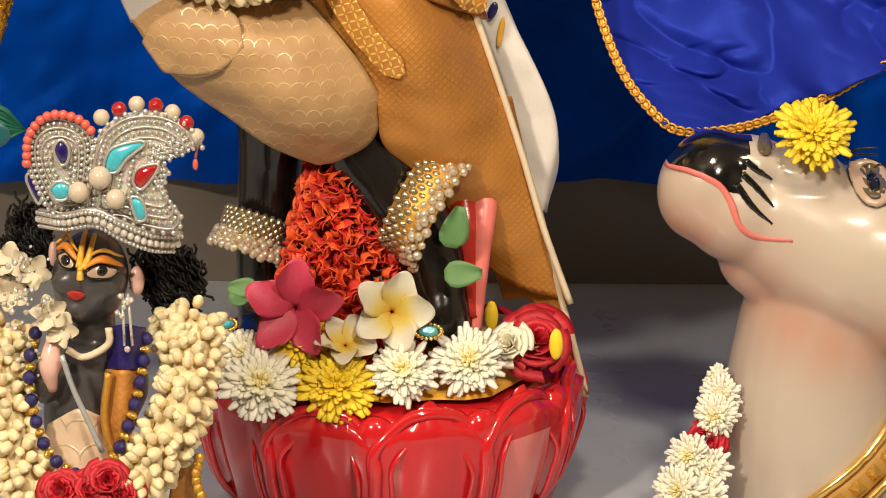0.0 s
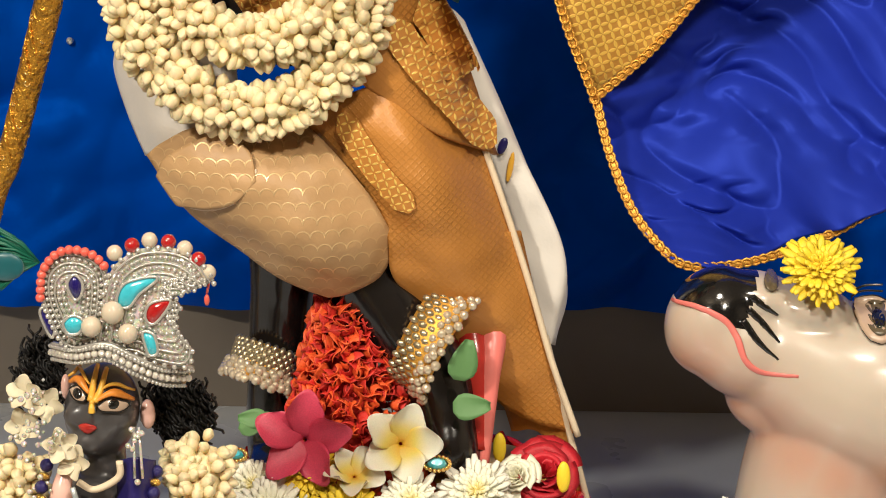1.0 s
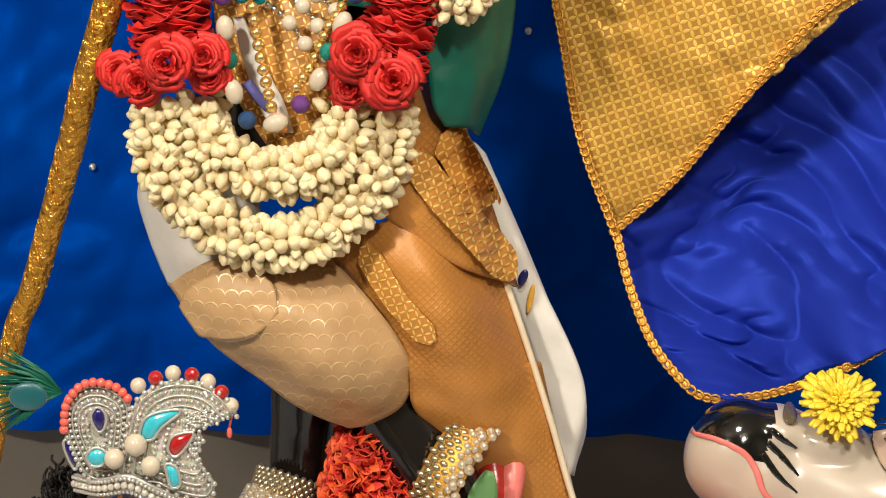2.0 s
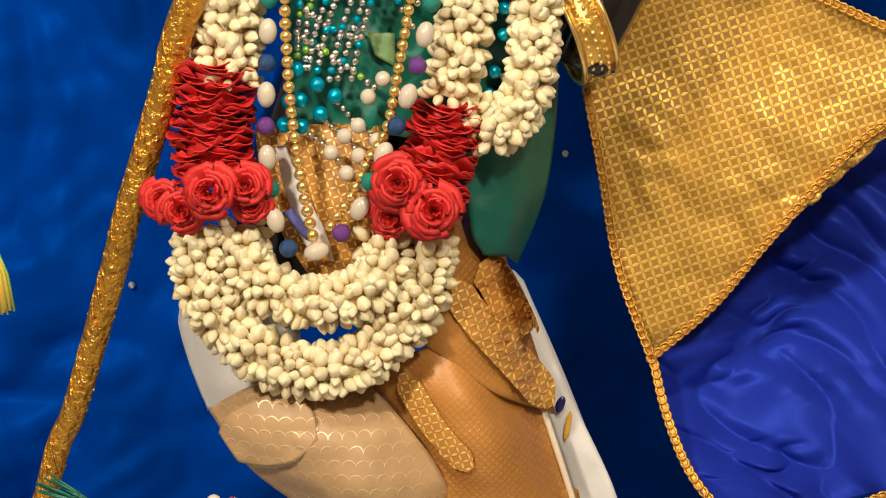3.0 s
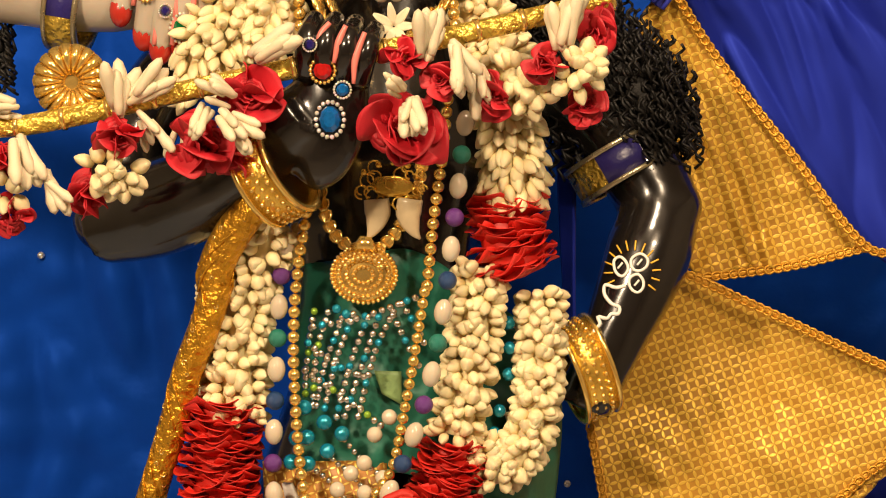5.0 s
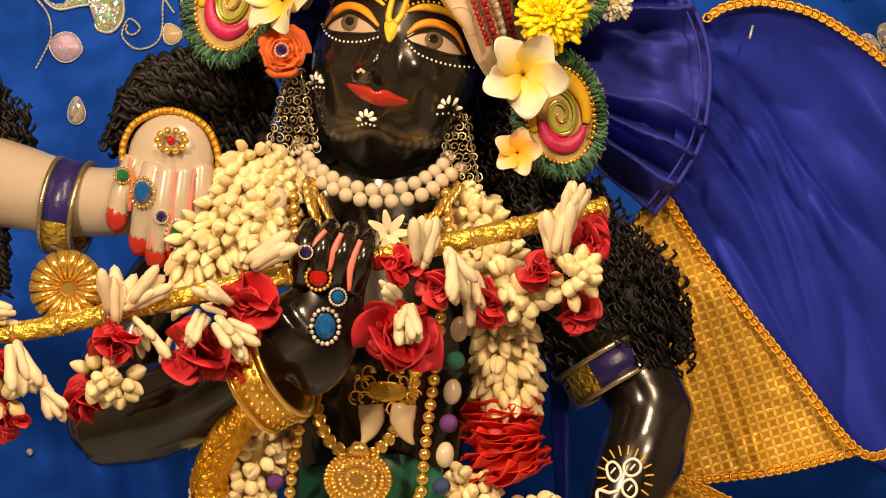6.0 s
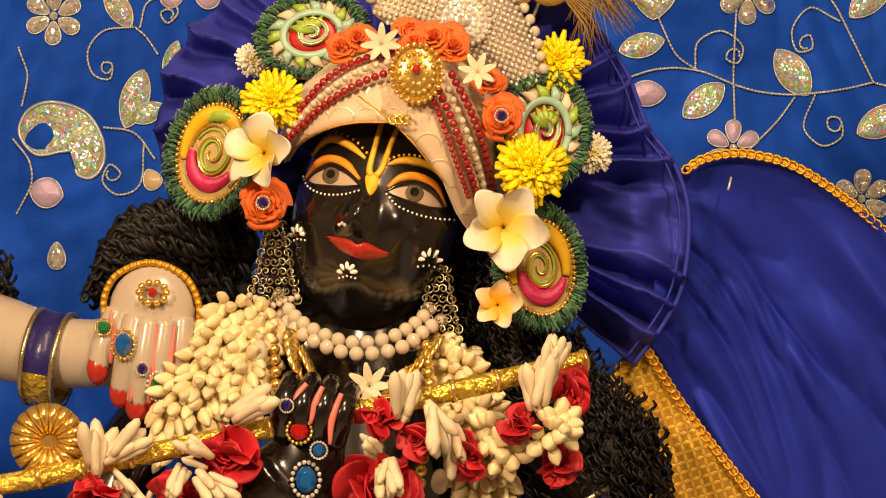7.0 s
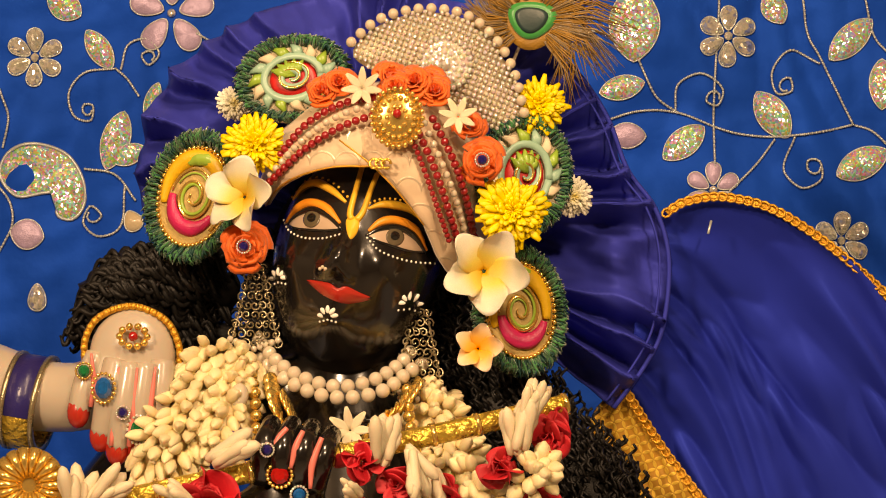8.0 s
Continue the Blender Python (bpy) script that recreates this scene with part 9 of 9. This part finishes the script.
dg_ = thing("small_garland", (-0.213, -0.38, 0.091), "cream jasmine bud garland round the small statue", "garland")
jasmine_strand(dg_, [(-0.192, -0.33, 0.202), (-0.192, -0.36, 0.18), (-0.199, -0.38, 0.151), (-0.213, -0.39, 0.122), (-0.23, -0.4, 0.099), (-0.25, -0.4, 0.076)], 0.0225, 41, 0.0068, 10, 0.0128)
jasmine_strand(dg_, [(-0.211, -0.33, 0.206), (-0.204, -0.36, 0.189)], 0.014, 43, 0.0068, 10, 0.0128)
jasmine_strand(dg_, [(-0.33, -0.35, 0.203), (-0.332, -0.37, 0.173), (-0.326, -0.39, 0.135), (-0.313, -0.4, 0.098), (-0.297, -0.4, 0.071)], 0.021, 42, 0.0068, 10, 0.0128)
dn = thing("navy_bead_necklace", (-0.269, -0.41, 0.098), "necklace of navy beads and gold spacers", "necklace")
for pts in ([(-0.307, -0.38, 0.208), (-0.311, -0.39, 0.185), (-0.308, -0.395, 0.15), (-0.295, -0.405, 0.12), (-0.269, -0.41, 0.102)], [(-0.225, -0.37, 0.201), (-0.228, -0.385, 0.174), (-0.235, -0.395, 0.147), (-0.246, -0.405, 0.121), (-0.265, -0.41, 0.102)]):
    for i, (p, t) in enumerate(along(pts, 0.0082)):
        if i % 2:
            bead(dn, p, 0.0045, M_GOLD, "gold_spacer", 0.7, t)
        else:
            bead(dn, p, 0.0052, M_NAVY, "navy_bead")
slv = thing("sleeve", (-0.253, -0.37, 0.11), "navy and gold brocade sleeve of the small statue", "sleeve")
g = Geo()
loft(g, [[(-0.254, -0.37, 0.21), (-0.255, -0.375, 0.178)], [(-0.239, -0.385, 0.217), (-0.24, -0.39, 0.183)], [(-0.225, -0.37, 0.21), (-0.226, -0.375, 0.178)]], 16, 12, 0.003, 0.002, 60, 51)
part("navy_cuff", g, M_NAVY, slv)
g = Geo()
loft(g, [[(-0.256, -0.375, 0.178), (-0.259, -0.38, 0.141), (-0.253, -0.385, 0.107)], [(-0.241, -0.392, 0.183), (-0.242, -0.398, 0.148), (-0.245, -0.395, 0.119)], [(-0.23, -0.378, 0.179), (-0.231, -0.38, 0.146), (-0.24, -0.385, 0.12)]], 20, 12, 0.003, 0.002, 60, 52)
part("gold_cuff", g, M_OCHRE, slv)
g = Geo()
tube(g, spline([(-0.251, -0.395, 0.182), (-0.255, -0.395, 0.146), (-0.249, -0.395, 0.113)], 20), 0.003, 6)
part("gold_lace", g, M_TRIM, slv)
g = Geo()
loft(g, [[(-0.301, -0.375, 0.134), (-0.308, -0.375, 0.102), (-0.309, -0.375, 0.07)], [(-0.274, -0.392, 0.152), (-0.275, -0.392, 0.118), (-0.277, -0.392, 0.077)], [(-0.253, -0.375, 0.139), (-0.246, -0.375, 0.103), (-0.24, -0.375, 0.071)]], 24, 18, 0.003, 0.003, 40, 53)
solo("brocade_skirt", g, M_TURBAN, "cream and gold brocade skirt of the small statue", "garment")
g = Geo()
tube(g, spline([(-0.284, -0.405, 0.199), (-0.276, -0.405, 0.172), (-0.266, -0.405, 0.148), (-0.256, -0.405, 0.123)], 14), 0.0022, 6)
solo("small_flute", g, M_SILVER, "slim grey metal stick held by the small statue", "stick")
g = Geo()
tube(g, spline([(-0.283, -0.385, 0.197), (-0.27, -0.385, 0.191), (-0.252, -0.385, 0.201), (-0.251, -0.385, 0.214)], 20), 0.0028, 8)
solo("scarf_edge", g, M_CREAMF, "cream cord round the small statue's neck", "cord")
for k, p in enumerate([(-0.325, -0.36, 0.259), (-0.309, -0.36, 0.25), (-0.295, -0.39, 0.227), (-0.284, -0.39, 0.214), (-0.327, -0.36, 0.233)]):
    frangipani(p, 0.0145, (0.3 * (k % 3 - 1), -1, 0.3), M_TUBEROSE, "small white blossom beside the small statue's face", 30 * k)
g = Geo()
rnd = random.Random(77)
for k in range(60):
    p = Vector((-0.311, -0.395, 0.233)) + Vector((rnd.gauss(0, 0.008), rnd.gauss(0, 0.003), rnd.gauss(0, 0.028)))
    ball(g, p, rnd.uniform(0.0012, 0.0026), None, 6, 5)
solo("crystal_spray", g, M_RHINE, "spray of tiny silver crystals among the blossoms", "ornament", "", "stuff")
g = Geo()
for x0 in (-0.002, 0.002):
    a, b = Vector((-0.238, -0.385, 0.241)), Vector((-0.236, -0.39, 0.202))
    tube(g, [a + Vector((x0, 0, 0)), b + Vector((x0 * 1.5, 0, 0))], 0.0011, 5)
for k in range(8):
    ball(g, Vector((-0.238, -0.388, 0.231)) + Vector((rnd.uniform(-0.006, 0.006), 0, rnd.uniform(-0.01, 0.01))), 0.0024, None, 6, 5)
ball(g, (-0.237, -0.39, 0.199), 0.0026, None, 6, 5)
solo("earring", g, M_RHINE, "long silver earring of the small statue", "earring")
for k, p in enumerate([(-0.262, -0.42, 0.098), (-0.241, -0.42, 0.095), (-0.285, -0.42, 0.097), (-0.251, -0.42, 0.106)]):
    rose(p, 0.018, (0.2 * (k % 2), -1, 0.5), M_PINKROSE, "crimson rose at the small statue's waist", k, 40 * k)
g = Geo()
for pts in ([(-0.185, -0.39, 0.113), (-0.188, -0.39, 0.095), (-0.182, -0.39, 0.077)], [(-0.28, -0.42, 0.102), (-0.268, -0.42, 0.092), (-0.264, -0.42, 0.101)]):
    for i, (p, t) in enumerate(along(pts, 0.006)):
        ball(g, p, (0.0045, 0.003, 0.0045), None, 6, 5)
solo("gold_lace_edge", g, M_TRIM, "gold lace edging of the small statue's dress", "trim cord")
bb = Vector((-0.191, -0.37, 0.073))
g = Geo()
loft(g, [[(-0.21, -0.37, 0.097), (-0.21, -0.37, 0.078), (-0.215, -0.37, 0.055)], [(-0.196, -0.375, 0.106), (-0.197, -0.375, 0.08), (-0.197, -0.375, 0.057)], [(-0.187, -0.365, 0.095), (-0.185, -0.365, 0.072), (-0.181, -0.365, 0.053)]], 12, 10, 0.003, 0.002, 50, 54)
solo("dress_edge", g, M_OCHRE, "ochre brocade hem of the small statue's dress", "garment")
# green feather beside the small statue
pf = thing("green_feather", (-0.366, -0.2, 0.293), "green and teal peacock feather beside the small statue", "feather")
g = Geo()
rnd = random.Random(31)
root = Vector((-0.338, -0.2, 0.321))
for k in range(90):
    a = radians(180 + rnd.uniform(-42, 36))
    ln = rnd.uniform(0.035, 0.065)
    tip = root + Vector((ln * math.cos(a), rnd.uniform(-0.008, 0.008), ln * math.sin(a)))
    tube(g, [root, (root + tip) / 2 + Vector((0, 0, 0.004)), tip], [0.0006, 0.0016, 0.0006], 5)
tagged(part("feather_fringe", g, mat("dark_green_feather", (0.01, 0.12, 0.07), 0.4, var=0.4, scale=60), pf), kind="stuff")
g = Geo()
ball(g, (-0.365, -0.208, 0.319), (0.016, 0.003, 0.012), None, 18, 8)
part("dark_eye", g, mat("teal_feather", (0.01, 0.1, 0.12), 0.35, var=0.4, scale=60, sheen=0.4), pf)
g = Geo()
low = Vector((-0.468, 0, 0.486))
for k in range(26):
    a, b = rnd.uniform(-0.012, 0.012), rnd.uniform(-0.02, 0.012)
    tube(g, [low + Vector((a * 0.5, 0, 0.02)), low + Vector((a + 0.003, 0, 0)), low + Vector((a * 1.3 + 0.006, 0, -0.032 + 0.3 * b))], 0.0014, 5, k % 2)
tube(g, [low + Vector((-0.004, 0, 0.015)), low + Vector((-0.13, 0.06, 0.05))], 0.002, 6)
solo("tassel", g, [M_LIME, M_YCLOTH], "lime and yellow thread tassel hanging from the white statue", "tassel")

# ---- on the cow ----
daisy((0.306, -0.1, 0.296), 0.034, (0.0, -0.75, 0.7), M_YMUM, "yellow chrysanthemum lying on the cow statue's brow", 1, 15, 5)
cg = thing("cow_garland", (0.216, -0.1, -0.027), "garland of white chrysanthemums and red roses on the cow", "garland")
for k, (p, r, m) in enumerate(zip([(0.237, -0.09, 0.063), (0.232, -0.1, 0.048), (0.224, -0.1, 0.027), (0.21, -0.11, 0.015), (0.224, -0.11, 0.003), (0.211, -0.1, 0), (0.201, -0.12, -0.013), (0.221, -0.12, -0.02), (0.234, -0.08, 0.075)],
                                  (0.018, 0.02, 0.019, 0.02, 0.022, 0.015, 0.024, 0.024, 0.012), (0, 0, 1, 0, 0, 1, 0, 0, 0))):
    if m:
        rose(p, r, (-0.3, -1, 0.2), M_PINKROSE, "", k, 20 * k, cg)
    else:
        daisy(p, r, (-0.4, -1, 0.2), M_WMUM, "", k, 30 * k, 5, "", cg)
cc = thing("cow_collar", (0.315, -0.13, -0.02), "gold studded collar round the cow statue's neck", "collar")
cpath = [(x, cow_y(x, z) - 0.004, z) for x, y, z in spline([(0.299, -0.12, -0.029), (0.32, -0.12, -0.011), (0.348, -0.12, 0.012), (0.375, -0.12, 0.038), (0.399, -0.12, 0.069)], 24)]
g = Geo()
tube(g, cpath, 0.0042, 8)
part("upper_rim", g, M_GOLDS, cc)
g = Geo()
tube(g, [(x + 0.016, y - 0.002, z - 0.026) for x, y, z in cpath], 0.0042, 8)
part("lower_rim", g, M_GOLDS, cc)
for i, (p, t) in enumerate(along([(x + 0.008, y - 0.003, z - 0.013) for x, y, z in cpath], 0.019)):
    g = Geo()
    s = 0.0085
    g.add([p + Vector((-s, 0, 0)), p + Vector((0, 0, -s)), p + Vector((s, 0, 0)), p + Vector((0, 0, s)), p + Vector((0, -0.008, 0))], [(0, 1, 4), (1, 2, 4), (2, 3, 4), (3, 0, 4), (3, 2, 1, 0)])
    part("stud", g, M_GOLD, cc, smooth=False)
g = Geo()
tube(g, [(x + 0.008, y + 0.001, z - 0.013) for x, y, z in cpath], 0.0115, 8, flat=0.3)
part("strap", g, mat("ochre_strap", (0.45, 0.24, 0.04), 0.5, var=0.3, scale=90, bump=0.4), cc)
